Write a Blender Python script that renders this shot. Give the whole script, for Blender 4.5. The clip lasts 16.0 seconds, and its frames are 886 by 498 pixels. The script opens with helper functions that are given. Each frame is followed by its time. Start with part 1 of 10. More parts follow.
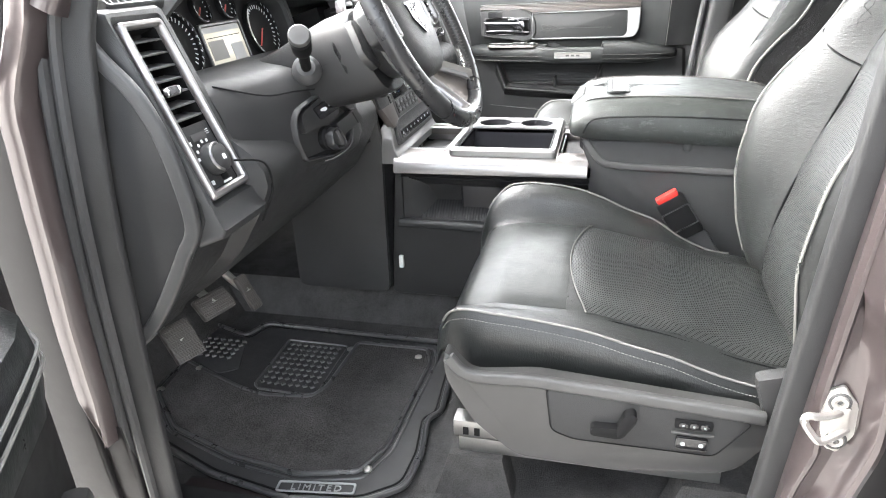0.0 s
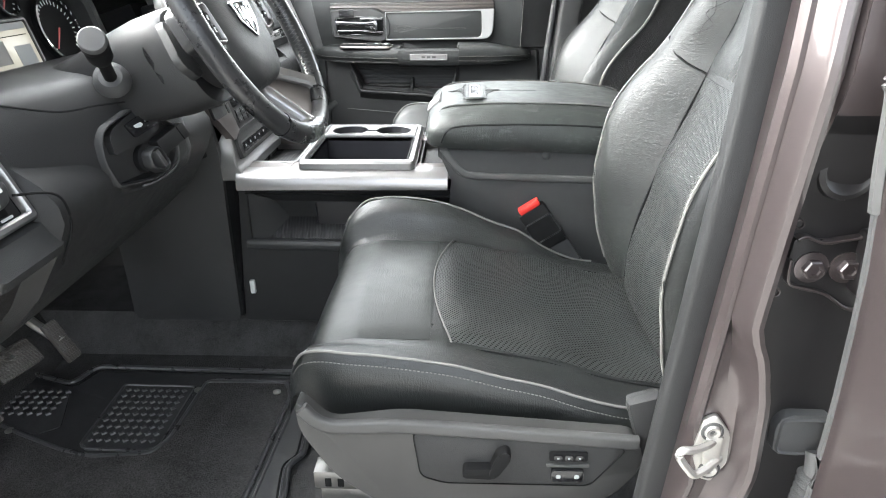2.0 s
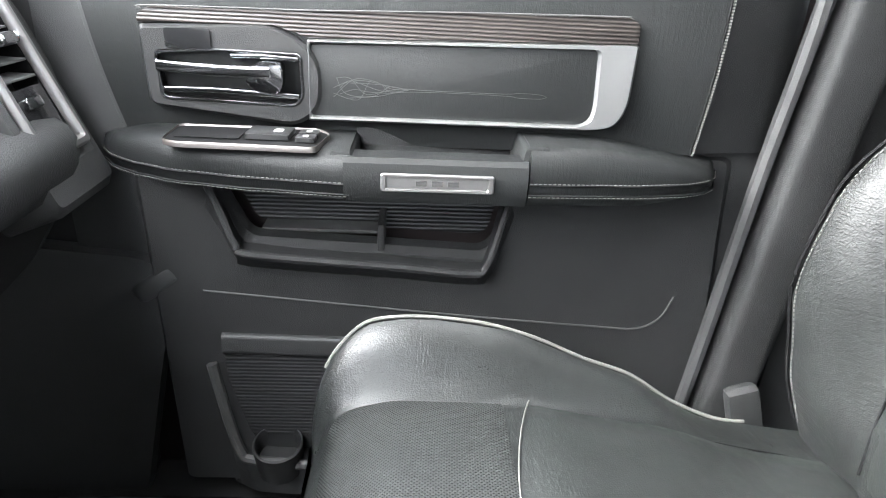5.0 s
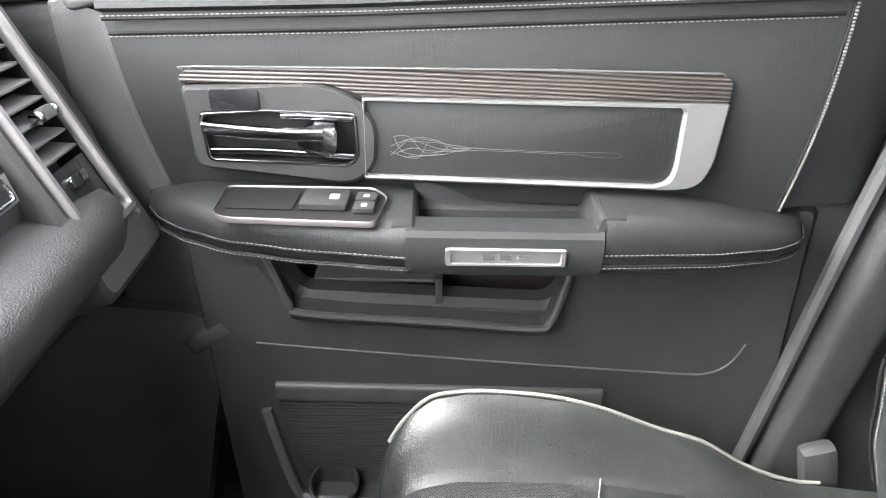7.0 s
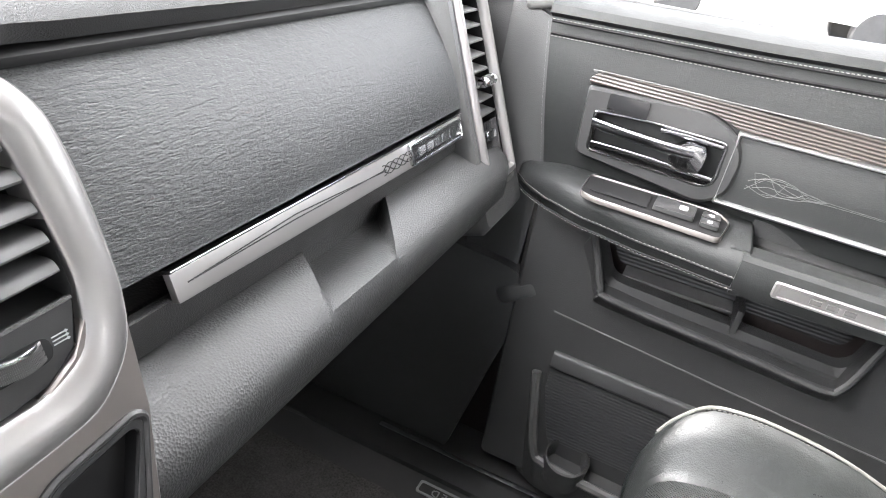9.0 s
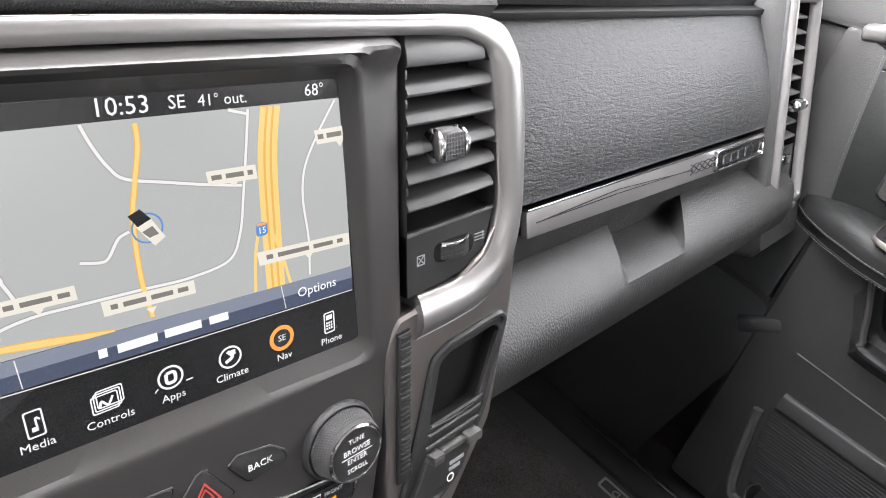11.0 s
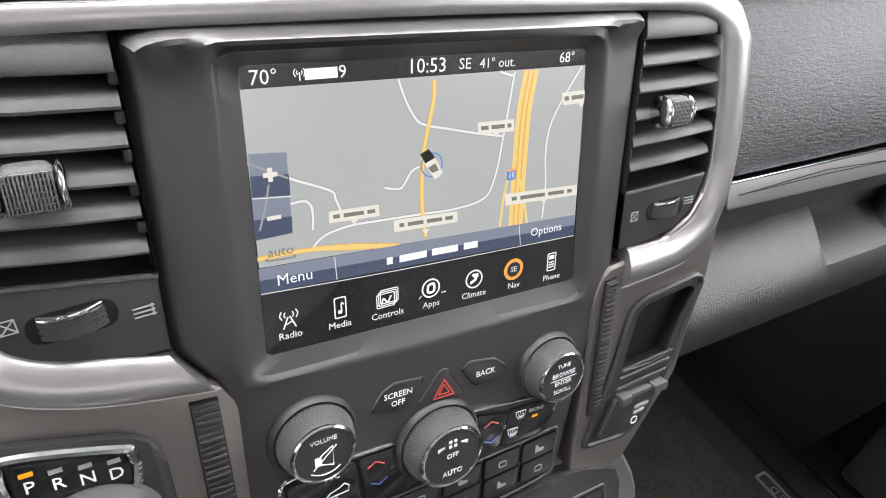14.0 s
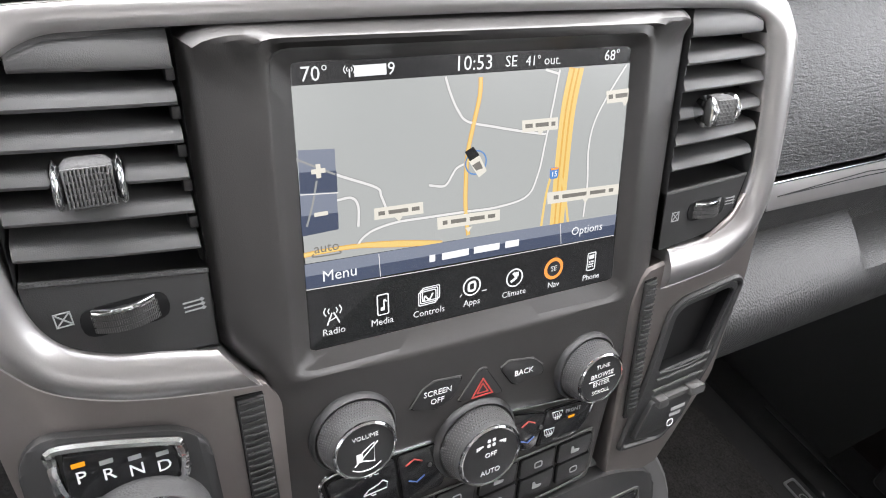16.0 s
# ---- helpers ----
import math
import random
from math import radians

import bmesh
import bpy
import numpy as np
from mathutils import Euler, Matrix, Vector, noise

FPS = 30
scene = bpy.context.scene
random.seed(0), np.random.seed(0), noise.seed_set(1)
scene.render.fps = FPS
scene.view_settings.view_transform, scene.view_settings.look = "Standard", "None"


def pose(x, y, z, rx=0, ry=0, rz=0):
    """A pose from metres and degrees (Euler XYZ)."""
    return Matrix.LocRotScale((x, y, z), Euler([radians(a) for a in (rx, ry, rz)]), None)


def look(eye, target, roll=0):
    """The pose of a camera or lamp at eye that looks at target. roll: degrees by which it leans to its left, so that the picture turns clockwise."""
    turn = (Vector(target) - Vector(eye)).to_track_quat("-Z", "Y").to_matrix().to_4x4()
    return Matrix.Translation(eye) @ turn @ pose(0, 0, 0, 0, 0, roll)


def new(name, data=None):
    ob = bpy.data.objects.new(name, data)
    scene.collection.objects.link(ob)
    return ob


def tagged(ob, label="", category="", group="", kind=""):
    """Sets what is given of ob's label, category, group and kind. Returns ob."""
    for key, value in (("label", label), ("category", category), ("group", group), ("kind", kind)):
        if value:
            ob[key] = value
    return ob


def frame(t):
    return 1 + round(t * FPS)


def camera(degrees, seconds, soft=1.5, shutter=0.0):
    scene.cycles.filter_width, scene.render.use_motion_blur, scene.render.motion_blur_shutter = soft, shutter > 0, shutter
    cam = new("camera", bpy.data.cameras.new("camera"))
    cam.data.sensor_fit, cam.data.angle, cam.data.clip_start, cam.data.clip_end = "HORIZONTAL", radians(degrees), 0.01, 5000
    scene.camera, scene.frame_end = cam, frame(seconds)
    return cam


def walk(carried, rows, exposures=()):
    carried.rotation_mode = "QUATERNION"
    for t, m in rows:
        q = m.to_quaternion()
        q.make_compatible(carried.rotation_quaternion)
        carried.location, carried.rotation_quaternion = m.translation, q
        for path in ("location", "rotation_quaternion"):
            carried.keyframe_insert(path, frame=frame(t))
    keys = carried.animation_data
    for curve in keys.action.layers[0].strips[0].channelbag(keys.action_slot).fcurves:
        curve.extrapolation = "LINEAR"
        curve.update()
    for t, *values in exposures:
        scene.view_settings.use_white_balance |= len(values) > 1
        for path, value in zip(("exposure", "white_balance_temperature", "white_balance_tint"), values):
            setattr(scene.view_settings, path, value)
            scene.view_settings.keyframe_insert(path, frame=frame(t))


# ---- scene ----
cam = camera(68.9, 16.0, soft=1.0)
PATH = [
    (0, (0.576, -1.624, 1.587), (0.119, 0.149, 0.782), -2.3),
    (0.5, (0.579, -1.678, 1.599), (0.362, 0.166, 0.854), -0.1),
    (1, (0.569, -1.698, 1.595), (0.437, 0.151, 0.843), 1.2),
    (1.5, (0.564, -1.663, 1.594), (0.478, 0.169, 0.796), 0.3),
    (2, (0.587, -1.504, 1.588), (0.519, 0.318, 0.765), -0.4),
    (2.5, (0.614, -1.275, 1.598), (0.515, 0.543, 0.77), 0.1),
    (3, (0.559, -1.001, 1.57), (0.494, 0.817, 0.739), 1.2),
    (3.5, (0.517, -0.752, 1.583), (0.666, 1.053, 0.734), 4.5),
    (4, (0.489, -0.498, 1.569), (0.629, 1.3, 0.704), 3.1),
    (4.5, (0.424, -0.11, 1.508), (0.658, 1.688, 0.665), 6.6),
    (4.7, (0.43, 0.018, 1.504), (0.576, 1.84, 0.693), 4.3),
    (6.8, (0.394, 0.193, 1.624), (0.414, 1.921, 0.617), 0.3),
    (7, (0.38, 0.193, 1.626), (0.414, 1.919, 0.616), 1.4),
    (7.5, (0.347, 0.161, 1.621), (0.192, 1.882, 0.613), 1.4),
    (8, (0.311, 0.104, 1.623), (-0.04, 1.8, 0.623), 3.7),
    (8.5, (0.281, 0.061, 1.624), (-0.198, 1.74, 0.649), 6.5),
    (9, (0.261, 0.025, 1.62), (-0.336, 1.666, 0.645), 10.1),
    (9.5, (0.238, -0.004, 1.61), (-0.463, 1.579, 0.609), 13.3),
    (10, (0.224, -0.037, 1.607), (-0.604, 1.478, 0.598), 15.2),
    (10.2, (0.22, -0.046, 1.606), (-0.658, 1.432, 0.584), 15.2),
    (12.3, (0.214, -0.134, 1.61), (-0.988, 0.922, 0.409), 13.9),
    (12.5, (0.216, -0.136, 1.609), (-0.999, 0.885, 0.392), 13.4),
    (13, (0.226, -0.14, 1.615), (-1.015, 0.837, 0.387), 12.3),
    (13.5, (0.23, -0.144, 1.616), (-1.03, 0.799, 0.382), 11.3),
    (14, (0.229, -0.147, 1.616), (-1.036, 0.785, 0.379), 11.5),
    (14.5, (0.23, -0.15, 1.614), (-1.047, 0.763, 0.374), 11.5),
    (15, (0.225, -0.158, 1.614), (-1.067, 0.728, 0.371), 10.9),
    (15.5, (0.226, -0.152, 1.612), (-1.064, 0.736, 0.368), 10.6),
    (16, (0.224, -0.157, 1.613), (-1.069, 0.725, 0.368), 10.8),
]
EXPOSURES = [(0.0, 3.78, 6400, 9), (0.5, 3.50, 6400, 9), (1.0, 3.22, 6400, 9), (1.5, 3.20, 6350, 8), (2.5, 3.24, 6200, 5), (3.5, 2.98, 6200, 6), (4.0, 2.96, 6150, 7), (4.5, 3.22, 6150, 8), (4.7, 3.26, 6150, 8), (7.0, 3.54, 6350, 10), (9.5, 3.68, 6450, 11), (10.2, 3.40, 6500, 13), (12.3, 3.08, 6450, 12), (16.0, 3.12, 6450, 12)]
walk(cam, [(t, look(eye, target, roll)) for t, eye, target, roll in PATH], EXPOSURES)

# ---- world, sun ----
SUN_ELEV, SUN_ROT = radians(36), radians(259)
world = bpy.data.worlds.new("sky")
scene.world = world
world.use_nodes = True
wn, wl = world.node_tree.nodes, world.node_tree.links
sky = wn.new("ShaderNodeTexSky")
sky.sky_type, sky.sun_disc = "NISHITA", False
sky.sun_elevation, sky.sun_rotation = SUN_ELEV, SUN_ROT
sky.air_density, sky.dust_density, sky.ozone_density = 1.0, 3.0, 1.0
soft_sky = wn.new("ShaderNodeHueSaturation")
soft_sky.inputs["Saturation"].default_value = 0.25
wl.new(sky.outputs[0], soft_sky.inputs["Color"])
wl.new(soft_sky.outputs[0], wn["Background"].inputs["Color"])
wn["Background"].inputs["Strength"].default_value = 0.15
sun = new("sun", bpy.data.lights.new("sun", "SUN"))
sun.data.energy, sun.data.angle, sun.data.color = 0.75, radians(30), (1.0, 0.96, 0.9)
sun.matrix_world = pose(0, 0, 6, 0, 0, 0) @ Matrix.Rotation(math.pi / 2 - SUN_ROT + math.pi / 2, 4, "Z") @ Matrix.Rotation(math.pi / 2 - SUN_ELEV, 4, "X")


def window_light(name, eye, target, wide, tall, watts):
    """The sky's light where it enters through an opening."""
    lamp = new(name, bpy.data.lights.new(name, "AREA"))
    lamp.data.shape, lamp.data.size, lamp.data.size_y = "RECTANGLE", wide, tall
    lamp.data.energy, lamp.data.color = watts, (1.0, 0.985, 0.965)
    lamp.matrix_world = look(eye, target)


window_light("windscreen_light", (-0.24, 0.0, 1.755), (0.40, 0.0, 1.0), 1.45, 0.70, 5.0)
window_light("side_window_light", (0.40, 0.860, 1.74), (0.20, 0.25, 0.85), 0.85, 0.34, 0.9)
window_light("rear_side_light", (1.40, 0.855, 1.76), (1.40, 0.0, 1.25), 0.75, 0.28, 0.35)
window_light("rear_window_light", (1.92, 0.0, 1.70), (1.0, 0.0, 1.2), 1.3, 0.36, 0.8)

# ---- materials ----
def material(name, colour, rough=0.5, metal=0.0, coat=0.0, spec=0.5):
    m = bpy.data.materials.new(name)
    m.use_nodes = True
    b = m.node_tree.nodes["Principled BSDF"]
    b.inputs["Base Color"].default_value = (*colour, 1)
    b.inputs["Roughness"].default_value, b.inputs["Metallic"].default_value = rough, metal
    b.inputs["Coat Weight"].default_value, b.inputs["Specular IOR Level"].default_value = coat, spec
    return m, b


def node(m, kind, **values):
    n = m.node_tree.nodes.new(kind)
    for key, value in values.items():
        n.inputs[key.replace("_", " ")].default_value = value
    return n


def link(m, a, b):
    m.node_tree.links.new(a, b)


def coords(m, scale=(1, 1, 1)):
    tc = node(m, "ShaderNodeTexCoord")
    mp = node(m, "ShaderNodeMapping")
    mp.inputs["Scale"].default_value = scale
    link(m, tc.outputs["Object"], mp.inputs["Vector"])
    return mp.outputs["Vector"]


def calc(m, op, a, b=0.0):
    n = m.node_tree.nodes.new("ShaderNodeMath")
    n.operation = op
    for slot, v in ((0, a), (1, b)):
        if isinstance(v, (int, float)):
            n.inputs[slot].default_value = v
        else:
            link(m, v, n.inputs[slot])
    return n.outputs[0]


def ramp(m, fac, stops):
    n = m.node_tree.nodes.new("ShaderNodeValToRGB")
    while len(n.color_ramp.elements) < len(stops):
        n.color_ramp.elements.new(0.5)
    for e, (p, c) in zip(n.color_ramp.elements, stops):
        e.position, e.color = p, (*c, 1) if len(c) == 3 else c
    link(m, fac, n.inputs["Fac"])
    return n.outputs["Color"]


def noise_of(m, vec, scale, detail=4.0, rough=0.55):
    n = node(m, "ShaderNodeTexNoise", Scale=scale, Detail=detail, Roughness=rough)
    link(m, vec, n.inputs["Vector"])
    return n.outputs["Fac"]


def cells(m, vec, scale, feature="F1"):
    n = m.node_tree.nodes.new("ShaderNodeTexVoronoi")
    n.feature = feature
    n.inputs["Scale"].default_value = scale
    link(m, vec, n.inputs["Vector"])
    return n.outputs["Distance"]


def bump(m, b, heights):
    """Lays (height, strength, distance) reliefs over one another."""
    last = None
    for h, strength, dist in heights:
        n = node(m, "ShaderNodeBump", Strength=strength, Distance=dist)
        link(m, h, n.inputs["Height"])
        if last:
            link(m, last, n.inputs["Normal"])
        last = n.outputs["Normal"]
    link(m, last, b.inputs["Normal"])


def leather_material(name, colour, rough=0.38, worn=0.5, relief=1.0, spec=0.55, across="X"):
    """Leather: soft folds, sharp creases, wrinkles across one axis, pebbled grain and pale scuffs."""
    m, b = material(name, colour, rough, spec=spec)
    v = coords(m)
    soft = noise_of(m, v, 9, 3)
    fine = cells(m, v, 560)
    crease = calc(m, "ABSOLUTE", calc(m, "SUBTRACT", noise_of(m, coords(m, (0.5, 1.1, 1.3)), 38, 6, 0.6), 0.5))
    crease = calc(m, "MINIMUM", crease, 0.10)
    hair = calc(m, "MINIMUM", calc(m, "ABSOLUTE", calc(m, "SUBTRACT", noise_of(m, coords(m, (1.4, 0.7, 1.0)), 120, 5, 0.62), 0.5)), 0.07)
    wide = noise_of(m, v, 17, 4)
    squeeze = {"X": (210, 34, 34), "Z": (34, 34, 210)}[across]
    wrinkle = calc(m, "MINIMUM", calc(m, "ABSOLUTE", calc(m, "SUBTRACT", noise_of(m, coords(m, squeeze), 1.0, 3, 0.55), 0.5)), 0.16)
    wrinkle = calc(m, "MULTIPLY", wrinkle, ramp(m, noise_of(m, v, 13, 3), [(0.42, (0.05, 0.05, 0.05)), (0.62, (1, 1, 1))]))
    light = tuple(min(1, c * 2.2 + 0.02 + 0.07 * max(0, worn - 0.9)) for c in colour)
    scuff = ramp(m, noise_of(m, coords(m, (0.45, 1, 1)), 48, 9, 0.78), [(0.55, (0, 0, 0)), (0.70, (1, 1, 1))])
    mix = m.node_tree.nodes.new("ShaderNodeMix")
    mix.data_type = "RGBA"
    link(m, calc(m, "MULTIPLY", scuff, 0.5 * worn), mix.inputs["Factor"])
    link(m, ramp(m, soft, [(0.3, colour), (0.72, tuple(c * (1 + worn) for c in colour))]), mix.inputs["A"])
    mix.inputs["B"].default_value = (*light, 1)
    link(m, mix.outputs["Result"], b.inputs["Base Color"])
    patch = noise_of(m, v, 38, 7, 0.7)
    link(m, calc(m, "ADD", calc(m, "MULTIPLY", patch, 0.40), rough - 0.20), b.inputs["Roughness"])
    bump(m, b, [(wide, 0.15 * relief, 0.008), (crease, 0.30 * relief, 0.006), (hair, 0.32 * relief, 0.003), (wrinkle, 0.12 + 0.16 * relief, 0.006), (fine, 0.36 * relief, 0.0010)])
    return m


def grain_material(name, colour, rough=0.5, scale=420, depth=0.3, spec=0.5):
    """Moulded plastic with a pebbled grain."""
    m, b = material(name, colour, rough, spec=spec)
    v = coords(m)
    soft = noise_of(m, v, 6, 4)
    link(m, ramp(m, soft, [(0.3, tuple(c * 0.86 for c in colour)), (0.7, tuple(c * 1.18 for c in colour))]), b.inputs["Base Color"])
    link(m, calc(m, "ADD", calc(m, "MULTIPLY", noise_of(m, v, 40, 6), 0.22), rough - 0.11), b.inputs["Roughness"])
    bump(m, b, [(cells(m, v, scale), depth, 0.0012), (noise_of(m, v, scale * 2.2, 2), 0.12, 0.0006)])
    return m


def weave_material(name, colour, pitch=0.0039, rough=0.36, gap=0.0025):
    """Pebbled seat leather: rows of raised dots with dark gaps."""
    m, b = material(name, colour, rough)
    v = coords(m)
    sep = m.node_tree.nodes.new("ShaderNodeSeparateXYZ")
    link(m, v, sep.inputs[0])
    run = calc(m, "ADD", sep.outputs["Z"], calc(m, "MULTIPLY", sep.outputs["X"], 0.9))
    k = 2 * math.pi / pitch
    one = calc(m, "SINE", calc(m, "MULTIPLY", calc(m, "ADD", run, sep.outputs["Y"]), k / 1.41))
    two = calc(m, "SINE", calc(m, "MULTIPLY", calc(m, "SUBTRACT", run, sep.outputs["Y"]), k / 1.41))
    dots = calc(m, "MULTIPLY", calc(m, "ADD", one, 1.0), calc(m, "ADD", two, 1.0))
    soft = noise_of(m, v, 14, 4)
    base = ramp(m, soft, [(0.3, tuple(c * 0.9 for c in colour)), (0.7, tuple(c * 1.3 for c in colour))])
    mix = m.node_tree.nodes.new("ShaderNodeMix")
    mix.data_type = "RGBA"
    hole = ramp(m, calc(m, "MULTIPLY", dots, 0.25), [(0.27, (0, 0, 0)), (0.70, (1, 1, 1))])
    link(m, calc(m, "ADD", calc(m, "MULTIPLY", hole, 0.40), rough - 0.02), b.inputs["Roughness"])
    link(m, calc(m, "SUBTRACT", 0.66, calc(m, "MULTIPLY", hole, 0.6)), b.inputs["Specular IOR Level"])
    link(m, hole, mix.inputs["Factor"])
    link(m, base, mix.inputs["A"])
    mix.inputs["B"].default_value = (gap, gap, gap, 1)
    link(m, mix.outputs["Result"], b.inputs["Base Color"])
    bump(m, b, [(noise_of(m, v, 20, 4), 0.22, 0.008), (noise_of(m, v, 130, 4), 0.2, 0.002), (calc(m, "MULTIPLY", dots, -0.25), 0.6, 0.0010)])
    return m


def carpet_material(name, colour, scale=900):
    m, b = material(name, colour, 0.95, spec=0.2)
    v = coords(m)
    fuzz = noise_of(m, v, scale, 3, 0.7)
    patch = noise_of(m, v, 11, 8, 0.78)
    tuft = calc(m, "ADD", calc(m, "MULTIPLY", fuzz, 0.60), calc(m, "MULTIPLY", patch, 0.55))
    link(m, ramp(m, tuft, [(0.38, tuple(c * 0.35 for c in colour)), (0.72, tuple(c * 1.9 for c in colour))]), b.inputs["Base Color"])
    bump(m, b, [(fuzz, 0.9, 0.004)])
    return m


def brushed_material(name, colour, rough=0.34, metal=0.85, stretch=(900, 20, 900)):
    m, b = material(name, colour, rough, metal)
    fine = noise_of(m, coords(m, stretch), 1.0, 3)
    cloud = noise_of(m, coords(m), 5, 3)
    link(m, ramp(m, calc(m, "ADD", calc(m, "MULTIPLY", fine, 0.5), calc(m, "MULTIPLY", cloud, 0.5)), [(0.3, tuple(c * 0.85 for c in colour)), (0.7, tuple(min(1, c * 1.1) for c in colour))]), b.inputs["Base Color"])
    link(m, calc(m, "ADD", calc(m, "MULTIPLY", fine, 0.14), rough - 0.07), b.inputs["Roughness"])
    bump(m, b, [(fine, 0.05, 0.0004)])
    return m


def satin_material(name, colour, rough):
    """Smooth satin metal paint with faint clouds and fingerprints."""
    m, b = material(name, colour, rough, 0.85)
    v = coords(m)
    cloud = noise_of(m, v, 7, 4)
    link(m, ramp(m, cloud, [(0.3, tuple(c * 0.90 for c in colour)), (0.7, tuple(c * 1.08 for c in colour))]), b.inputs["Base Color"])
    link(m, calc(m, "ADD", calc(m, "MULTIPLY", noise_of(m, v, 45, 6, 0.7), 0.22), rough - 0.11), b.inputs["Roughness"])
    bump(m, b, [(noise_of(m, v, 900, 2), 0.05, 0.0004)])
    return m


def ribbed_material(name, colour, axis="Z", pitch=0.004, light=None, rough=0.45):
    """Fine parallel ribs or wood lines along a surface."""
    m, b = material(name, colour, rough)
    sep = m.node_tree.nodes.new("ShaderNodeSeparateXYZ")
    link(m, coords(m), sep.inputs[0])
    wob = noise_of(m, coords(m, (6, 6, 6)), 1.0, 3)
    wave = calc(m, "SINE", calc(m, "ADD", calc(m, "MULTIPLY", sep.outputs[axis], 2 * math.pi / pitch), calc(m, "MULTIPLY", wob, 5.0 if light else 0.0)))
    half = calc(m, "ADD", calc(m, "MULTIPLY", wave, 0.5), 0.5)
    link(m, ramp(m, half, [(0.35, colour), (0.85, light or tuple(c * 1.6 for c in colour))]), b.inputs["Base Color"])
    bump(m, b, [(half, 0.5, pitch * 0.25)])
    return m


def paint_material(name, colour):
    m, b = material(name, colour, 0.34, 0.6, coat=0.6)
    b.inputs["Coat Roughness"].default_value = 0.06
    v = coords(m)
    flake = noise_of(m, v, 2600, 1)
    dust = noise_of(m, v, 12, 6, 0.7)
    link(m, ramp(m, flake, [(0.35, tuple(c * 0.8 for c in colour)), (0.65, tuple(c * 1.25 for c in colour))]), b.inputs["Base Color"])
    link(m, calc(m, "ADD", calc(m, "MULTIPLY", dust, 0.2), 0.24), b.inputs["Roughness"])
    bump(m, b, [(noise_of(m, v, 30, 2), 0.02, 0.002)])
    return m


def glow_material(name, colour, power):
    m, b = material(name, (0, 0, 0), 0.25)
    b.inputs["Emission Color"].default_value = (*colour, 1)
    b.inputs["Emission Strength"].default_value = power
    return m


LEATHER = leather_material("black_leather", (0.0105, 0.0114, 0.0112), 0.35, 0.9, 0.72, 0.62)
BACK_LEATHER = leather_material("black_backrest_leather", (0.0115, 0.0125, 0.0122), 0.43, 0.9, 0.75, 0.50, "Z")
SMOOTH_LEATHER = leather_material("smooth_black_vinyl", (0.012, 0.0127, 0.0129), 0.50, 0.25, 0.4, 0.32)
LEATHER_WORN = leather_material("worn_black_leather", (0.0115, 0.0130, 0.0124), 0.44, 1.5, 0.8, 0.48)
WEAVE = weave_material("pebbled_leather", (0.026, 0.0276, 0.027), 0.0040)
FINE_WEAVE = weave_material("fine_perforated_leather", (0.0195, 0.0208, 0.0203), 0.0031, 0.42, 0.010)
SOFT = grain_material("soft_grained_plastic", (0.036, 0.0365, 0.037), 0.47, 800, 0.30)
SOFT_DARK = grain_material("dark_grained_plastic", (0.025, 0.0251, 0.0256), 0.52, 850, 0.32, 0.32)
GREY_PLASTIC = grain_material("grey_moulded_plastic", (0.055, 0.0545, 0.054), 0.5, 1500, 0.12)
PIANO, _ = material("gloss_black", (0.014, 0.014, 0.015), 0.14)
BLACK, _ = material("matt_black", (0.006, 0.006, 0.0065), 0.7, spec=0.2)
SEAL = grain_material("dark_door_seal", (0.018, 0.018, 0.0185), 0.55, 900, 0.15, 0.3)
RUBBER = grain_material("black_rubber", (0.042, 0.042, 0.043), 0.58, 900, 0.15)
CARPET = carpet_material("black_carpet", (0.058, 0.057, 0.056), 420)
MAT_CARPET = carpet_material("mat_carpet", (0.056, 0.054, 0.053), 260)
CHROME, _ = material("chrome", (0.62, 0.63, 0.64), 0.12, 1.0)
DARK_CHROME, _ = material("dark_chrome", (0.30, 0.30, 0.31), 0.16, 1.0)
SATIN = satin_material("satin_silver", (0.31, 0.301, 0.30), 0.34)
CONSOLE_SILVER = satin_material("console_silver", (0.27, 0.268, 0.27), 0.40)
BRONZE = satin_material("dark_satin_silver", (0.215, 0.195, 0.188), 0.38)
STEEL = brushed_material("zinc_steel", (0.50, 0.49, 0.47), 0.40, 0.9)
PEDAL = ribbed_material("ribbed_pedal_rubber", (0.050, 0.046, 0.043), "Y", 0.005)
THREAD, _ = material("grey_thread", (0.14, 0.138, 0.13), 0.75)
PIPING, _ = material("pale_piping", (0.15, 0.146, 0.136), 0.5)
WHITE, _ = material("white_print", (0.75, 0.76, 0.76), 0.5)
GREY_PRINT, _ = material("grey_print", (0.30, 0.31, 0.31), 0.5)
RED, _ = material("red_plastic", (0.62, 0.030, 0.022), 0.38)
RED_PRINT, _ = material("red_print", (0.45, 0.06, 0.05), 0.5)
BLUE_PRINT, _ = material("blue_print", (0.05, 0.10, 0.28), 0.5)
ORANGE_GLOW = glow_material("amber_lamp", (1.0, 0.40, 0.02), 0.115)
WOOD = ribbed_material("dark_lined_wood", (0.012, 0.010, 0.009), "Z", 0.0045, (0.055, 0.046, 0.042), 0.38)
RIBS = ribbed_material("ribbed_black_plastic", (0.020, 0.020, 0.021), "Z", 0.006)
RIBS_X = ribbed_material("ribbed_tray_rubber", (0.022, 0.022, 0.023), "X", 0.007)
RIBS_Y = ribbed_material("ribbed_mat_rubber", (0.022, 0.022, 0.023), "Y", 0.009)
PAINT = paint_material("granite_metallic_paint", (0.064, 0.052, 0.052))
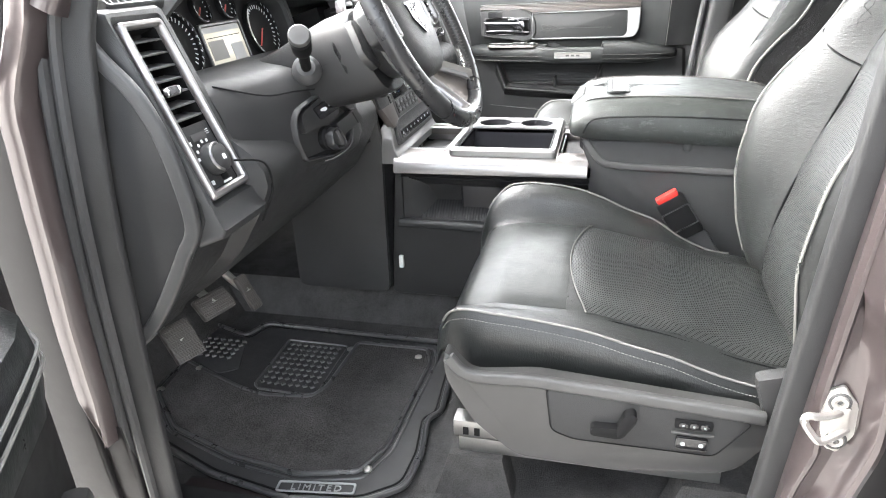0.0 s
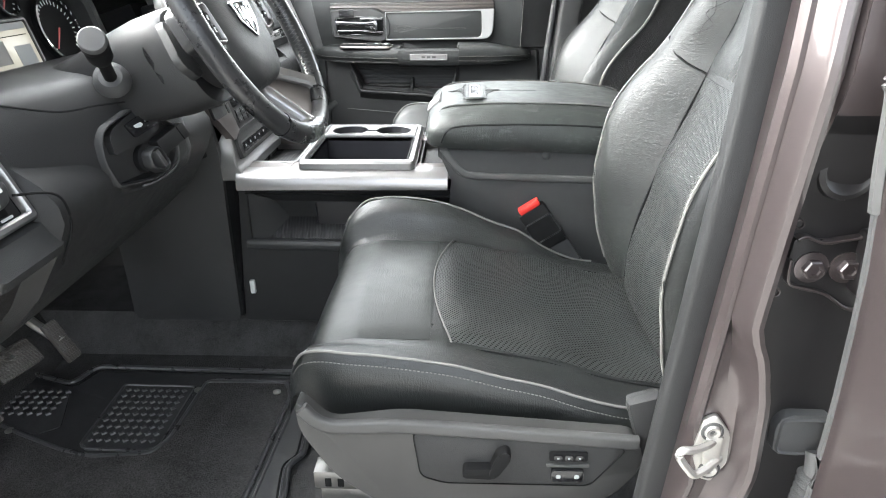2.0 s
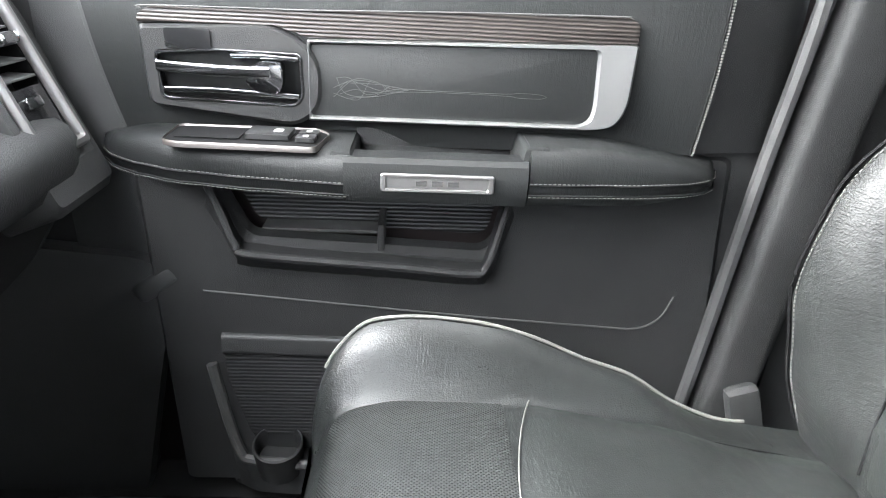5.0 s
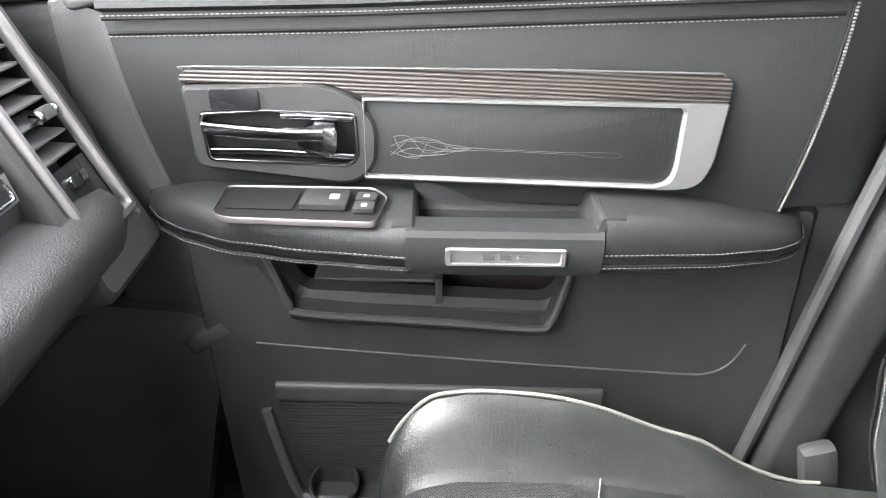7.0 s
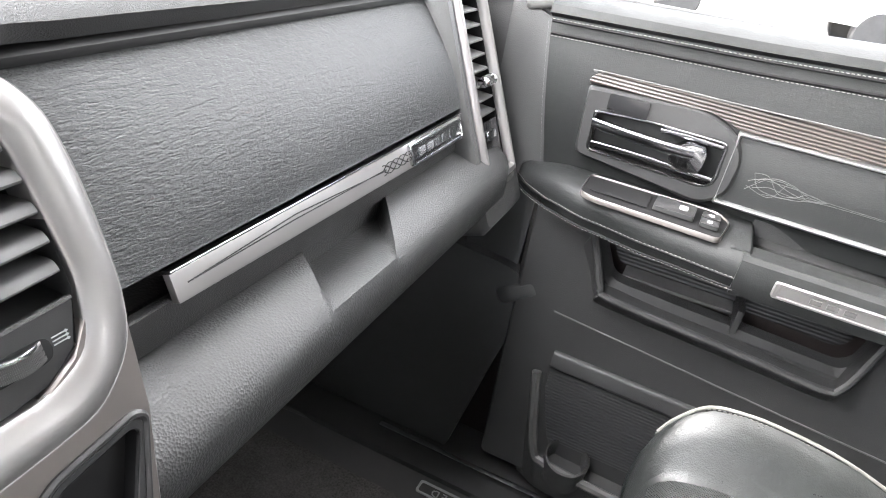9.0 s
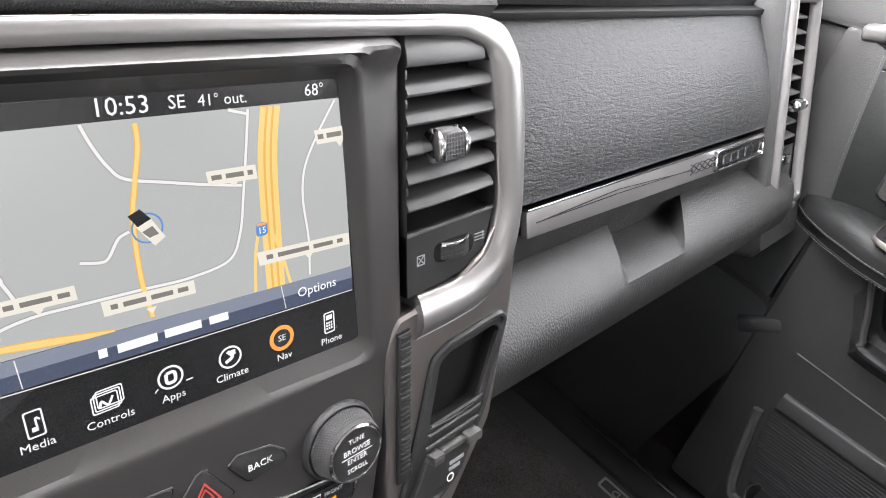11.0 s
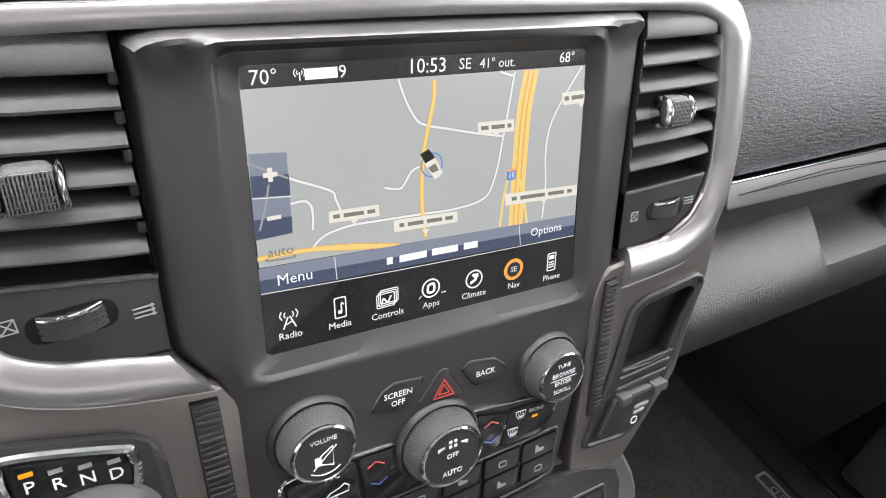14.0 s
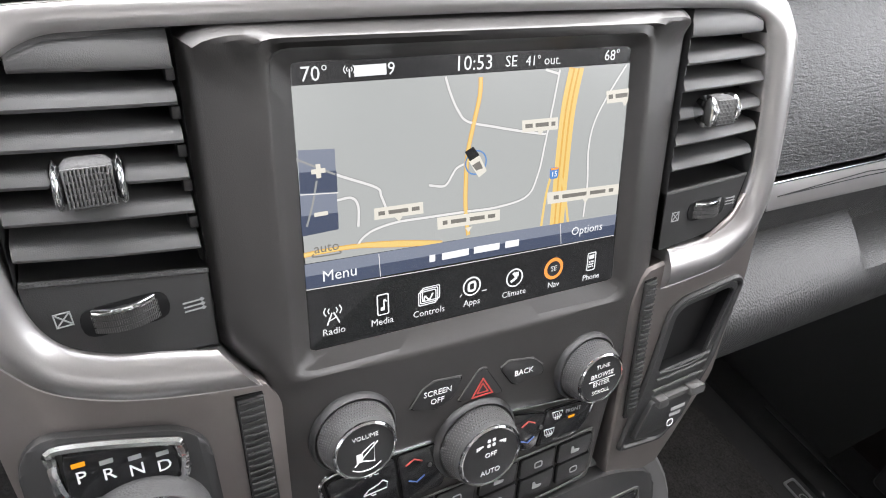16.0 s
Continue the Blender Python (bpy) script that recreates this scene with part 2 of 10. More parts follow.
# body paint darkened to hold the shade of the hinge recesses, no separate coat
SHADED_PAINT = grain_material("shaded_jamb_paint", (0.012, 0.011, 0.0115), 0.42, 60, 0.05, 0.3)
HEADLINER = carpet_material("grey_headliner", (0.55, 0.54, 0.52), 1200)
GLASS, gb = material("window_glass", (1, 1, 1), 0.0)
gb.inputs["Transmission Weight"].default_value, gb.inputs["IOR"].default_value = 1.0, 1.02

PRIVACY, pb = material("tinted_window_glass", (0.03, 0.03, 0.03), 0.03)
pb.inputs["Transmission Weight"].default_value, pb.inputs["IOR"].default_value = 0.6, 1.45
SATIN_BLACK = grain_material("satin_black_plastic", (0.020, 0.020, 0.0205), 0.40, 1400, 0.05)
SLAT = grain_material("fine_matt_plastic", (0.075, 0.075, 0.076), 0.50, 1800, 0.08)
FRAME_BLACK = grain_material("smooth_frame_plastic", (0.030, 0.0285, 0.028), 0.42, 1600, 0.05)

# ---- geometry helpers ----
def V(*a):
    return Vector(a)


def finish(bm, angle=38):
    bmesh.ops.recalc_face_normals(bm, faces=bm.faces[:])
    for f in bm.faces:
        f.smooth = True
    for e in bm.edges:
        if len(e.link_faces) == 2 and e.calc_face_angle(0) > radians(angle):
            e.smooth = False


def part(name, bm, mat, parent=None, label=""):
    """Links a bmesh, in world metres, as one mesh object under a thing or a part."""
    finish(bm)
    me = bpy.data.meshes.new(name)
    bm.to_mesh(me)
    bm.free()
    me.materials.append(mat)
    ob = new(name, me)
    if parent:
        ob.parent = parent
        p, inv = parent, Matrix.Identity(4)
        while p:
            inv = inv @ p.matrix_basis.inverted() if p.parent is None else inv
            p = p.parent
        ob.matrix_parent_inverse = inv if parent.parent is None else Matrix.Identity(4)
    if label:
        ob["label"] = label
    return ob


def thing(name, at, label, category, group="", kind=""):
    ob = new(name)
    ob.location = at
    ob.empty_display_size = 0.05
    return tagged(ob, label, category, group, kind)


def setting(name, bm, mat, label, category=""):
    return tagged(part(name, bm, mat), label, category or name.split("_")[0], kind="structure")


def joined(*bms):
    out = bmesh.new()
    for b in bms:
        me = bpy.data.meshes.new("tmp")
        b.to_mesh(me)
        out.from_mesh(me)
        bpy.data.meshes.remove(me)
        b.free()
    return out


def bevelled(bm, width, segs=2, angle=30):
    if width > 0:
        edges = [e for e in bm.edges if len(e.link_faces) == 2 and e.calc_face_angle(0) > radians(angle)]
        bmesh.ops.bevel(bm, geom=edges, offset=width, segments=segs, profile=0.6, affect="EDGES", clamp_overlap=True)
    return bm


def box(size, at=(0, 0, 0), bev=0.003, turn=None, segs=2):
    bm = bmesh.new()
    bmesh.ops.create_cube(bm, size=1)
    bmesh.ops.scale(bm, vec=size, verts=bm.verts)
    bevelled(bm, min(bev, min(size) * 0.45), segs)
    m = Matrix.Translation(at) @ (turn or Matrix.Identity(4))
    bm.transform(m)
    return bm


def span(x0, x1, y0, y1, z0, z1, bev=0.003, segs=2):
    return box((abs(x1 - x0), abs(y1 - y0), abs(z1 - z0)), ((x0 + x1) / 2, (y0 + y1) / 2, (z0 + z1) / 2), bev, segs=segs)


def spline(points, n=8, closed=False):
    """Catmull-Rom through the points."""
    p = [Vector(q) for q in points]
    k, out = len(p), []
    for i in range(k if closed else k - 1):
        a, b, c, d = (p[j % k] if closed else p[max(0, min(k - 1, j))] for j in (i - 1, i, i + 1, i + 2))
        for s in range(n):
            t = s / n
            out.append(0.5 * ((2 * b) + (c - a) * t + (2 * a - 5 * b + 4 * c - d) * t * t + (3 * b - a - 3 * c + d) * t ** 3))
    if not closed:
        out.append(p[-1].copy())
    return out


def rounded(corners, r, n=5):
    """A polygon with its corners rounded; r is one radius or one for each corner."""
    out, k = [], len(corners)
    for i in range(k):
        a, b, c = (Vector((*corners[j % k][:2], 0)) for j in (i - 1, i, i + 1))
        rr = r[i] if isinstance(r, (list, tuple)) else r
        u, w = (a - b), (c - b)
        cut = min(rr, u.length * 0.49, w.length * 0.49)
        s, e = b + u.normalized() * cut, b + w.normalized() * cut
        for j in range(n + 1):
            t = j / n
            q = s * (1 - t) ** 2 + b * 2 * t * (1 - t) + e * t * t
            out.append((q.x, q.y))
    return out


def rect(cx, cy, w, h, r=0.0, n=4):
    c = [(cx - w / 2, cy - h / 2), (cx + w / 2, cy - h / 2), (cx + w / 2, cy + h / 2), (cx - w / 2, cy + h / 2)]
    return rounded(c, r, n) if r else c


def loft(rings, closed=True, caps=True):
    bm = bmesh.new()
    rows = [[bm.verts.new(p) for p in ring] for ring in rings]
    n = len(rows[0])
    for a, b in zip(rows, rows[1:]):
        for i in range(n if closed else n - 1):
            j = (i + 1) % n
            bm.faces.new((a[i], a[j], b[j], b[i]))
    if caps and closed:
        bm.faces.new(rows[0][::-1])
        bm.faces.new(rows[-1])
    return bm


def cup(rings):
    """An open well: rings from its mouth down, closed at the foot."""
    bm = loft(rings, True, False)
    bm.verts.ensure_lookup_table()
    n = len(rings[0])
    bm.faces.new(bm.verts[-n:])
    return bm


def slab(outline, m, depth, bev=0.0, base=0.0):
    """A plate: an outline in the plane of m, raised along its z from base to base + depth."""
    bm = bmesh.new()
    low = [bm.verts.new((x, y, base)) for x, y in outline]
    top = [bm.verts.new((x, y, base + depth)) for x, y in outline]
    n = len(low)
    for i in range(n):
        bm.faces.new((low[i], low[(i + 1) % n], top[(i + 1) % n], top[i]))
    bm.faces.new(low[::-1])
    f = bm.faces.new(top)
    if bev:
        bmesh.ops.bevel(bm, geom=f.edges[:], offset=bev, segments=2, profile=0.6, affect="EDGES", clamp_overlap=True)
    bm.transform(m)
    return bm


def ring_slab(outer, inner, m, depth, bev=0.0, base=0.0):
    """A plate with an opening: both outlines have the same number of points, in step."""
    bm = bmesh.new()
    n = len(outer)
    prof = [(outer, base, 0), (outer, base + depth - bev, 0), (outer, base + depth, bev), (inner, base + depth, -bev), (inner, base + depth - bev, 0), (inner, base, 0)]
    rows = []
    for line, h, inset in prof:
        row = []
        for i in range(n):
            o, q = Vector(outer[i]), Vector(inner[i])
            p = Vector(line[i])
            d = (q - o)
            if d.length > 1e-9 and inset:
                p = p + d.normalized() * min(abs(inset), d.length * 0.4) * (1 if inset > 0 else -1)
            row.append(bm.verts.new((p.x, p.y, h)))
        rows.append(row)
    for a, b in zip(rows, rows[1:] + rows[:1]):
        for i in range(n):
            j = (i + 1) % n
            bm.faces.new((a[i], a[j], b[j], b[i]))
    bm.transform(m)
    return bm


def sweep(path, section, closed=False, up=(0, 0, 1), caps=True, scale=None):
    """Carries a section (points across, up) along a path."""
    p = [Vector(q) for q in path]
    k, rings = len(p), []
    for i in range(k):
        if closed:
            d = p[(i + 1) % k] - p[i - 1]
        else:
            d = p[min(i + 1, k - 1)] - p[max(i - 1, 0)]
        d.normalize()
        a = d.cross(Vector(up))
        if a.length < 1e-4:
            a = d.cross(Vector((1, 0.13, 0)))
        a.normalize()
        b = a.cross(d)
        s = scale(i / (k - 1)) if scale else 1.0
        rings.append([p[i] + a * x * s + b * y * s for x, y in section])
    if closed:
        return loft(rings + [rings[0]], True, False)
    return loft(rings, True, caps)


def circle(r, n=8):
    return [(r * math.cos(2 * math.pi * i / n), r * math.sin(2 * math.pi * i / n)) for i in range(n)]


def tube(path, r, n=8, closed=False, up=(0, 0, 1), scale=None):
    return sweep(path, circle(r, n), closed, up, scale=scale)


def dashes(path, r=0.0007, step=0.005, fill=0.6):
    """A row of stitches along a path, each a small rod."""
    p = [Vector(q) for q in path]
    bm = bmesh.new()
    length = [0.0]
    for a, b in zip(p, p[1:]):
        length.append(length[-1] + (b - a).length)

    def at(s):
        for i in range(1, len(p)):
            if length[i] >= s:
                t = (s - length[i - 1]) / max(1e-9, length[i] - length[i - 1])
                return p[i - 1].lerp(p[i], t)
        return p[-1]

    s = 0.0
    while s + step < length[-1]:
        a, b = at(s), at(s + step * fill)
        d = (b - a).normalized()
        u = d.orthogonal().normalized() * r
        w = d.cross(u)
        ends = [[bm.verts.new(q + u * cx + w * cy) for cx, cy in ((1, 0), (0, 1), (-1, 0), (0, -1))] for q in (a, b)]
        for i in range(4):
            j = (i + 1) % 4
            bm.faces.new((ends[0][i], ends[0][j], ends[1][j], ends[1][i]))
        bm.faces.new(ends[0][::-1])
        bm.faces.new(ends[1])
        s += step
    return bm


def lathe(profile, m, n=32):
    """Turns a profile of (radius, height) about the z of m."""
    rings = [[(r * math.cos(2 * math.pi * i / n), r * math.sin(2 * math.pi * i / n), h) for i in range(n)] for r, h in profile]
    bm = loft(rings, True, True)
    bm.transform(m)
    return bm


def ring_lathe(profile, m, n=40):
    """Turns a closed profile of (radius, height) about the z of m into a ring."""
    rings = [[(r * math.cos(2 * math.pi * i / n), r * math.sin(2 * math.pi * i / n), h) for i in range(n)] for r, h in profile]
    bm = loft(rings + [rings[0]], True, False)
    bmesh.ops.remove_doubles(bm, verts=bm.verts, dist=1e-7)
    bm.transform(m)
    return bm


def radial(poly, c, n=72):
    """An outline cut by n rays from c, so that two outlines can be joined in step."""
    out = []
    for i in range(n):
        a = 2 * math.pi * i / n
        d, best = Vector((math.cos(a), math.sin(a))), None
        for j in range(len(poly)):
            p, q = Vector(poly[j][:2]) - Vector(c), Vector(poly[(j + 1) % len(poly)][:2]) - Vector(c)
            e = q - p
            den = d.x * e.y - d.y * e.x
            if abs(den) < 1e-12:
                continue
            t, s = (p.x * e.y - p.y * e.x) / den, (p.x * d.y - p.y * d.x) / den
            if t > 0 and -1e-9 <= s <= 1 + 1e-9 and (best is None or t > best):
                best = t
        out.append((c[0] + d.x * best, c[1] + d.y * best))
    return out


def steps(a, b, n):
    return [a + (b - a) * i / n for i in range(n + 1)]


def lerp_table(table, x):
    """Reads a smooth table of (place, value)."""
    if x <= table[0][0]:
        return table[0][1]
    for (a, p), (b, q) in zip(table, table[1:]):
        if x <= b:
            t = (x - a) / (b - a)
            t = t * t * (3 - 2 * t) * 0.5 + t * 0.5
            return p + (q - p) * t
    return table[-1][1]


def lettering(words, size, m, mat, parent, name="lettering", depth=0.0004, align="CENTER", spacing=1.0):
    cu = bpy.data.curves.new("words", "FONT")
    cu.body, cu.size, cu.extrude, cu.align_x, cu.align_y = words, size, depth, align, "CENTER"
    cu.resolution_u, cu.space_character = 2, spacing
    tmp = bpy.data.objects.new("words", cu)
    me = bpy.data.meshes.new_from_object(tmp)
    bpy.data.objects.remove(tmp)
    bpy.data.curves.remove(cu)
    bm = bmesh.new()
    bm.from_mesh(me)
    bpy.data.meshes.remove(me)
    bm.transform(m)
    return part(name, bm, mat, parent)


def wall_plane(y, side):
    """The plane of a side wall: its x runs back along the cab, y up, z into the cab."""
    return Matrix(((1, 0, 0, 0), (0, 0, -side, y), (0, 1, 0, 0), (0, 0, 0, 1)))

# ---- ground and the closed cab ----
def ground_sheet():
    bm = bmesh.new()
    bmesh.ops.create_grid(bm, x_segments=4, y_segments=4, size=400)
    return bm


lot, lb = material("pale_concrete", (0.42, 0.40, 0.37), 0.85)
lv = coords(lot)
lmix = calc(lot, "ADD", calc(lot, "MULTIPLY", noise_of(lot, lv, 0.35, 6), 0.6), calc(lot, "MULTIPLY", noise_of(lot, lv, 60, 4), 0.4))
link(lot, ramp(lot, lmix, [(0.3, (0.30, 0.285, 0.26)), (0.7, (0.52, 0.50, 0.46))]), lb.inputs["Base Color"])
setting("ground", ground_sheet(), lot, "pale dusty concrete lot under the truck", "ground")

floor_bm = joined(
    span(-0.62, 1.95, -0.93, 0.93, 0.60, 0.69, 0.004),
    sweep([(-0.62, 0, 0.69), (1.9, 0, 0.69)], [(-0.17, 0), (-0.13, 0.10), (0.13, 0.10), (0.17, 0)], caps=True))
setting("floor", floor_bm, CARPET, "black carpeted cab floor with a raised tunnel", "floor")
setting("wall_front", joined(
    box((0.05, 1.86, 0.62), (-0.60, 0, 0.93), 0.01),
    box((0.30, 1.86, 0.04), (-0.50, 0, 0.78), 0.01, Matrix.Rotation(radians(50), 4, "Y"))), CARPET, "carpeted firewall of the footwells", "wall")
setting("wall_rear", joined(span(1.95, 2.0, -0.93, 0.93, 0.6, 1.50, 0.01), span(1.93, 1.98, -0.93, -0.70, 1.50, 1.98, 0.01), span(1.93, 1.98, 0.70, 0.93, 1.50, 1.98, 0.01), span(1.93, 1.98, -0.70, 0.70, 1.90, 1.98, 0.01)), SOFT_DARK, "dark rear wall of the cab with a window opening", "wall")


def roof_rings():
    rings = []
    for x, drop in ((0.12, 0.05), (0.25, 0.015), (0.8, 0.0), (1.6, 0.01), (1.98, 0.05)):
        top = [(x, y, 2.02 - drop - 0.05 * (abs(y) / 0.93) ** 4) for y in steps(-0.93, 0.93, 12)]
        rings.append(top + [(p[0], p[1], p[2] - 0.05) for p in top[::-1]])
    return rings


setting("ceiling", loft(roof_rings()), HEADLINER, "grey cloth headliner under the roof", "ceiling")


def post(points, w, d):
    return sweep(spline(points, 6), [(-w / 2, -d / 2), (w / 2, -d / 2), (w / 2, d / 2), (-w / 2, d / 2)], up=(1, 0, 0))


for side in (1, -1):
    setting("pillar_front", post([(-0.62, side * 0.90, 1.46), (-0.30, side * 0.86, 1.72), (0.14, side * 0.80, 1.97)], 0.07, 0.09), SOFT, "grey front roof pillar beside the windscreen", "pillar")
setting("cowl", joined(span(-0.95, -0.60, -0.93, 0.93, 1.40, 1.47, 0.02), span(-1.0, -0.63, -0.95, 0.95, 0.55, 1.40, 0.03)), PAINT, "painted cowl below the windscreen", "cowl")
wind = loft([[(-0.66, y, 1.475) for y in (-0.88, 0.88)], [(0.12, y, 1.965) for y in (-0.78, 0.78)]], False, False)
glass = tagged(part("windscreen", wind, GLASS), "clear raked windscreen glass", "windscreen", kind="structure")
glass.visible_shadow = False
rear_pane = tagged(part("rear_window", span(1.945, 1.95, -0.70, 0.70, 1.50, 1.90, 0.0), PRIVACY), "dark tinted rear window pane of the cab", "window", kind="structure")
rear_pane.visible_shadow = False

# ---- front seats ----
CREST_IN = [(0.322, 1.075), (0.342, 1.100), (0.38, 1.122), (0.435, 1.132), (0.53, 1.122), (0.667, 1.07), (0.81, 0.992), (0.95, 0.975)]
CREST_WORN = [(0.325, 1.055), (0.36, 1.075), (0.48, 1.068), (0.58, 1.052), (0.67, 1.028), (0.815, 0.985), (0.95, 0.975)]
CENTRE = [(0.325, 1.02), (0.36, 1.048), (0.42, 1.060), (0.55, 1.058), (0.70, 1.032), (0.85, 0.99), (0.95, 0.975)]
SEAT_HALF = 0.245
SEAM = 0.79


def cushion_top(x, q, low, high, lift=0.0):
    """Height of the cushion at x and at q across it (-1 to 1); low and high are its two crests."""
    mid = lerp_table(CENTRE, x)
    a = abs(q)
    crest = lerp_table(low if q < 0 else high, x)
    if a <= SEAM:
        z = mid + 0.010 * (1 - (a / SEAM) ** 2) - 0.004 * math.exp(-((a - SEAM) / 0.03) ** 2)
    else:
        t = (a - SEAM) / (1 - SEAM)
        t = 1 - (1 - t) ** 2
        z = mid - 0.004 * (1 - t) + (crest - mid) * t
    return z + lift


def front_drop(x):
    """How far the cushion's nose rounds off."""
    t = max(0.0, min(1.0, (x - 0.322) / 0.06))
    return 0.055 * (1 - math.sqrt(max(0.0, 1 - (1 - t) ** 2)))


def cushion_mesh(cy, low, high):
    rings = []
    for x in (0.322, 0.325, 0.332, 0.342, 0.36, 0.385, 0.42, 0.46, 0.50, 0.55, 0.60, 0.65, 0.70, 0.75, 0.80, 0.85, 0.90, 0.94):
        drop = front_drop(x)
        hw = SEAT_HALF - 0.03 * max(0.0, (0.40 - x) / 0.08) ** 2
        top = [(x, cy + q * hw, cushion_top(x, q, low, high) - drop) for q in steps(-1, 1, 32)]
        zl, zr = top[0][2], top[-1][2]
        base = 0.965 if x > 0.36 else 0.985
        right = [(x, cy + hw + 0.012, zr - 0.02), (x, cy + hw + 0.016, zr - 0.045), (x, cy + hw + 0.008, min(zr - 0.05, base))]
        left = [(x, cy - hw - 0.008, min(zl - 0.05, base)), (x, cy - hw - 0.016, zl - 0.045), (x, cy - hw - 0.012, zl - 0.02)]
        rings.append(top + right + left)
    return loft(rings)


def insert_mesh(cy, low, high, x0, x1, bow, lift=0.0045):
    """The perforated panel between the side rolls; its front edge is bowed."""
    rows = []
    qs = steps(-SEAM + 0.025, SEAM - 0.025, 22)
    for s in steps(0, 1, 22):
        row = []
        for q in qs:
            start = x0 + bow * (q / SEAM) ** 2
            x = start + (x1 - start) * s
            edge = min(1.0, min(s, 1.02 - s) * 12, (1 - abs(q) / (SEAM - 0.024)) * 9 + 0.05)
            row.append((x, cy + q * SEAT_HALF, cushion_top(x, q, low, high, 0.0015 + lift * edge) - front_drop(x)))
        rows.append(row)
    return loft([r + [(p[0], p[1], p[2] - 0.012) for p in r[::-1]] for r in rows])


BACK_ROLL = [(0.96, 0.90), (1.06, 0.868), (1.17, 0.850), (1.26, 0.858), (1.32, 0.872), (1.38, 0.905), (1.45, 0.955), (1.54, 0.992), (1.62, 1.02), (1.70, 1.06)]
BACK_MID = [(0.96, 0.905), (1.06, 0.905), (1.22, 0.940), (1.37, 0.995), (1.50, 1.035), (1.62, 1.066), (1.70, 1.09)]
BACK_SEAM = 0.60


def back_front(z, q):
    a = abs(q)
    mid, roll = lerp_table(BACK_MID, z), lerp_table(BACK_ROLL, z)
    if a <= BACK_SEAM:
        return mid - 0.010 * (1 - (a / BACK_SEAM) ** 2) + 0.004 * math.exp(-((a - BACK_SEAM) / 0.03) ** 2)
    t = (a - BACK_SEAM) / (1 - BACK_SEAM)
    t = math.sin(t * math.pi / 2) ** 1.1
    return mid + 0.004 * (1 - t) + (roll - mid) * t


def back_half(z):
    return lerp_table([(0.95, 0.235), (1.1, 0.25), (1.3, 0.25), (1.42, 0.235), (1.5, 0.20), (1.6, 0.17), (1.68, 0.14), (1.70, 0.11)], z)


def back_mesh(cy):
    rings = []
    for z in (0.90, 0.94, 0.98, 1.02, 1.06, 1.11, 1.17, 1.23, 1.29, 1.34, 1.38, 1.42, 1.46, 1.50, 1.54, 1.58, 1.62, 1.66, 1.69, 1.70):
        hw = back_half(z)
        rear = lerp_table([(0.9, 1.0), (1.0, 1.03), (1.24, 1.075), (1.45, 1.19), (1.6, 1.22), (1.70, 1.16)], z)
        front = [(back_front(z, q), cy + q * hw, z) for q in steps(-1, 1, 30)]
        xr, xl = front[-1][0], front[0][0]
        right = [(xr + 0.012, cy + hw + 0.010, z), (xr + 0.04, cy + hw + 0.014, z), (rear - 0.03, cy + hw + 0.004, z), (rear, cy + hw - 0.03, z)]
        left = [(rear, cy - hw + 0.03, z), (rear - 0.03, cy - hw - 0.004, z), (xl + 0.04, cy - hw - 0.014, z), (xl + 0.012, cy - hw - 0.010, z)]
        rings.append(front + right + left)
    return loft(rings)


def back_panel(cy, z0, z1, q0, q1, lift=0.004, bow=0.0):
    rows = []
    for s in steps(0, 1, 16):
        row = []
        for q in steps(q0, q1, 18):
            top = z1 + bow * (q / BACK_SEAM) ** 2
            z = z0 + (top - z0) * s
            e = min(1.0, min(s, 1.02 - s) * 10, (q - q0) / (q1 - q0) * 9 + 0.05, (q1 - q) / (q1 - q0) * 9 + 0.05)
            row.append((back_front(z, q) - lift * e + 0.001, cy + q * back_half(z), z))
        rows.append(row)
    return loft([r + [(p[0] + 0.012, p[1], p[2]) for p in r[::-1]] for r in rows])


THIGH = leather_material("smooth_seat_leather", (0.0150, 0.0165, 0.0160), 0.40, 0.5, 0.42, 0.56)
SIDE_CLOTH = carpet_material("black_seat_cloth", (0.012, 0.012, 0.0125), 1400)


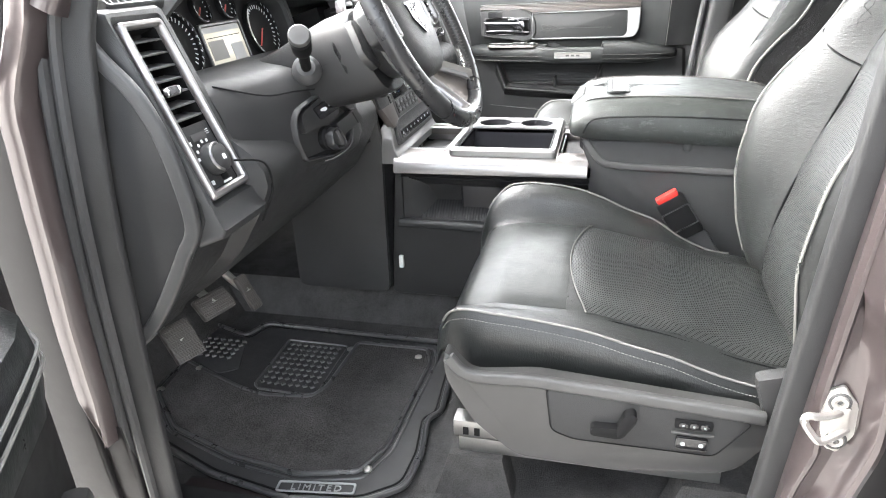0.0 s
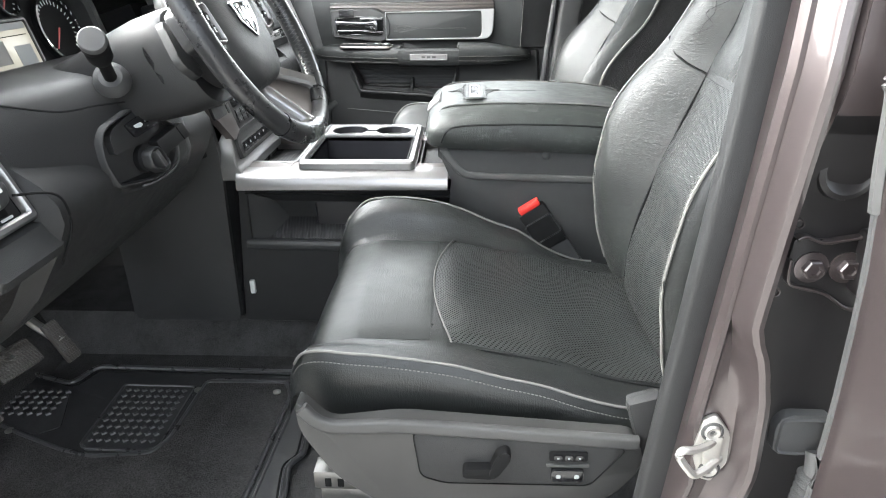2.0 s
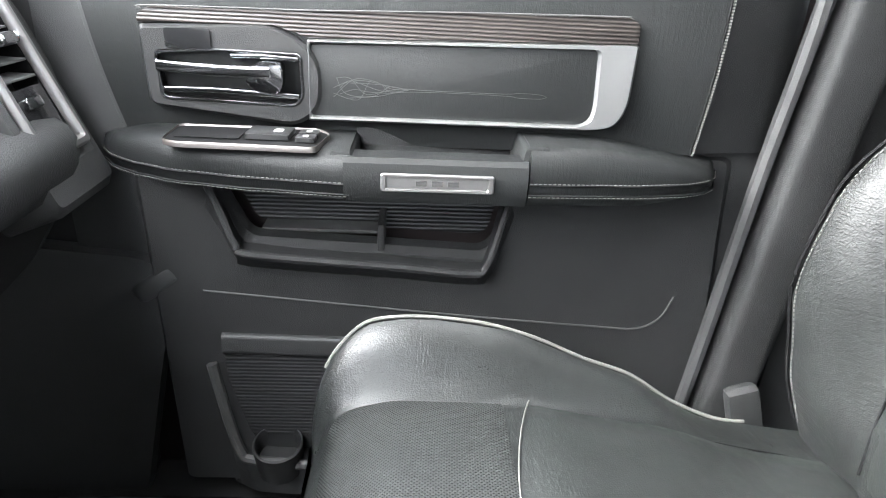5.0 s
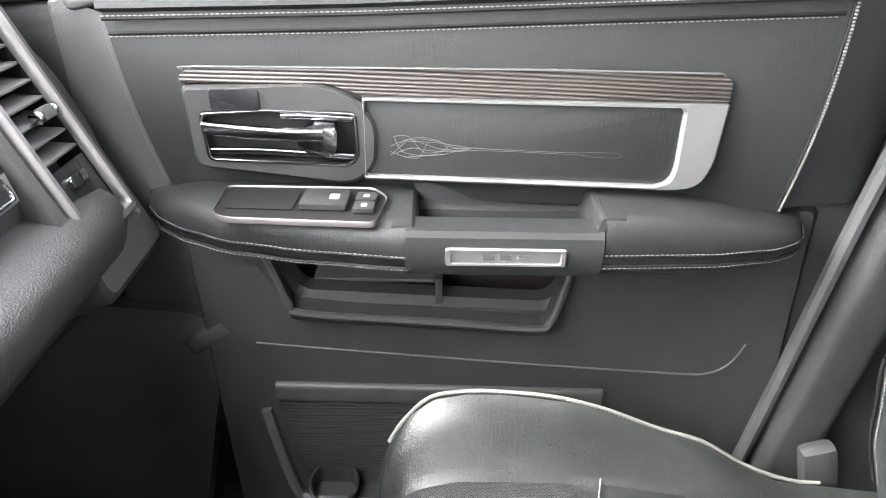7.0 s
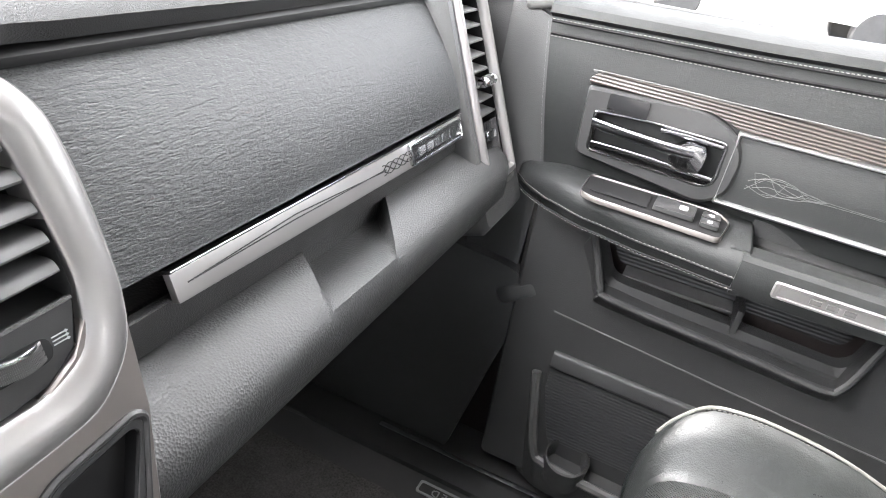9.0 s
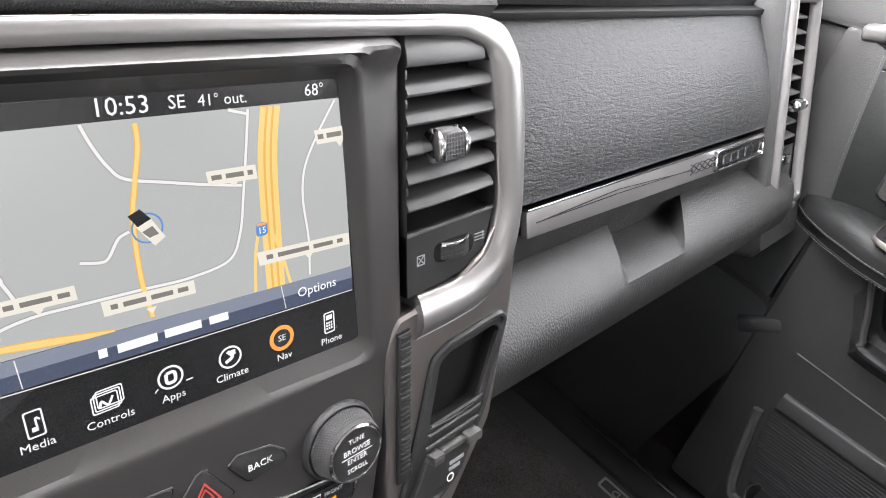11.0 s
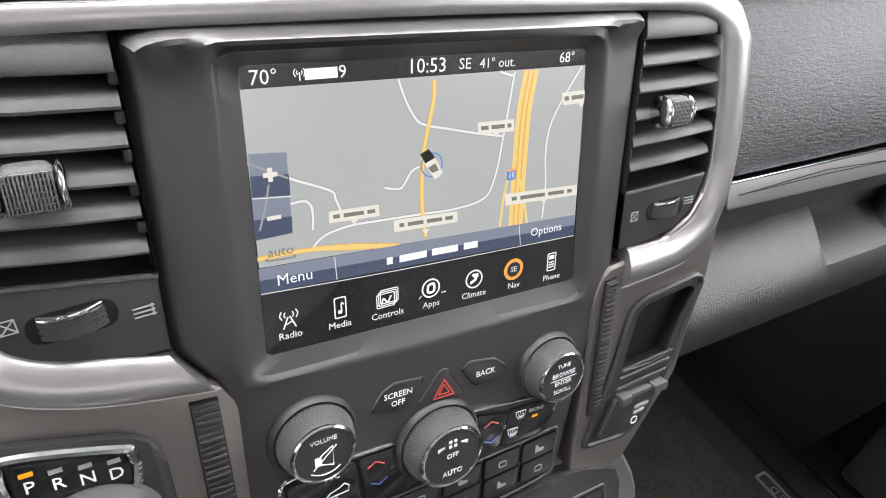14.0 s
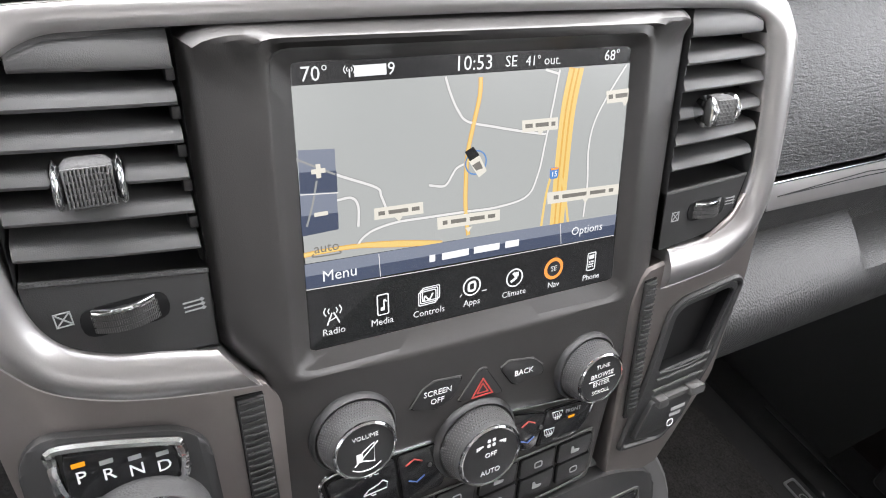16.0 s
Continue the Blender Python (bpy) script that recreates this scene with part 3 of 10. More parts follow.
def bucket_seat(name, cy, outer, low, high, label, lean_back, smooth=False):
    def back(name, bm, mat, label=""):
        for v in bm.verts:
            v.co.x += lerp_table(lean_back, v.co.z)
        return part(name, bm, mat, seat, label)

    seat = thing(name, (0.65, cy, 0.70), label, "car seat", "front seats")
    part("cushion", cushion_mesh(cy, low, high), LEATHER, seat, "creased black leather seat cushion")
    part("thigh_panel", insert_mesh(cy, low, high, 0.345, 0.535, 0.0, 0.002), FINE_WEAVE if smooth else THIGH, seat, "finely perforated leather thigh panel")
    part("seat_insert", insert_mesh(cy, low, high, 0.535, 0.93, 0.035), THIGH if smooth else WEAVE, seat, "perforated leather insert of the cushion")
    arc = [(0.533 + 0.035 * (q / SEAM) ** 2, cy + q * SEAT_HALF, cushion_top(0.535, q, low, high, 0.004)) for q in steps(-SEAM, SEAM, 20)]
    part("seam_piping", tube(arc, 0.0009 if smooth else 0.0014, 6), PIPING, seat, "pale piping across the cushion")
    for s, table in ((-1, low), (1, high)):
        line = []
        for x in (0.335, 0.35, 0.38, 0.42, 0.46, 0.52, 0.58, 0.64, 0.70, 0.76, 0.82, 0.86):
            hw = SEAT_HALF - 0.03 * max(0.0, (0.40 - x) / 0.08) ** 2
            line.append((x, cy + s * (hw + 0.004), cushion_top(x, s, low, high) - front_drop(x) + 0.001))
        line = spline(line, 4)
        part("piping", tube(line, 0.0022, 6), PIPING, seat, "pale piping along the side roll")
        part("stitching", dashes([p + V(0, s * 0.010, -0.012) for p in line], 0.0009, 0.006), THREAD, seat)
        inner = spline([(x, cy + s * SEAM * SEAT_HALF, cushion_top(x, s * SEAM, low, high, 0.0) - front_drop(x)) for x in (0.345, 0.40, 0.5, 0.6, 0.7, 0.8, 0.9)], 4)
        part("seam", tube(inner, 0.0016, 5), BLACK, seat)
    back("backrest", back_mesh(cy), BACK_LEATHER, "black leather backrest with deep side rolls")
    for s in (-1, 1):
        rows = []
        for z in steps(1.0, 1.60, 16):
            hw, rear = back_half(z), lerp_table([(0.9, 1.0), (1.0, 1.03), (1.24, 1.075), (1.45, 1.19), (1.6, 1.22), (1.70, 1.16)], z)
            x0, x1 = back_front(z, s) + 0.055, rear - 0.035
            y0, y1 = cy + s * (hw + 0.016), cy + s * (hw + 0.008)
            rows.append([(x0, y0, z), (x0 + 0.4 * (x1 - x0), y0, z), (x1, y1, z), (x1, y1 - s * 0.02, z), (x0, y0 - s * 0.02, z)])
        back("backrest_side", loft(rows), SIDE_CLOTH, "black cloth side of the backrest")
    back("back_insert", back_panel(cy, 0.99, 1.398, -BACK_SEAM + 0.03, BACK_SEAM - 0.03, 0.004, 0.0), THIGH if smooth else WEAVE, "leather insert of the backrest")
    back("shoulder_panel", back_panel(cy, 1.408, 1.66, -0.60, 0.60, 0.006), BACK_LEATHER, "smooth leather shoulder panel")
    for k in (-0.045, 0.045):
        mid = spline([(back_front(z, k) - 0.0066, cy + k * back_half(z), z) for z in (1.412, 1.47, 1.53, 1.59, 1.65)], 5)
        back("centre_stitching", dashes(mid, 0.0010, 0.006), THREAD, "double stitching up the shoulder panel")
    ladder = (1.0, 1.06, 1.12, 1.18, 1.25, 1.32, 1.38, 1.44, 1.50, 1.56, 1.62)
    for s in (-1, 1):
        flank = s * outer < 0 < outer
        if flank:
            roll = [(back_front(z, s) + 0.046, cy + s * (back_half(z) + 0.0155), z) for z in ladder]
        else:
            roll = [(back_front(z, s * 0.985) - 0.001, cy + s * (back_half(z) + 0.004), z) for z in ladder]
        roll = spline(roll, 4)
        back("back_piping", tube(roll, 0.0032 if flank else 0.0022, 6), BLACK if s * outer > 0 and outer > 0 else PIPING, "piping along the backrest roll")
        back("back_stitching", dashes([p + (V(0.008, s * 0.001, 0) if flank else V(0.0005, -s * 0.009, 0)) for p in roll], 0.0009, 0.006), BLACK if flank else THREAD)
        cut = spline([(back_front(z, q) - 0.001, cy + q * back_half(z), z) for z, q in ((1.400, s * 0.60), (1.415, s * 0.72), (1.435, s * 0.86), (1.455, s * 0.98))], 4)
        back("shoulder_seam", tube(cut, 0.0022, 5), BLACK)
        rise = spline([(back_front(z, s * 0.60) - 0.002, cy + s * 0.60 * back_half(z), z) for z in (1.0, 1.1, 1.2, 1.3, 1.38, 1.46, 1.56, 1.66)], 4)
        back("back_seam", tube(rise, 0.0018, 5), BLACK)
        # stitched scroll on the shoulder wing
        for k in (0, 1):
            cur = spline([(back_front(z, q) - 0.0008, cy + q * back_half(z), z) for z, q in ((1.462, s * (0.80 - 0.04 * k)), (1.480, s * (0.72 + 0.05 * k)), (1.500, s * (0.80 - 0.05 * k)), (1.520, s * (0.70 + 0.08 * k)))], 5)
            back("embroidery", tube(cur, 0.0004, 5), BLACK)
    head = loft([[(1.09 + r * 0.055 * math.cos(a) * (1 if math.cos(a) > 0 else 0.8) + 0.02, cy + r * 0.135 * (abs(math.sin(a)) ** 0.7) * (1 if math.sin(a) > 0 else -1), 1.70 + h) for a in [2 * math.pi * i / 24 for i in range(24)]] for h, r in ((0.015, 0.6), (0.02, 0.85), (0.05, 1.0), (0.11, 1.02), (0.16, 0.95), (0.19, 0.7), (0.195, 0.4))])
    back("headrest", head, BACK_LEATHER, "black leather headrest")
    for s in (-0.06, 0.06):
        back("headrest_post", tube([(1.11, cy + s, 1.68), (1.115, cy + s, 1.73)], 0.006, 8), CHROME)
    return seat


DRIVER_Y = -0.48
driver = bucket_seat("driver_seat", DRIVER_Y, -1, CREST_WORN, CREST_IN, "worn black leather bucket seat with perforated insert and pale piping", [(0.9, 0.0), (2.0, 0.0)])
passenger = bucket_seat("passenger_seat", -DRIVER_Y, 1, CREST_IN, CREST_IN, "black leather bucket seat with perforated insert beside the console", [(0.9, 0.035), (1.10, 0.030), (1.20, 0.022), (1.30, 0.026), (1.43, 0.046), (1.55, 0.060), (1.70, 0.075), (2.0, 0.09)], True)


RAIL = brushed_material("dull_zinc", (0.30, 0.295, 0.29), 0.38, 0.9)
SEAT_TRIM = grain_material("seat_side_plastic", (0.042, 0.0410, 0.0402), 0.46, 900, 0.12)


def valance(seat, cy, s):
    """Side trim under the cushion, with the recessed switch panel on the driver's."""
    y = cy + s * 0.305
    m = Matrix(((1, 0, 0, 0), (0, 0, s, y), (0, 1, 0, 0), (0, 0, 0, 1)))
    outline = rounded([(0.352, 1.035), (0.395, 0.985), (0.50, 1.000), (0.83, 0.975), (0.845, 0.93), (0.80, 0.862), (0.62, 0.838), (0.47, 0.842), (0.40, 0.90), (0.355, 0.98)], 0.02, 4)
    part("side_trim", slab(outline, m, 0.028, 0.010, -0.028), SEAT_TRIM, seat, "dark grey moulded seat side trim")
    ledge = sweep(spline([(0.362, y + s * 0.001, 1.020), (0.398, y + s * 0.001, 0.990), (0.50, y + s * 0.001, 0.992), (0.66, y + s * 0.001, 0.982), (0.83, y + s * 0.001, 0.970)], 5), rect(0, 0, 0.014, 0.020, 0.005, 3))
    part("trim_ledge", ledge, GREY_PLASTIC, seat, "lighter ledge along the top of the side trim")
    plate = rounded([(0.515, 0.985), (0.525, 0.905), (0.56, 0.893), (0.77, 0.893), (0.815, 0.960), (0.80, 0.966)], 0.012, 4)
    part("switch_panel", slab(plate, m, 0.004, 0.0015, 0.0005), SOFT_DARK, seat, "recessed switch panel of the seat")
    part("panel_gap", ring_slab([(x, z) for x, z in plate], [(0.66 + (x - 0.66) * 0.99, 0.935 + (z - 0.935) * 0.975) for x, z in plate], m, 0.003, 0.0, 0.003), BLACK, seat)
    lever = joined(
        slab(rounded([(0.585, 0.917), (0.632, 0.915), (0.640, 0.926), (0.632, 0.934), (0.588, 0.932)], 0.006), m, 0.016, 0.004, 0.004),
        slab(rounded([(0.622, 0.922), (0.634, 0.918), (0.655, 0.955), (0.648, 0.966), (0.634, 0.960)], 0.006), m, 0.018, 0.004, 0.004))
    part("seat_adjuster", lever, BLACK, seat, "black seat adjuster lever")
    pads = part("memory_switch", slab(rect(0.735, 0.948, 0.054, 0.016, 0.004), m, 0.004, 0.001, 0.004), BLACK, seat, "black memory buttons")
    for k in (-0.015, 0.0, 0.015):
        part("button", slab(rect(0.735 + k, 0.948, 0.012, 0.009, 0.003), m, 0.003, 0.001, 0.008), PIANO, pads)
        part("print", slab(rect(0.735 + k, 0.948, 0.003, 0.003), m, 0.0004, 0.0, 0.0112), GREY_PRINT, pads)
    part("trim_line", slab(rounded([(0.705, 0.929), (0.765, 0.929), (0.765, 0.934), (0.735, 0.932), (0.705, 0.934)], 0.001, 2), m, 0.004, 0.001, 0.004), GREY_PLASTIC, seat, "pale trim line")
    lumb = part("lumbar_switch", slab(rect(0.735, 0.915, 0.046, 0.020, 0.004), m, 0.007, 0.002, 0.004), PIANO, seat)
    for k in (-0.013, 0.013):
        part("print", slab(rect(0.735 + k, 0.915, 0.007, 0.007, 0.003), m, 0.0004, 0.0, 0.0112), GREY_PRINT, lumb)


valance(driver, DRIVER_Y, -1)
for seat, cy in ((driver, DRIVER_Y), (passenger, -DRIVER_Y)):
    part("seat_base", joined(span(0.42, 0.86, cy - 0.24, cy + 0.24, 0.86, 0.985, 0.03)), SOFT_DARK, seat)
    for s in (-0.235, 0.235):
        rail = part("seat_rail", joined(span(0.352, 0.80, cy + s - 0.020, cy + s + 0.016, 0.822, 0.856, 0.004), span(0.36, 0.80, cy + s - 0.012, cy + s + 0.012, 0.785, 0.815, 0.002)), RAIL, seat, "zinc-plated seat slide rail")
        for x0, x1 in ((0.345, 0.44), (0.74, 0.84)):
            part("rail_foot", loft([[(x, cy + s + dy, z) for x, z in ((x0 - 0.03, 0.688), (x1 + 0.02, 0.688), (x1, 0.786), (x0, 0.786))] for dy in (-0.028, -0.02, 0.02, 0.028)]), CARPET, seat)
        for k in (0.37, 0.39):
            part("rail_slot", span(k, k + 0.010, cy + s - 0.0215, cy + s - 0.0195, 0.828, 0.844, 0.001), BLACK, rail)
part("recliner_cover", box((0.05, 0.03, 0.17), (0.86, DRIVER_Y - 0.285, 0.955), 0.012, Matrix.Rotation(radians(-18), 4, "Y")), SOFT_DARK, driver)
part("recliner_cover", box((0.045, 0.026, 0.11), (0.88, -DRIVER_Y + 0.280, 0.965), 0.012, Matrix.Rotation(radians(-18), 4, "Y")), SOFT_DARK, passenger)

# buckles
for cy, s in ((DRIVER_Y, 1), (-DRIVER_Y, -1)):
    y = cy + s * 0.262
    b = thing("belt_buckle", (0.80, y, 0.97), "black seat belt buckle with a red release button", "seat belt", "belt buckles")
    tilt = Matrix.Rotation(radians(-34), 4, "Y")
    part("buckle_body", box((0.062, 0.026, 0.10), (0.752, y, 1.062), 0.008, tilt), BLACK, b)
    part("release_button", box((0.048, 0.022, 0.014), (0.752 + math.sin(radians(-34)) * 0.055, y, 1.062 + math.cos(radians(-34)) * 0.055), 0.004, tilt), RED, b, "red release button")
    part("buckle_stalk", box((0.05, 0.014, 0.12), (0.82, y, 0.975), 0.006, tilt), SOFT_DARK, b)
    part("buckle_edge", ring_slab(rect(0, 0, 0.064, 0.05, 0.006), rect(0, 0, 0.058, 0.044, 0.005), Matrix.Translation((0.752, y - s * 0.013, 1.062)) @ tilt @ wall_plane(0, s) , 0.0012), CHROME, b)

# ---- centre console ----
console = thing("centre_console", (0.5, 0, 0.70), "black centre console with satin silver trim and open bin", "console")
SATIN_BLACK_BIN = grain_material("black_bin_plastic", (0.014, 0.014, 0.017), 0.36, 1200, 0.06)


def flat(z):
    return Matrix.Translation((0, 0, z))


# side walls with the moulded pocket
for s in (-1, 1):
    m = wall_plane(s * 0.166, -s)
    hole = rounded([(0.102, 1.000), (0.560, 0.994), (0.568, 1.05), (0.562, 1.1245), (0.30, 1.1255), (0.104, 1.1255)], 0.008, 4)
    big = rounded([(0.06, 0.79), (0.60, 0.79), (0.60, 1.0), (0.58, 1.128), (0.30, 1.128), (0.085, 1.128)], 0.012, 4)
    part("side_wall", ring_slab(big, hole, m, 0.014, 0.003, -0.012), SOFT_DARK, console, "black grained side wall of the console")
    deep = lambda pts, x0, x1: loft([[(x, s * y, z) for y, z in pts] for x in (x0, x1)])
    part("pocket_head", deep([(0.160, 1.128), (0.164, 1.122), (0.138, 1.088), (0.128, 1.088), (0.10, 1.128)], 0.108, 0.565), SATIN_BLACK, console, "dark hood over the side pocket")
    part("pocket_back", deep([(0.136, 1.090), (0.118, 1.040), (0.108, 1.040), (0.108, 1.090)], 0.108, 0.565), SOFT_DARK, console)
    part("side_pocket", deep([(0.112, 1.044), (0.118, 1.043), (0.158, 1.004), (0.158, 0.985), (0.112, 0.985)], 0.108, 0.565), RIBS_X, console, "ribbed sloping floor of the side pocket")
    cheek = [[(0.098, s * 0.162, 1.120), (0.098, s * 0.162, 1.004), (0.090, s * 0.11, 1.004), (0.090, s * 0.11, 1.120)], [(0.122, s * 0.160, 1.108), (0.140, s * 0.158, 1.006), (0.140, s * 0.11, 1.004), (0.122, s * 0.11, 1.110)], [(0.165, s * 0.128, 1.085), (0.180, s * 0.120, 1.036), (0.180, s * 0.108, 1.030), (0.165, s * 0.108, 1.088)]]
    part("pocket_cheek", loft(cheek), SOFT_DARK, console)
    part("pocket_lip", sweep([(0.092, s * 0.172, 0.996), (0.30, s * 0.172, 0.993), (0.57, s * 0.172, 0.988)], rounded([(-0.014, -0.010), (0.008, -0.010), (0.010, 0.004), (0.004, 0.010), (-0.014, 0.010)], 0.003, 3)), SOFT, console, "grey pocket lip")
    part("lower_line", sweep([(0.10, s * 0.1695, 1.116), (0.56, s * 0.1695, 1.112)], rect(0, 0, 0.002, 0.003)), BLACK, console)
    # silver rail along the top edge
    sec = [(-0.034, 0.0235), (-0.006, 0.0225), (0.004, 0.0185), (0.011, 0.008), (0.0155, -0.004), (0.0145, -0.014), (0.004, -0.018), (-0.034, -0.018)]
    sec = sec if s > 0 else [(-x, y) for x, y in sec][::-1]
    rail = sweep([(0.092, s * 0.1825, 1.146), (0.15, s * 0.180, 1.146), (0.30, s * 0.176, 1.146), (0.548, s * 0.1725, 1.146)], [(-x, y) for x, y in sec][::-1])
    part("silver_rail", rail, SATIN, console, "satin silver edge rail")
    # rear bin body under the lid
    rear = rounded([(0.548, 0.79), (1.08, 0.79), (1.08, 1.215), (0.545, 1.222), (0.535, 1.20), (0.556, 1.15), (0.549, 1.06)], 0.006, 3)
    part("bin_side", slab(rear, m, 0.020, 0.004, -0.012), SOFT_DARK, console, "black grained side of the storage bin")
    sill = sweep(spline([(0.535, s * 0.168, 1.225), (0.575, s * 0.170, 1.172), (0.62, s * 0.171, 1.160), (0.75, s * 0.171, 1.156), (1.06, s * 0.171, 1.146)], 6), rect(0, 0, 0.014, 0.016, 0.004, 3))
    part("bin_sill", sill, GREY_PLASTIC, console, "grey moulded sill of the bin")
    pan = spline([(0.575, s * 0.168, 1.03), (0.60, s * 0.168, 1.115), (0.625, s * 0.168, 1.135), (0.80, s * 0.168, 1.130), (1.05, s * 0.168, 1.118)], 6)
    part("panel_edge", tube(pan, 0.0022, 6), SOFT, console)
    part("lid_catch", lathe([(0.010, 0), (0.010, 0.004), (0.007, 0.006)], wall_plane(s * 0.170, -s) @ Matrix.Translation((0.757, 1.206, 0)), 16), SOFT, console)
    # front upright
    part("front_edge", tube(spline([(0.088, s * 0.158, 1.13), (0.078, s * 0.160, 1.0), (0.066, s * 0.163, 0.87)], 5), 0.005, 6), BLACK, console)
    part("scuffed_edge", dashes(spline([(0.0905, s * 0.1625, 1.12), (0.0800, s * 0.1645, 1.0), (0.0690, s * 0.1670, 0.88)], 8), 0.0013, 0.035, 0.8), PIPING, console, "pale scuffed edge")
part("edge_clip", span(0.083, 0.095, -0.176, -0.163, 0.868, 0.902, 0.003), WHITE, console, "small white clip")
part("console_floor", span(0.06, 1.08, -0.15, 0.15, 0.785, 0.82, 0.01), SOFT_DARK, console)

# top plate with front tray, bin, cup holders and rear slot
TOP = 1.168
plate_bits = [
    span(0.055, 0.098, -0.160, 0.176, TOP - 0.02, TOP, 0.002),
    span(0.098, 0.20, 0.126, 0.176, TOP - 0.02, TOP, 0.002), span(0.098, 0.20, -0.160, -0.100, TOP - 0.02, TOP, 0.002),
    span(0.20, 0.235, -0.160, 0.176, TOP - 0.02, TOP, 0.002), span(0.462, 0.478, -0.160, 0.176, TOP - 0.02, TOP, 0.002),
    span(0.235, 0.462, -0.160, -0.144, TOP - 0.02, TOP, 0.002), span(0.235, 0.462, 0.168, 0.176, TOP - 0.02, TOP, 0.002),
    span(0.478, 0.56, -0.160, -0.105, TOP - 0.02, TOP, 0.002), span(0.478, 0.56, 0.095, 0.176, TOP - 0.02, TOP, 0.002), span(0.535, 0.60, -0.12, 0.12, TOP - 0.02, TOP, 0.002)]
for bit in plate_bits:
    part("top_plate", bit, BRONZE, console, "satin grey top plate")
part("front_tray", joined(span(0.096, 0.202, -0.102, 0.12, TOP - 0.045, TOP - 0.038, 0.001), span(0.200, 0.206, -0.102, 0.12, TOP - 0.045, TOP - 0.002, 0.001)), RIBS_X, console, "ribbed rubber tray")
part("tray_rim", ring_slab(rect(0.148, 0.009, 0.120, 0.232, 0.010), rect(0.148, 0.009, 0.104, 0.216, 0.008), flat(TOP), 0.004, 0.0015, -0.002), CONSOLE_SILVER, console)
# silver surround of bin and cup holders
outer = rounded([(0.222, -0.165), (0.476, -0.165), (0.476, 0.177), (0.222, 0.177)], 0.014, 6)
inner = rounded([(0.2345, -0.1425), (0.4610, -0.1425), (0.4610, 0.170), (0.2345, 0.170)], 0.010, 6)
part("bin_surround", ring_slab(outer, inner, flat(TOP + 0.002), 0.018, 0.005), CONSOLE_SILVER, console, "satin silver surround")
part("bin_rim", ring_slab(rounded([(0.2350, -0.1420), (0.4605, -0.1420), (0.4605, 0.0750), (0.2350, 0.0750)], 0.010, 6), rounded([(0.2395, -0.1365), (0.4555, -0.1365), (0.4555, 0.0700), (0.2395, 0.0700)], 0.008, 6), flat(TOP + 0.004), 0.010, 0.002), BLACK, console)
mouth = rounded([(0.2395, -0.1365), (0.4555, -0.1365), (0.4555, 0.0700), (0.2395, 0.0700)], 0.008, 6)
foot = [(0.3485 + (x - 0.3485) * 0.95, -0.0437 + (y + 0.0437) * 0.95) for x, y in mouth]
part("open_bin", cup([[(x, y, z) for x, y in line] for line, z in ((mouth, TOP + 0.012), (mouth, TOP - 0.01), (foot, 1.04), (foot, 1.03))]), SATIN_BLACK_BIN, console, "deep black storage bin")
part("bin_shelf", span(0.300, 0.446, -0.075, 0.062, 1.033, 1.060, 0.004), SOFT_DARK, console, "raised shelf in the bin")
part("bin_mat", span(0.345, 0.435, -0.055, 0.000, 1.058, 1.064, 0.002), RIBS_X, console, "ribbed bin mat")
for x, y, z in ((0.262, 0.010, 1.10), (0.262, -0.035, 1.08), (0.262, -0.085, 1.09)):
    part("bin_socket", lathe([(0.010, 0), (0.011, 0.004), (0.008, 0.007), (0.004, 0.004)], Matrix.Translation((x - 0.016, y, z)) @ Matrix.Rotation(radians(90), 4, "Y"), 16), CHROME, console)
# cup holders
CUP_X, CUP_Y = 0.3475, 0.1225


def cup_outline(grow):
    """Two round wells joined by a narrow neck."""
    r, d, h = 0.0440 + grow, 0.0555, max(0.004, 0.0085 + grow * 0.4)
    a0 = math.asin(h / r)
    pts = [(CUP_X + d + r * math.cos(a), CUP_Y + r * math.sin(a)) for a in steps(-(math.pi - a0), math.pi - a0, 27)]
    return pts + [(CUP_X - d + r * math.cos(a), CUP_Y + r * math.sin(a)) for a in steps(a0, 2 * math.pi - a0, 27)]


clip = lambda x, a, b: max(a, min(b, x))
frame_out = [(CUP_X + clip((x - CUP_X) * 1.25, -0.1125, 0.1130), CUP_Y + clip((y - CUP_Y) * 6, -0.0475, 0.0470)) for x, y in cup_outline(0)]
part("cup_plate", ring_slab(frame_out, cup_outline(0), flat(TOP + 0.004), 0.0145, 0.002), CONSOLE_SILVER, console, "silver double cup holder plate")
cup_rings = [[(x, y, z) for x, y in cup_outline(g)] for z, g in ((TOP + 0.0160, -0.0003), (TOP - 0.03, -0.002), (TOP - 0.070, -0.004))]
part("cup_holder", cup(cup_rings), SATIN_BLACK_BIN, console, "black double cup holder")
# slot behind the bin
part("rear_slot", joined(span(0.482, 0.486, -0.11, 0.095, TOP - 0.06, TOP - 0.004, 0), span(0.486, 0.540, -0.11, 0.095, TOP - 0.03, TOP - 0.02, 0), span(0.486, 0.490, -0.11, 0.095, TOP - 0.06, TOP - 0.02, 0)), RIBS_Y, console, "narrow ribbed slot")

# armrest lid
lid = thing("armrest_lid", (0.72, 0, 1.20), "worn black leather armrest lid with stitched edges on the console", "armrest")


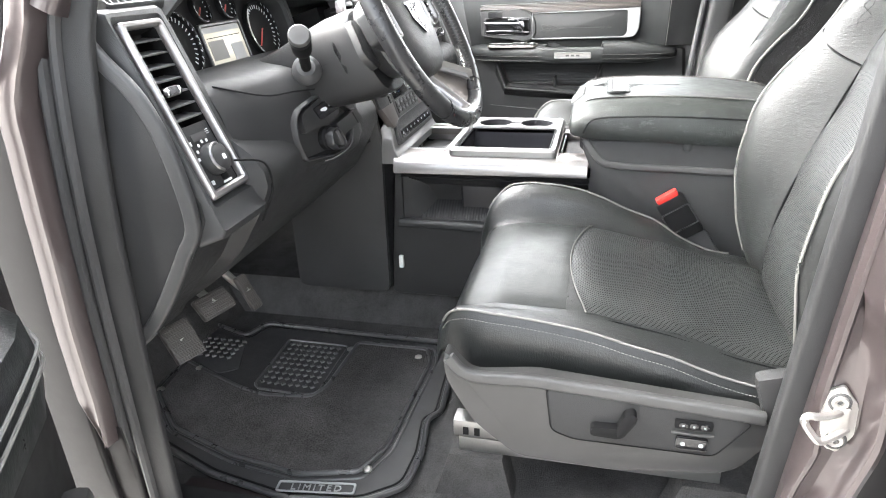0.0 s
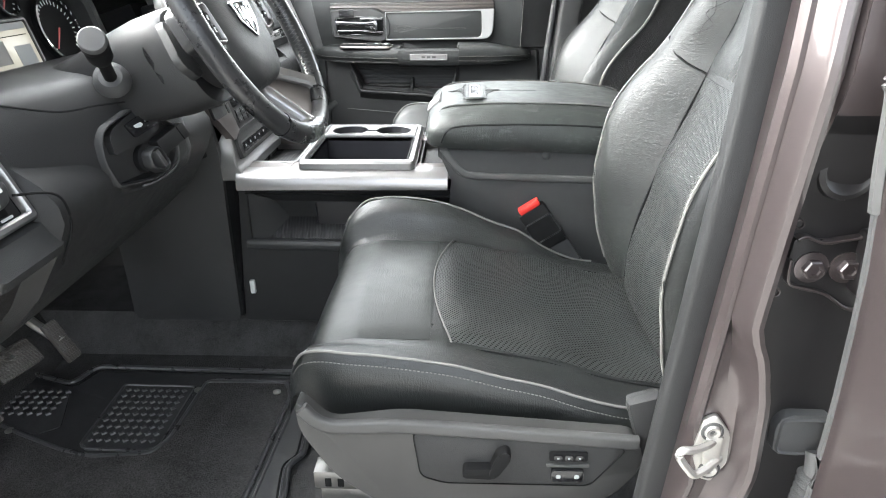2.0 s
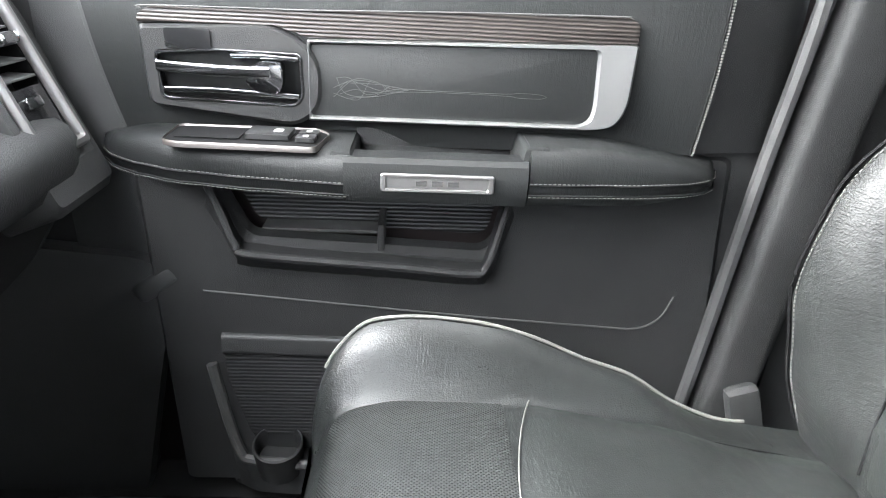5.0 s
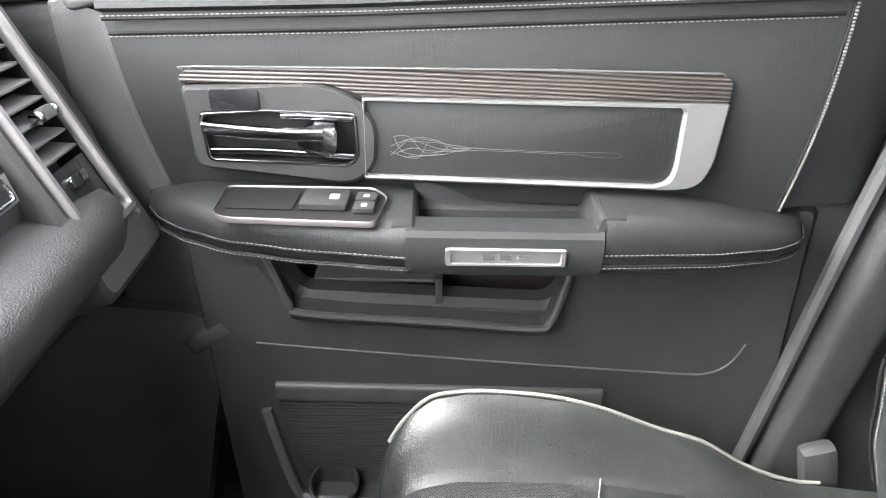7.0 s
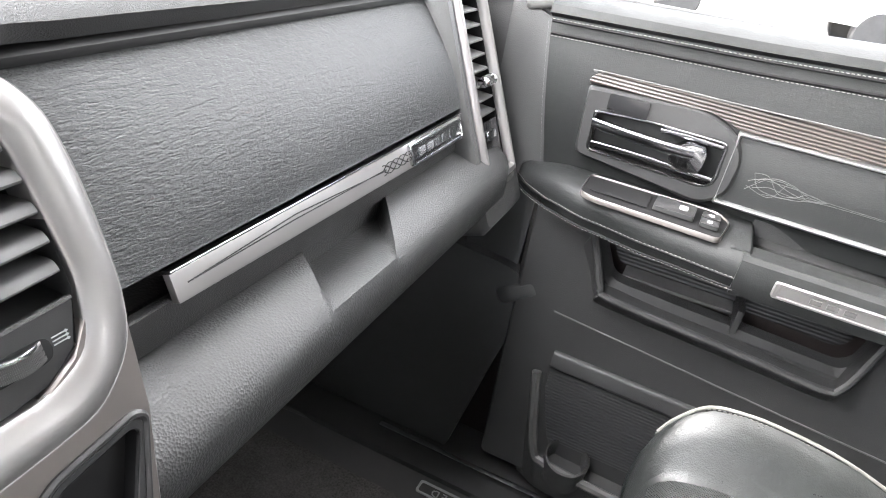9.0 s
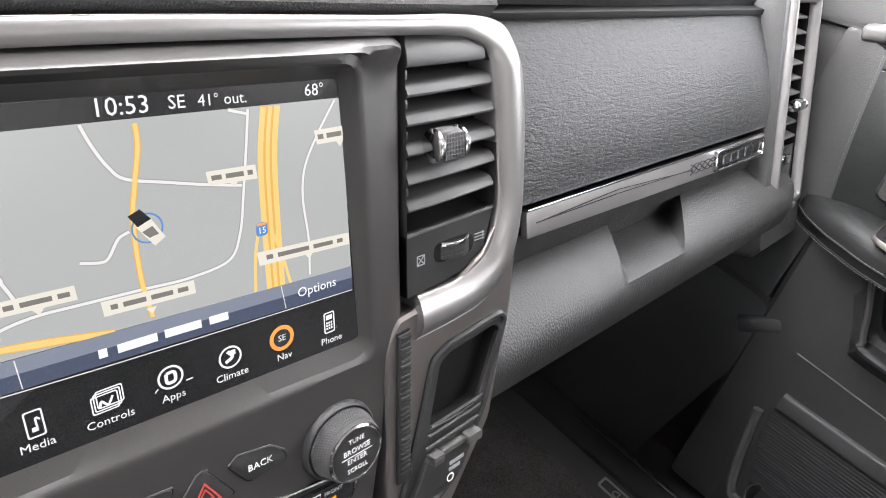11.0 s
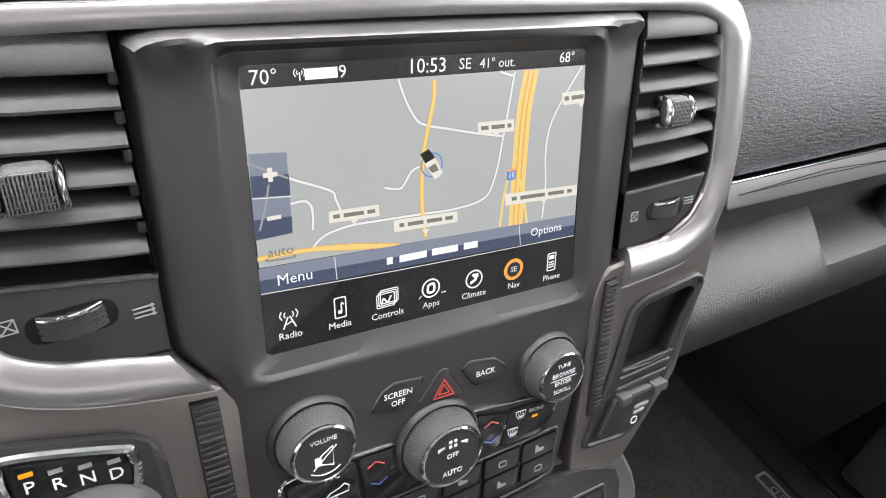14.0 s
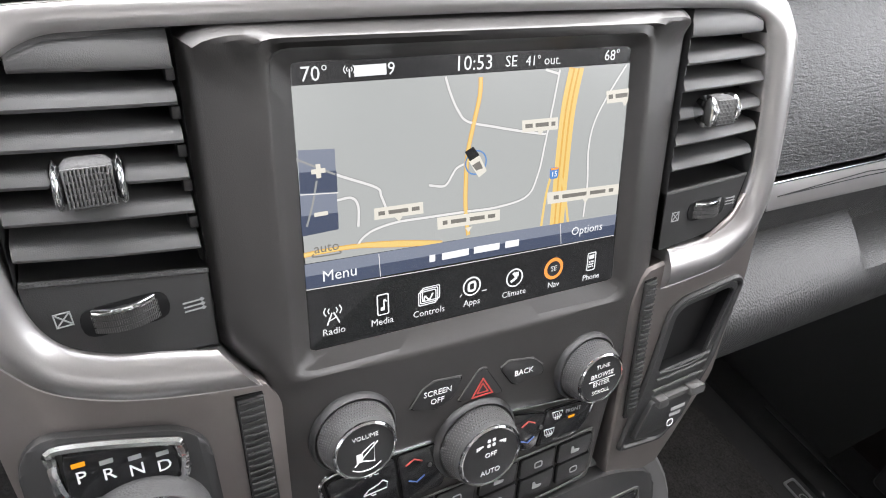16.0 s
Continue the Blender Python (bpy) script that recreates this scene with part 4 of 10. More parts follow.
def lid_ring(x, grow, top, low):
    pts = []
    for y, z in ((-0.178, 0.0), (-0.186, 0.018), (-0.185, 0.045), (-0.176, 0.066), (-0.150, 0.082), (-0.11, 0.090), (-0.06, 0.094), (0, 0.095), (0.06, 0.094), (0.11, 0.090), (0.150, 0.082), (0.176, 0.066), (0.185, 0.045), (0.186, 0.018), (0.178, 0.0)):
        pts.append((x, y * grow, low + z / 0.095 * (top - low)))
    return pts


lid_rings = [lid_ring(x, g, t, l) for x, g, t, l in ((0.503, 0.86, 1.266, 1.236), (0.506, 0.93, 1.279, 1.230), (0.513, 0.97, 1.289, 1.227), (0.533, 1.0, 1.303, 1.224), (0.57, 1.02, 1.311, 1.222), (0.65, 1.03, 1.316, 1.219), (0.75, 1.03, 1.316, 1.216), (0.85, 1.03, 1.311, 1.212), (0.93, 1.02, 1.300, 1.210), (0.965, 0.99, 1.288, 1.208), (0.98, 0.94, 1.270, 1.208))]
part("pad", loft(lid_rings), LEATHER_WORN, lid, "scuffed black leather pad")
part("lid_tray", loft([[(x, y, 1.218 + (0.0 if z else -dz)) for y, z in ((-0.165, 1), (-0.178, 1), (0.178, 1), (0.165, 1), (0.158, 0), (-0.158, 0))] for x, dz in ((0.528, 0.02), (0.56, 0.05), (0.75, 0.056), (1.0, 0.06))]), SOFT_DARK, lid, "black lid tray under the pad")


def lid_top(x, y):
    t = lerp_table([(0.503, 1.266), (0.513, 1.289), (0.533, 1.303), (0.57, 1.311), (0.65, 1.316), (0.75, 1.316), (0.85, 1.311), (0.93, 1.300), (0.965, 1.288), (0.98, 1.27)], x)
    low = 1.22
    k = lerp_table([(0.0, 0.095), (0.06, 0.094), (0.11, 0.090), (0.150, 0.082), (0.176, 0.066), (0.186, 0.03)], abs(y))
    return low + k / 0.095 * (t - low)


for s in (-1, 1):
    top_line = spline([(0.5005, s * 0.128, 1.244), (0.5035, s * 0.130, 1.262), (0.511, s * 0.132, 1.275)] + [(x, s * 0.135, lid_top(x, 0.131) + 0.001) for x in (0.54, 0.57, 0.62, 0.7, 0.78, 0.86, 0.93, 0.965)], 4)
    part("lid_seam", tube(top_line, 0.0016, 5), BLACK, lid)
    for k in (-0.005, 0.005):
        part("lid_stitching", dashes([p + V(0, k, 0.0012) for p in top_line], 0.0008, 0.0055), THREAD, lid)
    low_line = spline([(0.535, s * 0.186, 1.236), (0.548, s * 0.1905, 1.262), (0.575, s * 0.1925, 1.272), (0.65, s * 0.1935, 1.276), (0.75, s * 0.1935, 1.276), (0.85, s * 0.193, 1.272), (0.95, s * 0.190, 1.264)], 5)
    part("lid_fold", tube(low_line, 0.002, 5), BLACK, lid)
latch_m = Matrix.Translation((0.5165, -0.036, 1.2905)) @ Matrix.Rotation(radians(-44), 4, "Y") @ Matrix.Rotation(radians(90), 4, "Z")
part("latch", slab(rect(0, 0, 0.092, 0.038, 0.007), latch_m, 0.007, 0.002, -0.004), SATIN, lid, "satin silver push latch")

# pressed badge on the lid
LZ = 1.3125
BX, BY = 0.606, -0.031
bad = Matrix.Translation((BX, BY, LZ)) @ Matrix.Rotation(radians(90), 4, "Z")
badge = part("badge", ring_slab(rect(0, 0, 0.162, 0.040, 0.014, 6), rect(0, 0, 0.148, 0.026, 0.009, 6), bad, 0.0030, 0.0014), LEATHER_WORN, lid, "pressed leather ring round the badge")
part("badge_inlay", slab(rect(0, 0, 0.146, 0.023, 0.007, 6), bad, 0.0020), SATIN, badge, "satin silver inlay")
part("badge_edge", ring_slab(rect(0, 0, 0.147, 0.0245, 0.008, 6), rect(0, 0, 0.1425, 0.0195, 0.006, 6), bad, 0.0030, 0.0008), SATIN, badge)
lettering("LIMITED", 0.0245, bad @ Matrix.Translation((0, 0, 0.0024)), CHROME, badge, "letters", 0.0010, spacing=1.22)
for grow in (0.006, 0.011):
    line = rect(0, 0, 0.162 + grow, 0.040 + grow, 0.016, 6)
    part("pressed_line", tube([bad @ V(x, y, 0.0) for x, y in line + line[:1]], 0.0009, 5), SMOOTH_LEATHER if grow > 0.01 else LEATHER_WORN, lid)
random.seed(7)
for s in (-1, 1):
    for k, (reach, spread) in enumerate(((0.034, 0.0), (0.026, 0.030), (0.026, -0.030), (0.030, 0.012), (0.030, -0.014))):
        if s > 0 and k == 0:
            reach = 0.11
        cur = spline([(BX + s * 0.024, BY + spread * 1.9, LZ + 0.0022), (BX + s * 0.028, BY + spread * 1.1, LZ + 0.0024), (BX + s * (0.026 + reach * 0.5), BY + spread * 0.35 + random.uniform(-0.003, 0.003), LZ + 0.0028 - (0.001 if s < 0 else 0)), (BX + s * (0.026 + reach), BY + spread * 0.2 + random.uniform(-0.004, 0.004), LZ + (0.0032 if s > 0 else -0.0005))], 6)
        part("embroidery", tube(cur, 0.0007, 5), BLACK, lid)

# the plate sweeps up into the stack, narrowing
rows = []
for z, xf, xb in ((1.150, 0.106, 0.040), (1.1675, 0.106, 0.042), (1.173, 0.101, 0.036), (1.182, 0.096, 0.040), (1.20, 0.0905, 0.045), (1.218, 0.0870, 0.050), (1.230, 0.0825, 0.055), (1.242, 0.0760, 0.060)):
    y = 0.151 + 0.62 * max(0.0, 1.240 - z) if z < 1.24 else 0.151 - 0.3 * (z - 1.24)
    y = min(y, 0.183)
    rows.append([(xf, -y + 0.003, z), (xf, y - 0.003, z), (xf - 0.003, y, z), (xb, y, z), (xb, -y, z), (xf - 0.003, -y, z)])
part("front_ramp", loft(rows), CONSOLE_SILVER, console, "satin plate rising into the centre stack")

# ---- dashboard ----
dash = thing("dashboard", (-0.2, 0, 1.3), "black grained dashboard with silver framed vents and a glove box", "dashboard")


def along(profiles, name, mat, label=""):
    """Lofts (y, [(x, z), ...]) sections across the cab."""
    return part(name, loft([[(x, y, z) for x, z in prof] for y, prof in profiles]), mat, dash, label)


def top_section(y):
    f = lerp_table([(-0.87, -0.09), (-0.72, -0.075), (-0.66, -0.05), (-0.30, -0.05), (-0.24, -0.018), (0.20, -0.018), (0.235, -0.075), (0.87, -0.085)], y)
    h = lerp_table([(-0.87, 1.535), (-0.74, 1.54), (-0.66, 1.60), (-0.48, 1.625), (-0.30, 1.60), (-0.23, 1.558), (0.2, 1.553), (0.26, 1.545), (0.87, 1.535)], y)
    return [(-0.62, 1.44), (-0.62, 1.49), (-0.45, h - 0.01), (-0.20, h), (f - 0.03, h - 0.002), (f - 0.008, h - 0.010), (f, h - 0.022), (f - 0.006, h - 0.034), (f - 0.05, h - 0.038), (-0.40, 1.45)]


along([(y, top_section(y)) for y in steps(-0.875, 0.875, 70)], "dash_top", SOFT_DARK, "dark brown-black dash top pad")

# glove box side
LEDGE = grain_material("ledge_plastic", (0.024, 0.0244, 0.0248), 0.43, 520, 0.40, 0.38)
lip = [(-0.20, 1.36), (-0.03, 1.366), (-0.020, 1.362), (-0.014, 1.344), (-0.012, 1.337), (0.004, 1.3335), (0.018, 1.3290), (0.034, 1.3225), (0.046, 1.3145), (0.0535, 1.301), (0.0535, 1.276), (0.043, 1.255), (0.010, 1.236), (-0.08, 1.21), (-0.22, 1.20), (-0.22, 1.30)]
dent = [(-0.20, 1.36), (-0.03, 1.366), (-0.020, 1.362), (-0.014, 1.332), (-0.013, 1.311), (0.004, 1.3105), (0.016, 1.3115), (0.030, 1.3165), (0.046, 1.3140), (0.0535, 1.301), (0.0535, 1.276), (0.043, 1.255), (0.010, 1.236), (-0.08, 1.21), (-0.22, 1.20), (-0.22, 1.30)]
half = [(a[0] * 0.5 + b[0] * 0.5, a[1] * 0.5 + b[1] * 0.5) for a, b in zip(lip, dent)]
stations = [(0.205, 0.205, lip), (0.30, 0.30, lip), (0.36, 0.37, lip), (0.382, 0.418, lip), (0.386, 0.423, lip), (0.388, 0.426, half), (0.396, 0.434, dent), (0.400, 0.438, dent), (0.44, 0.50, dent), (0.484, 0.556, dent), (0.488, 0.560, dent), (0.494, 0.567, half), (0.496, 0.570, lip), (0.500, 0.574, lip), (0.53, 0.60, lip), (0.64, 0.66, lip), (0.72, 0.72, lip), (0.79, 0.79, lip), (0.83, 0.83, [(x - 0.012 * (x > 0), z) for x, z in lip])]
pad = loft([[(x, yf + (yb - yf) * min(1.0, max(0.0, (0.046 - x) / 0.058)) if z > 1.27 else yf, z) for x, z in prof] for yf, yb, prof in stations])
part("lower_pad", pad, LEDGE, dash, "grained lower dash pad with a finger notch")


# added plastic band that gives the shadow below the strip its dark tone
part("strip_shadow_band", slab([(0.236, 1.337), (0.772, 1.337), (0.772, 1.366), (0.236, 1.366)], Matrix(((0, 0, 1, -0.012), (1, 0, 0, 0), (0, 1, 0, 0), (0, 0, 0, 1))), 0.008, 0.002, 0.0), SOFT_DARK, dash, "dark band standing in for the shadow below the trim strip")


def glove_point(y, s):
    """The padded door: s runs from its foot to its head."""
    x = -0.007 + (-0.078 + 0.007) * s - 0.0
    z = 1.391 + (1.508 - 1.391) * s
    puff = 0.012 * math.sin(math.pi * min(1, max(0, s)) ** 0.8) * (1 - abs((y - 0.50) / 0.28) ** 6)
    return (x + puff * 0.86, y, z + puff * 0.5)


glove = loft([[glove_point(y, s) for s in steps(0, 1, 14)] + [(-0.12, y, 1.50), (-0.06, y, 1.385)] for y in steps(0.222, 0.768, 24)])
grain, gbs = material("creased_black_vinyl", (0.034, 0.035, 0.036), 0.45, spec=0.26)
gv = coords(grain, (1.0, 0.40, 1.0))
gsoft = noise_of(grain, coords(grain), 5, 3)
link(grain, ramp(grain, gsoft, [(0.3, (0.024, 0.025, 0.026)), (0.7, (0.031, 0.032, 0.033))]), gbs.inputs["Base Color"])
gfold = calc(grain, "MINIMUM", calc(grain, "ABSOLUTE", calc(grain, "SUBTRACT", noise_of(grain, coords(grain, (1.0, 0.28, 1.0)), 210, 4, 0.55), 0.5)), 0.11)
link(grain, calc(grain, "ADD", calc(grain, "MULTIPLY", gsoft, 0.1), 0.42), gbs.inputs["Roughness"])
bump(grain, gbs, [(gfold, 0.75, 0.0042), (cells(grain, gv, 900), 0.35, 0.0008), (noise_of(grain, gv, 700, 4, 0.6), 0.2, 0.0008)])
part("glove_box_door", glove, grain, dash, "creased black vinyl glove box door")
part("dash_gap", span(-0.095, -0.070, 0.225, 0.79, 1.503, 1.509, 0.001), BLACK, dash)
part("glove_edge", tube([(-0.077, y, 1.507) for y in steps(0.232, 0.764, 6)], 0.0016, 6), GREY_PRINT, dash)
part("seam_right", tube([glove_point(0.771, s) for s in steps(0, 1, 10)], 0.002, 6), BLACK, dash)
strip_m = Matrix(((0, -0.38, 0.925, -0.0020), (1, 0, 0, 0), (0, 0.925, 0.38, 1.3745), (0, 0, 0, 1)))
strip = part("trim_strip", slab(rounded([(0.274, -0.0085), (0.721, -0.0165), (0.728, 0.0125), (0.274, 0.0135)], 0.002, 2), strip_m, 0.006, 0.0015, -0.002), SATIN, dash, "satin silver trim strip with an engraved scroll")
part("strip_edge", slab([(0.274, 0.0122), (0.728, 0.0110), (0.728, 0.0130), (0.274, 0.0142)], strip_m, 0.0075, 0.0005, -0.002), CHROME, strip)
for k in (0.0, 0.0035):
    part("engraving", tube([strip_m @ V(0.285, 0.002, 0.0043), strip_m @ V(0.40, 0.002 + k, 0.0043), strip_m @ V(0.54, -0.001 - k * 0.3, 0.0043)], 0.0006, 4), BLACK, strip)
for i in range(4):
    wave = [strip_m @ V(0.535 + 0.05 * t, -0.001 + 0.005 * math.sin(6 * t + i * 1.6), 0.0043) for t in steps(0, 1, 12)]
    part("engraving", tube(wave, 0.0006, 4), BLACK, strip)
badge_plate = part("badge_plate", slab(rect(0.6515, -0.0015, 0.125, 0.019, 0.004), strip_m, 0.0035, 0.001, 0.004), PIANO, strip, "black badge with chrome edge")
part("badge_edge", ring_slab(rect(0.6515, -0.0015, 0.129, 0.023, 0.005), rect(0.6515, -0.0015, 0.123, 0.017, 0.004), strip_m, 0.0045, 0.001, 0.004), CHROME, badge_plate)
for k in range(5):
    part("badge_bar", slab([(0.603 + k * 0.020, -0.006), (0.617 + k * 0.020, -0.006), (0.619 + k * 0.020, 0.003), (0.605 + k * 0.020, 0.003)], strip_m, 0.001, 0.0, 0.0075), CHROME, badge_plate)

# end caps with upright vents
VENT_UP = Vector((-0.100, 0, 0.245)).normalized()
VENT_OUT = Vector((VENT_UP.z, 0, -VENT_UP.x))


def vent_plane(s):
    """u runs towards the passenger, v up the vent, w into the cab; the foot's middle is the origin."""
    o = Vector((0.036, s * 0.805, 1.287))
    return Matrix(((0, VENT_UP.x, VENT_OUT.x, o.x), (1, VENT_UP.y, VENT_OUT.y, o.y), (0, VENT_UP.z, VENT_OUT.z, o.z), (0, 0, 0, 1)))


def thumb(m, u, v, wide, parent, tall=0.014):
    """A ribbed vent knob between chrome cheeks."""
    k = part("vent_knob", box((wide * 0.66, tall, 0.012), (0, 0, 0), 0.0045, segs=3), RUBBER, parent, "ribbed vent knob with chrome ends")
    k.data.transform(m @ Matrix.Translation((u, v, 0.006)))
    for j in range(13):
        rib = part("rib", box((0.0007, tall * 0.80, 0.0012)), SLAT, k)
        rib.data.transform(m @ Matrix.Translation((u - wide * 0.29 + j * wide * 0.0483, v, 0.0121)))
    for j in range(7):
        rib = part("rib", box((wide * 0.62, 0.0006, 0.0012)), SLAT, k)
        rib.data.transform(m @ Matrix.Translation((u, v + tall * (j - 3) * 0.125, 0.0120)))
    for s in (-1, 1):
        bm = bmesh.new()
        bmesh.ops.create_uvsphere(bm, u_segments=14, v_segments=9, radius=1.0)
        bm.transform(m @ Matrix.Translation((u + s * wide * 0.39, v, 0.006)) @ Matrix.Diagonal((wide * 0.095, tall * 0.52, 0.0085, 1)))
        part("cheek", bm, CHROME, k)


for s, word in ((1, "passenger"), (-1, "driver")):
    m = vent_plane(s)
    hw, top = 0.050, 0.262
    lean = lambda u, v: (u + s * 0.0 - s * 0.03 * (v / 0.262) * 0.0, v)
    out = rounded([(-hw, 0.0), (hw, 0.0), (hw - 0.004, top), (-hw + 0.004, top)], 0.006, 4)
    inn = rounded([(-hw + 0.011, 0.012), (hw - 0.011, 0.012), (hw - 0.015, top - 0.010), (-hw + 0.015, top - 0.010)], 0.004, 4)
    vent = part("side_vent", ring_slab(out, inn, m, 0.012, 0.004, 0.0), SATIN, dash, "satin silver frame of an upright side vent")
    part("vent_back", slab(inn, m, 0.004, 0.0, -0.045), BLACK, vent)
    part("vent_well", ring_slab(out, inn, m, 0.044, 0.0, -0.045), BLACK, vent)
    low = 0.105 if s < 0 else 0.075
    n = 7 if s < 0 else 9
    for i in range(n):
        v = low + 0.010 + (top - 0.022 - low) * (i + 0.5) / n
        slat = box((2 * hw - 0.026, 0.0028, 0.030), (0, 0, 0), 0.001, Matrix.Rotation(radians(24), 4, "X"))
        slat.transform(m @ Matrix.Translation((0, v, -0.014)))
        part("slat", slat, SLAT, vent)
    thumb(m, s * 0.012, low + 0.055, 0.034, vent)
    part("blank_panel", slab(rounded([(-hw + 0.0115, 0.0125), (hw - 0.0115, 0.0125), (hw - 0.013, low + 0.004), (-hw + 0.013, low + 0.004)], 0.003, 3), m, 0.003, 0.001, -0.004), PIANO if s > 0 else SOFT_DARK, vent, "dark panel below the vent")
    if s > 0:
        part("vent_wheel", slab(rect(0, 0.062, 0.030, 0.012, 0.004), m, 0.007, 0.002, -0.002), CHROME, vent)
    else:
        part("vent_wheel", slab(rect(0.0, 0.090, 0.034, 0.011, 0.003), m, 0.004, 0.001, -0.002), GREY_PLASTIC, vent)
        part("print", slab(rect(-0.024, 0.084, 0.006, 0.006), m, 0.0004, 0.0, -0.0008), WHITE, vent)
        for j in range(3):
            part("print", slab(rect(0.026, 0.090 + 0.003 * j, 0.008, 0.001), m, 0.0004, 0.0, -0.0008), WHITE, vent)
        knob_m = m @ Matrix.Translation((0.004, 0.052, -0.001))
        knob = part("headlamp_knob", lathe([(0.024, 0), (0.024, 0.008), (0.022, 0.016), (0.019, 0.018), (0.0, 0.018)], knob_m, 32), SOFT, vent, "round headlamp knob with a silver arc")
        arc = [(0.0205 * math.cos(a), 0.0205 * math.sin(a), 0.0165) for a in steps(radians(70), radians(250), 20)]
        part("arc", tube([knob_m @ Vector(p) for p in arc], 0.0024, 6), SATIN, knob)
        part("print", slab(rect(0.006, -0.002, 0.008, 0.008, 0.002), knob_m, 0.0006, 0.0, 0.018), WHITE, knob)
        for a in steps(radians(75), radians(165), 4):
            part("print", slab(rect(0.030 * math.cos(a), 0.030 * math.sin(a), 0.005, 0.005, 0.002), knob_m, 0.0005, 0.0, 0.0023), WHITE, knob)
        part("dimmer_switch", slab(rect(0.010, 0.024, 0.012, 0.010, 0.002), m, 0.004, 0.001, -0.001), BLACK, vent)
        part("print", slab(rect(-0.020, 0.022, 0.007, 0.007, 0.002), m, 0.0005, 0.0, -0.0008), WHITE, vent)
        part("print", slab(rect(0.014, 0.0155, 0.022, 0.0035, 0.0015), m, 0.0005, 0.0, -0.0008), WHITE, vent)
    # moulded end around the vent
    o = rounded([(-hw - 0.022, -0.055), (hw + 0.014, -0.055), (hw + 0.014, 0.285), (-hw - 0.022, 0.285)] if s > 0 else [(-hw - 0.014, -0.055), (hw + 0.022, -0.055), (hw + 0.022, 0.285), (-hw - 0.014, 0.285)], 0.012, 4)
    part("vent_surround", ring_slab(o, out, m, 0.070, 0.010, -0.064), SOFT, dash, "grained dash end round the vent")
    cap = rounded([(-0.11, 1.540), (-0.070, 1.488), (-0.028, 1.440), (0.000, 1.372), (0.016, 1.266), (-0.008, 1.216), (-0.071, 1.118), (-0.126, 1.062), (-0.20, 1.030), (-0.36, 1.02), (-0.36, 1.54)], 0.02, 3)
    part("end_cap", slab(cap, wall_plane(s * 0.884, -s), 0.012, 0.004, -0.012), SOFT_DARK if s < 0 else SOFT_DARK, dash, "grey moulded dash end panel")
    if s < 0:
        rim = spline([(-0.11, -0.880, 1.545), (-0.065, -0.884, 1.490), (-0.022, -0.884, 1.440), (0.006, -0.884, 1.372), (0.022, -0.884, 1.266), (-0.004, -0.884, 1.212), (-0.067, -0.884, 1.112), (-0.124, -0.884, 1.054), (-0.20, -0.884, 1.028)], 6)
        part("cap_seal", sweep(rim, rect(0, 0, 0.022, 0.014, 0.005, 3), up=(0, 1, 0)), SOFT, dash, "grained rim of the dash end panel")

# defroster grille on the dash top
gm = Matrix(((0, -0.87, 0.5, -0.094), (1, 0, 0, -0.772), (0, 0.5, 0.87, 1.562), (0, 0, 0, 1)))
gout, gin = rounded([(-0.066, -0.024), (0.062, -0.022), (0.046, 0.028), (-0.060, 0.026)], 0.006, 4), rounded([(-0.058, -0.017), (0.053, -0.015), (0.039, 0.021), (-0.053, 0.019)], 0.005, 4)
gr = part("defrost_grille", ring_slab(gout, gin, gm, 0.030, 0.003, -0.026), SOFT_DARK, dash, "black defroster grille")
part("grille_well", slab(gin, gm, 0.003, 0.0, -0.022), BLACK, gr)
for i in range(8):
    bar = sweep(spline([(-0.050 + i * 0.0140, -0.017, -0.002), (-0.046 + i * 0.0128, 0.002, 0.0), (-0.048 + i * 0.0122, 0.021, -0.002)], 3), rect(0, 0, 0.0022, 0.010))
    bar.transform(gm)
    part("grille_bar", bar, SLAT, gr)

# driver's knee panel and column shroud
knee = [(-0.22, 1.40), (-0.06, 1.40), (-0.03, 1.385), (0.015, 1.352), (0.05, 1.325), (0.066, 1.300), (0.068, 1.275), (0.050, 1.235), (0.005, 1.165), (-0.06, 1.10), (-0.13, 1.05), (-0.24, 1.02)]
knee_in = [(x - 0.035 * (x > -0.1), z - 0.01) for x, z in knee]
along([(-0.872, knee_in), (-0.76, knee_in), (-0.745, knee), (-0.62, knee), (-0.45, knee), (-0.30, knee), (-0.24, [(x + 0.01 * (x > -0.05), z) for x, z in knee]), (-0.205, [(x - 0.03, z) for x, z in knee])], "knee_panel", SOFT_DARK, "black knee panel below the column")
fascia = []
for y, f in ((-0.742, 0.020), (-0.730, 0.028), (-0.66, 0.047), (-0.60, 0.064), (-0.55, 0.077), (-0.51, 0.087), (-0.46, 0.099), (-0.43, 0.103), (-0.40, 0.096), (-0.36, 0.070), (-0.31, 0.040), (-0.27, 0.010)):
    fascia.append((y, [(-0.08, 1.442), (f - 0.065, 1.434), (f - 0.045, 1.430), (f - 0.030, 1.416), (f - 0.014, 1.385), (f - 0.003, 1.335), (f + 0.004, 1.285), (f - 0.004, 1.262), (f - 0.030, 1.244), (-0.08, 1.240)]))
FASCIA = grain_material("fascia_plastic", (0.025, 0.025, 0.0255), 0.50, 850, 0.3, 0.32)
along(fascia, "column_fascia", FASCIA, "black fascia round the steering column")
part("fascia_seam", tube(spline([(-0.012, -0.725, 1.4285), (0.035, -0.655, 1.402), (0.058, -0.595, 1.398), (0.074, -0.545, 1.393)], 6), 0.0014, 5), BLACK, dash)
part("knee_seam", tube(spline([(0.052, -0.80, 1.335), (0.066, -0.742, 1.315), (0.070, -0.735, 1.27), (0.045, -0.738, 1.215)], 6), 0.0018, 6), BLACK, dash)
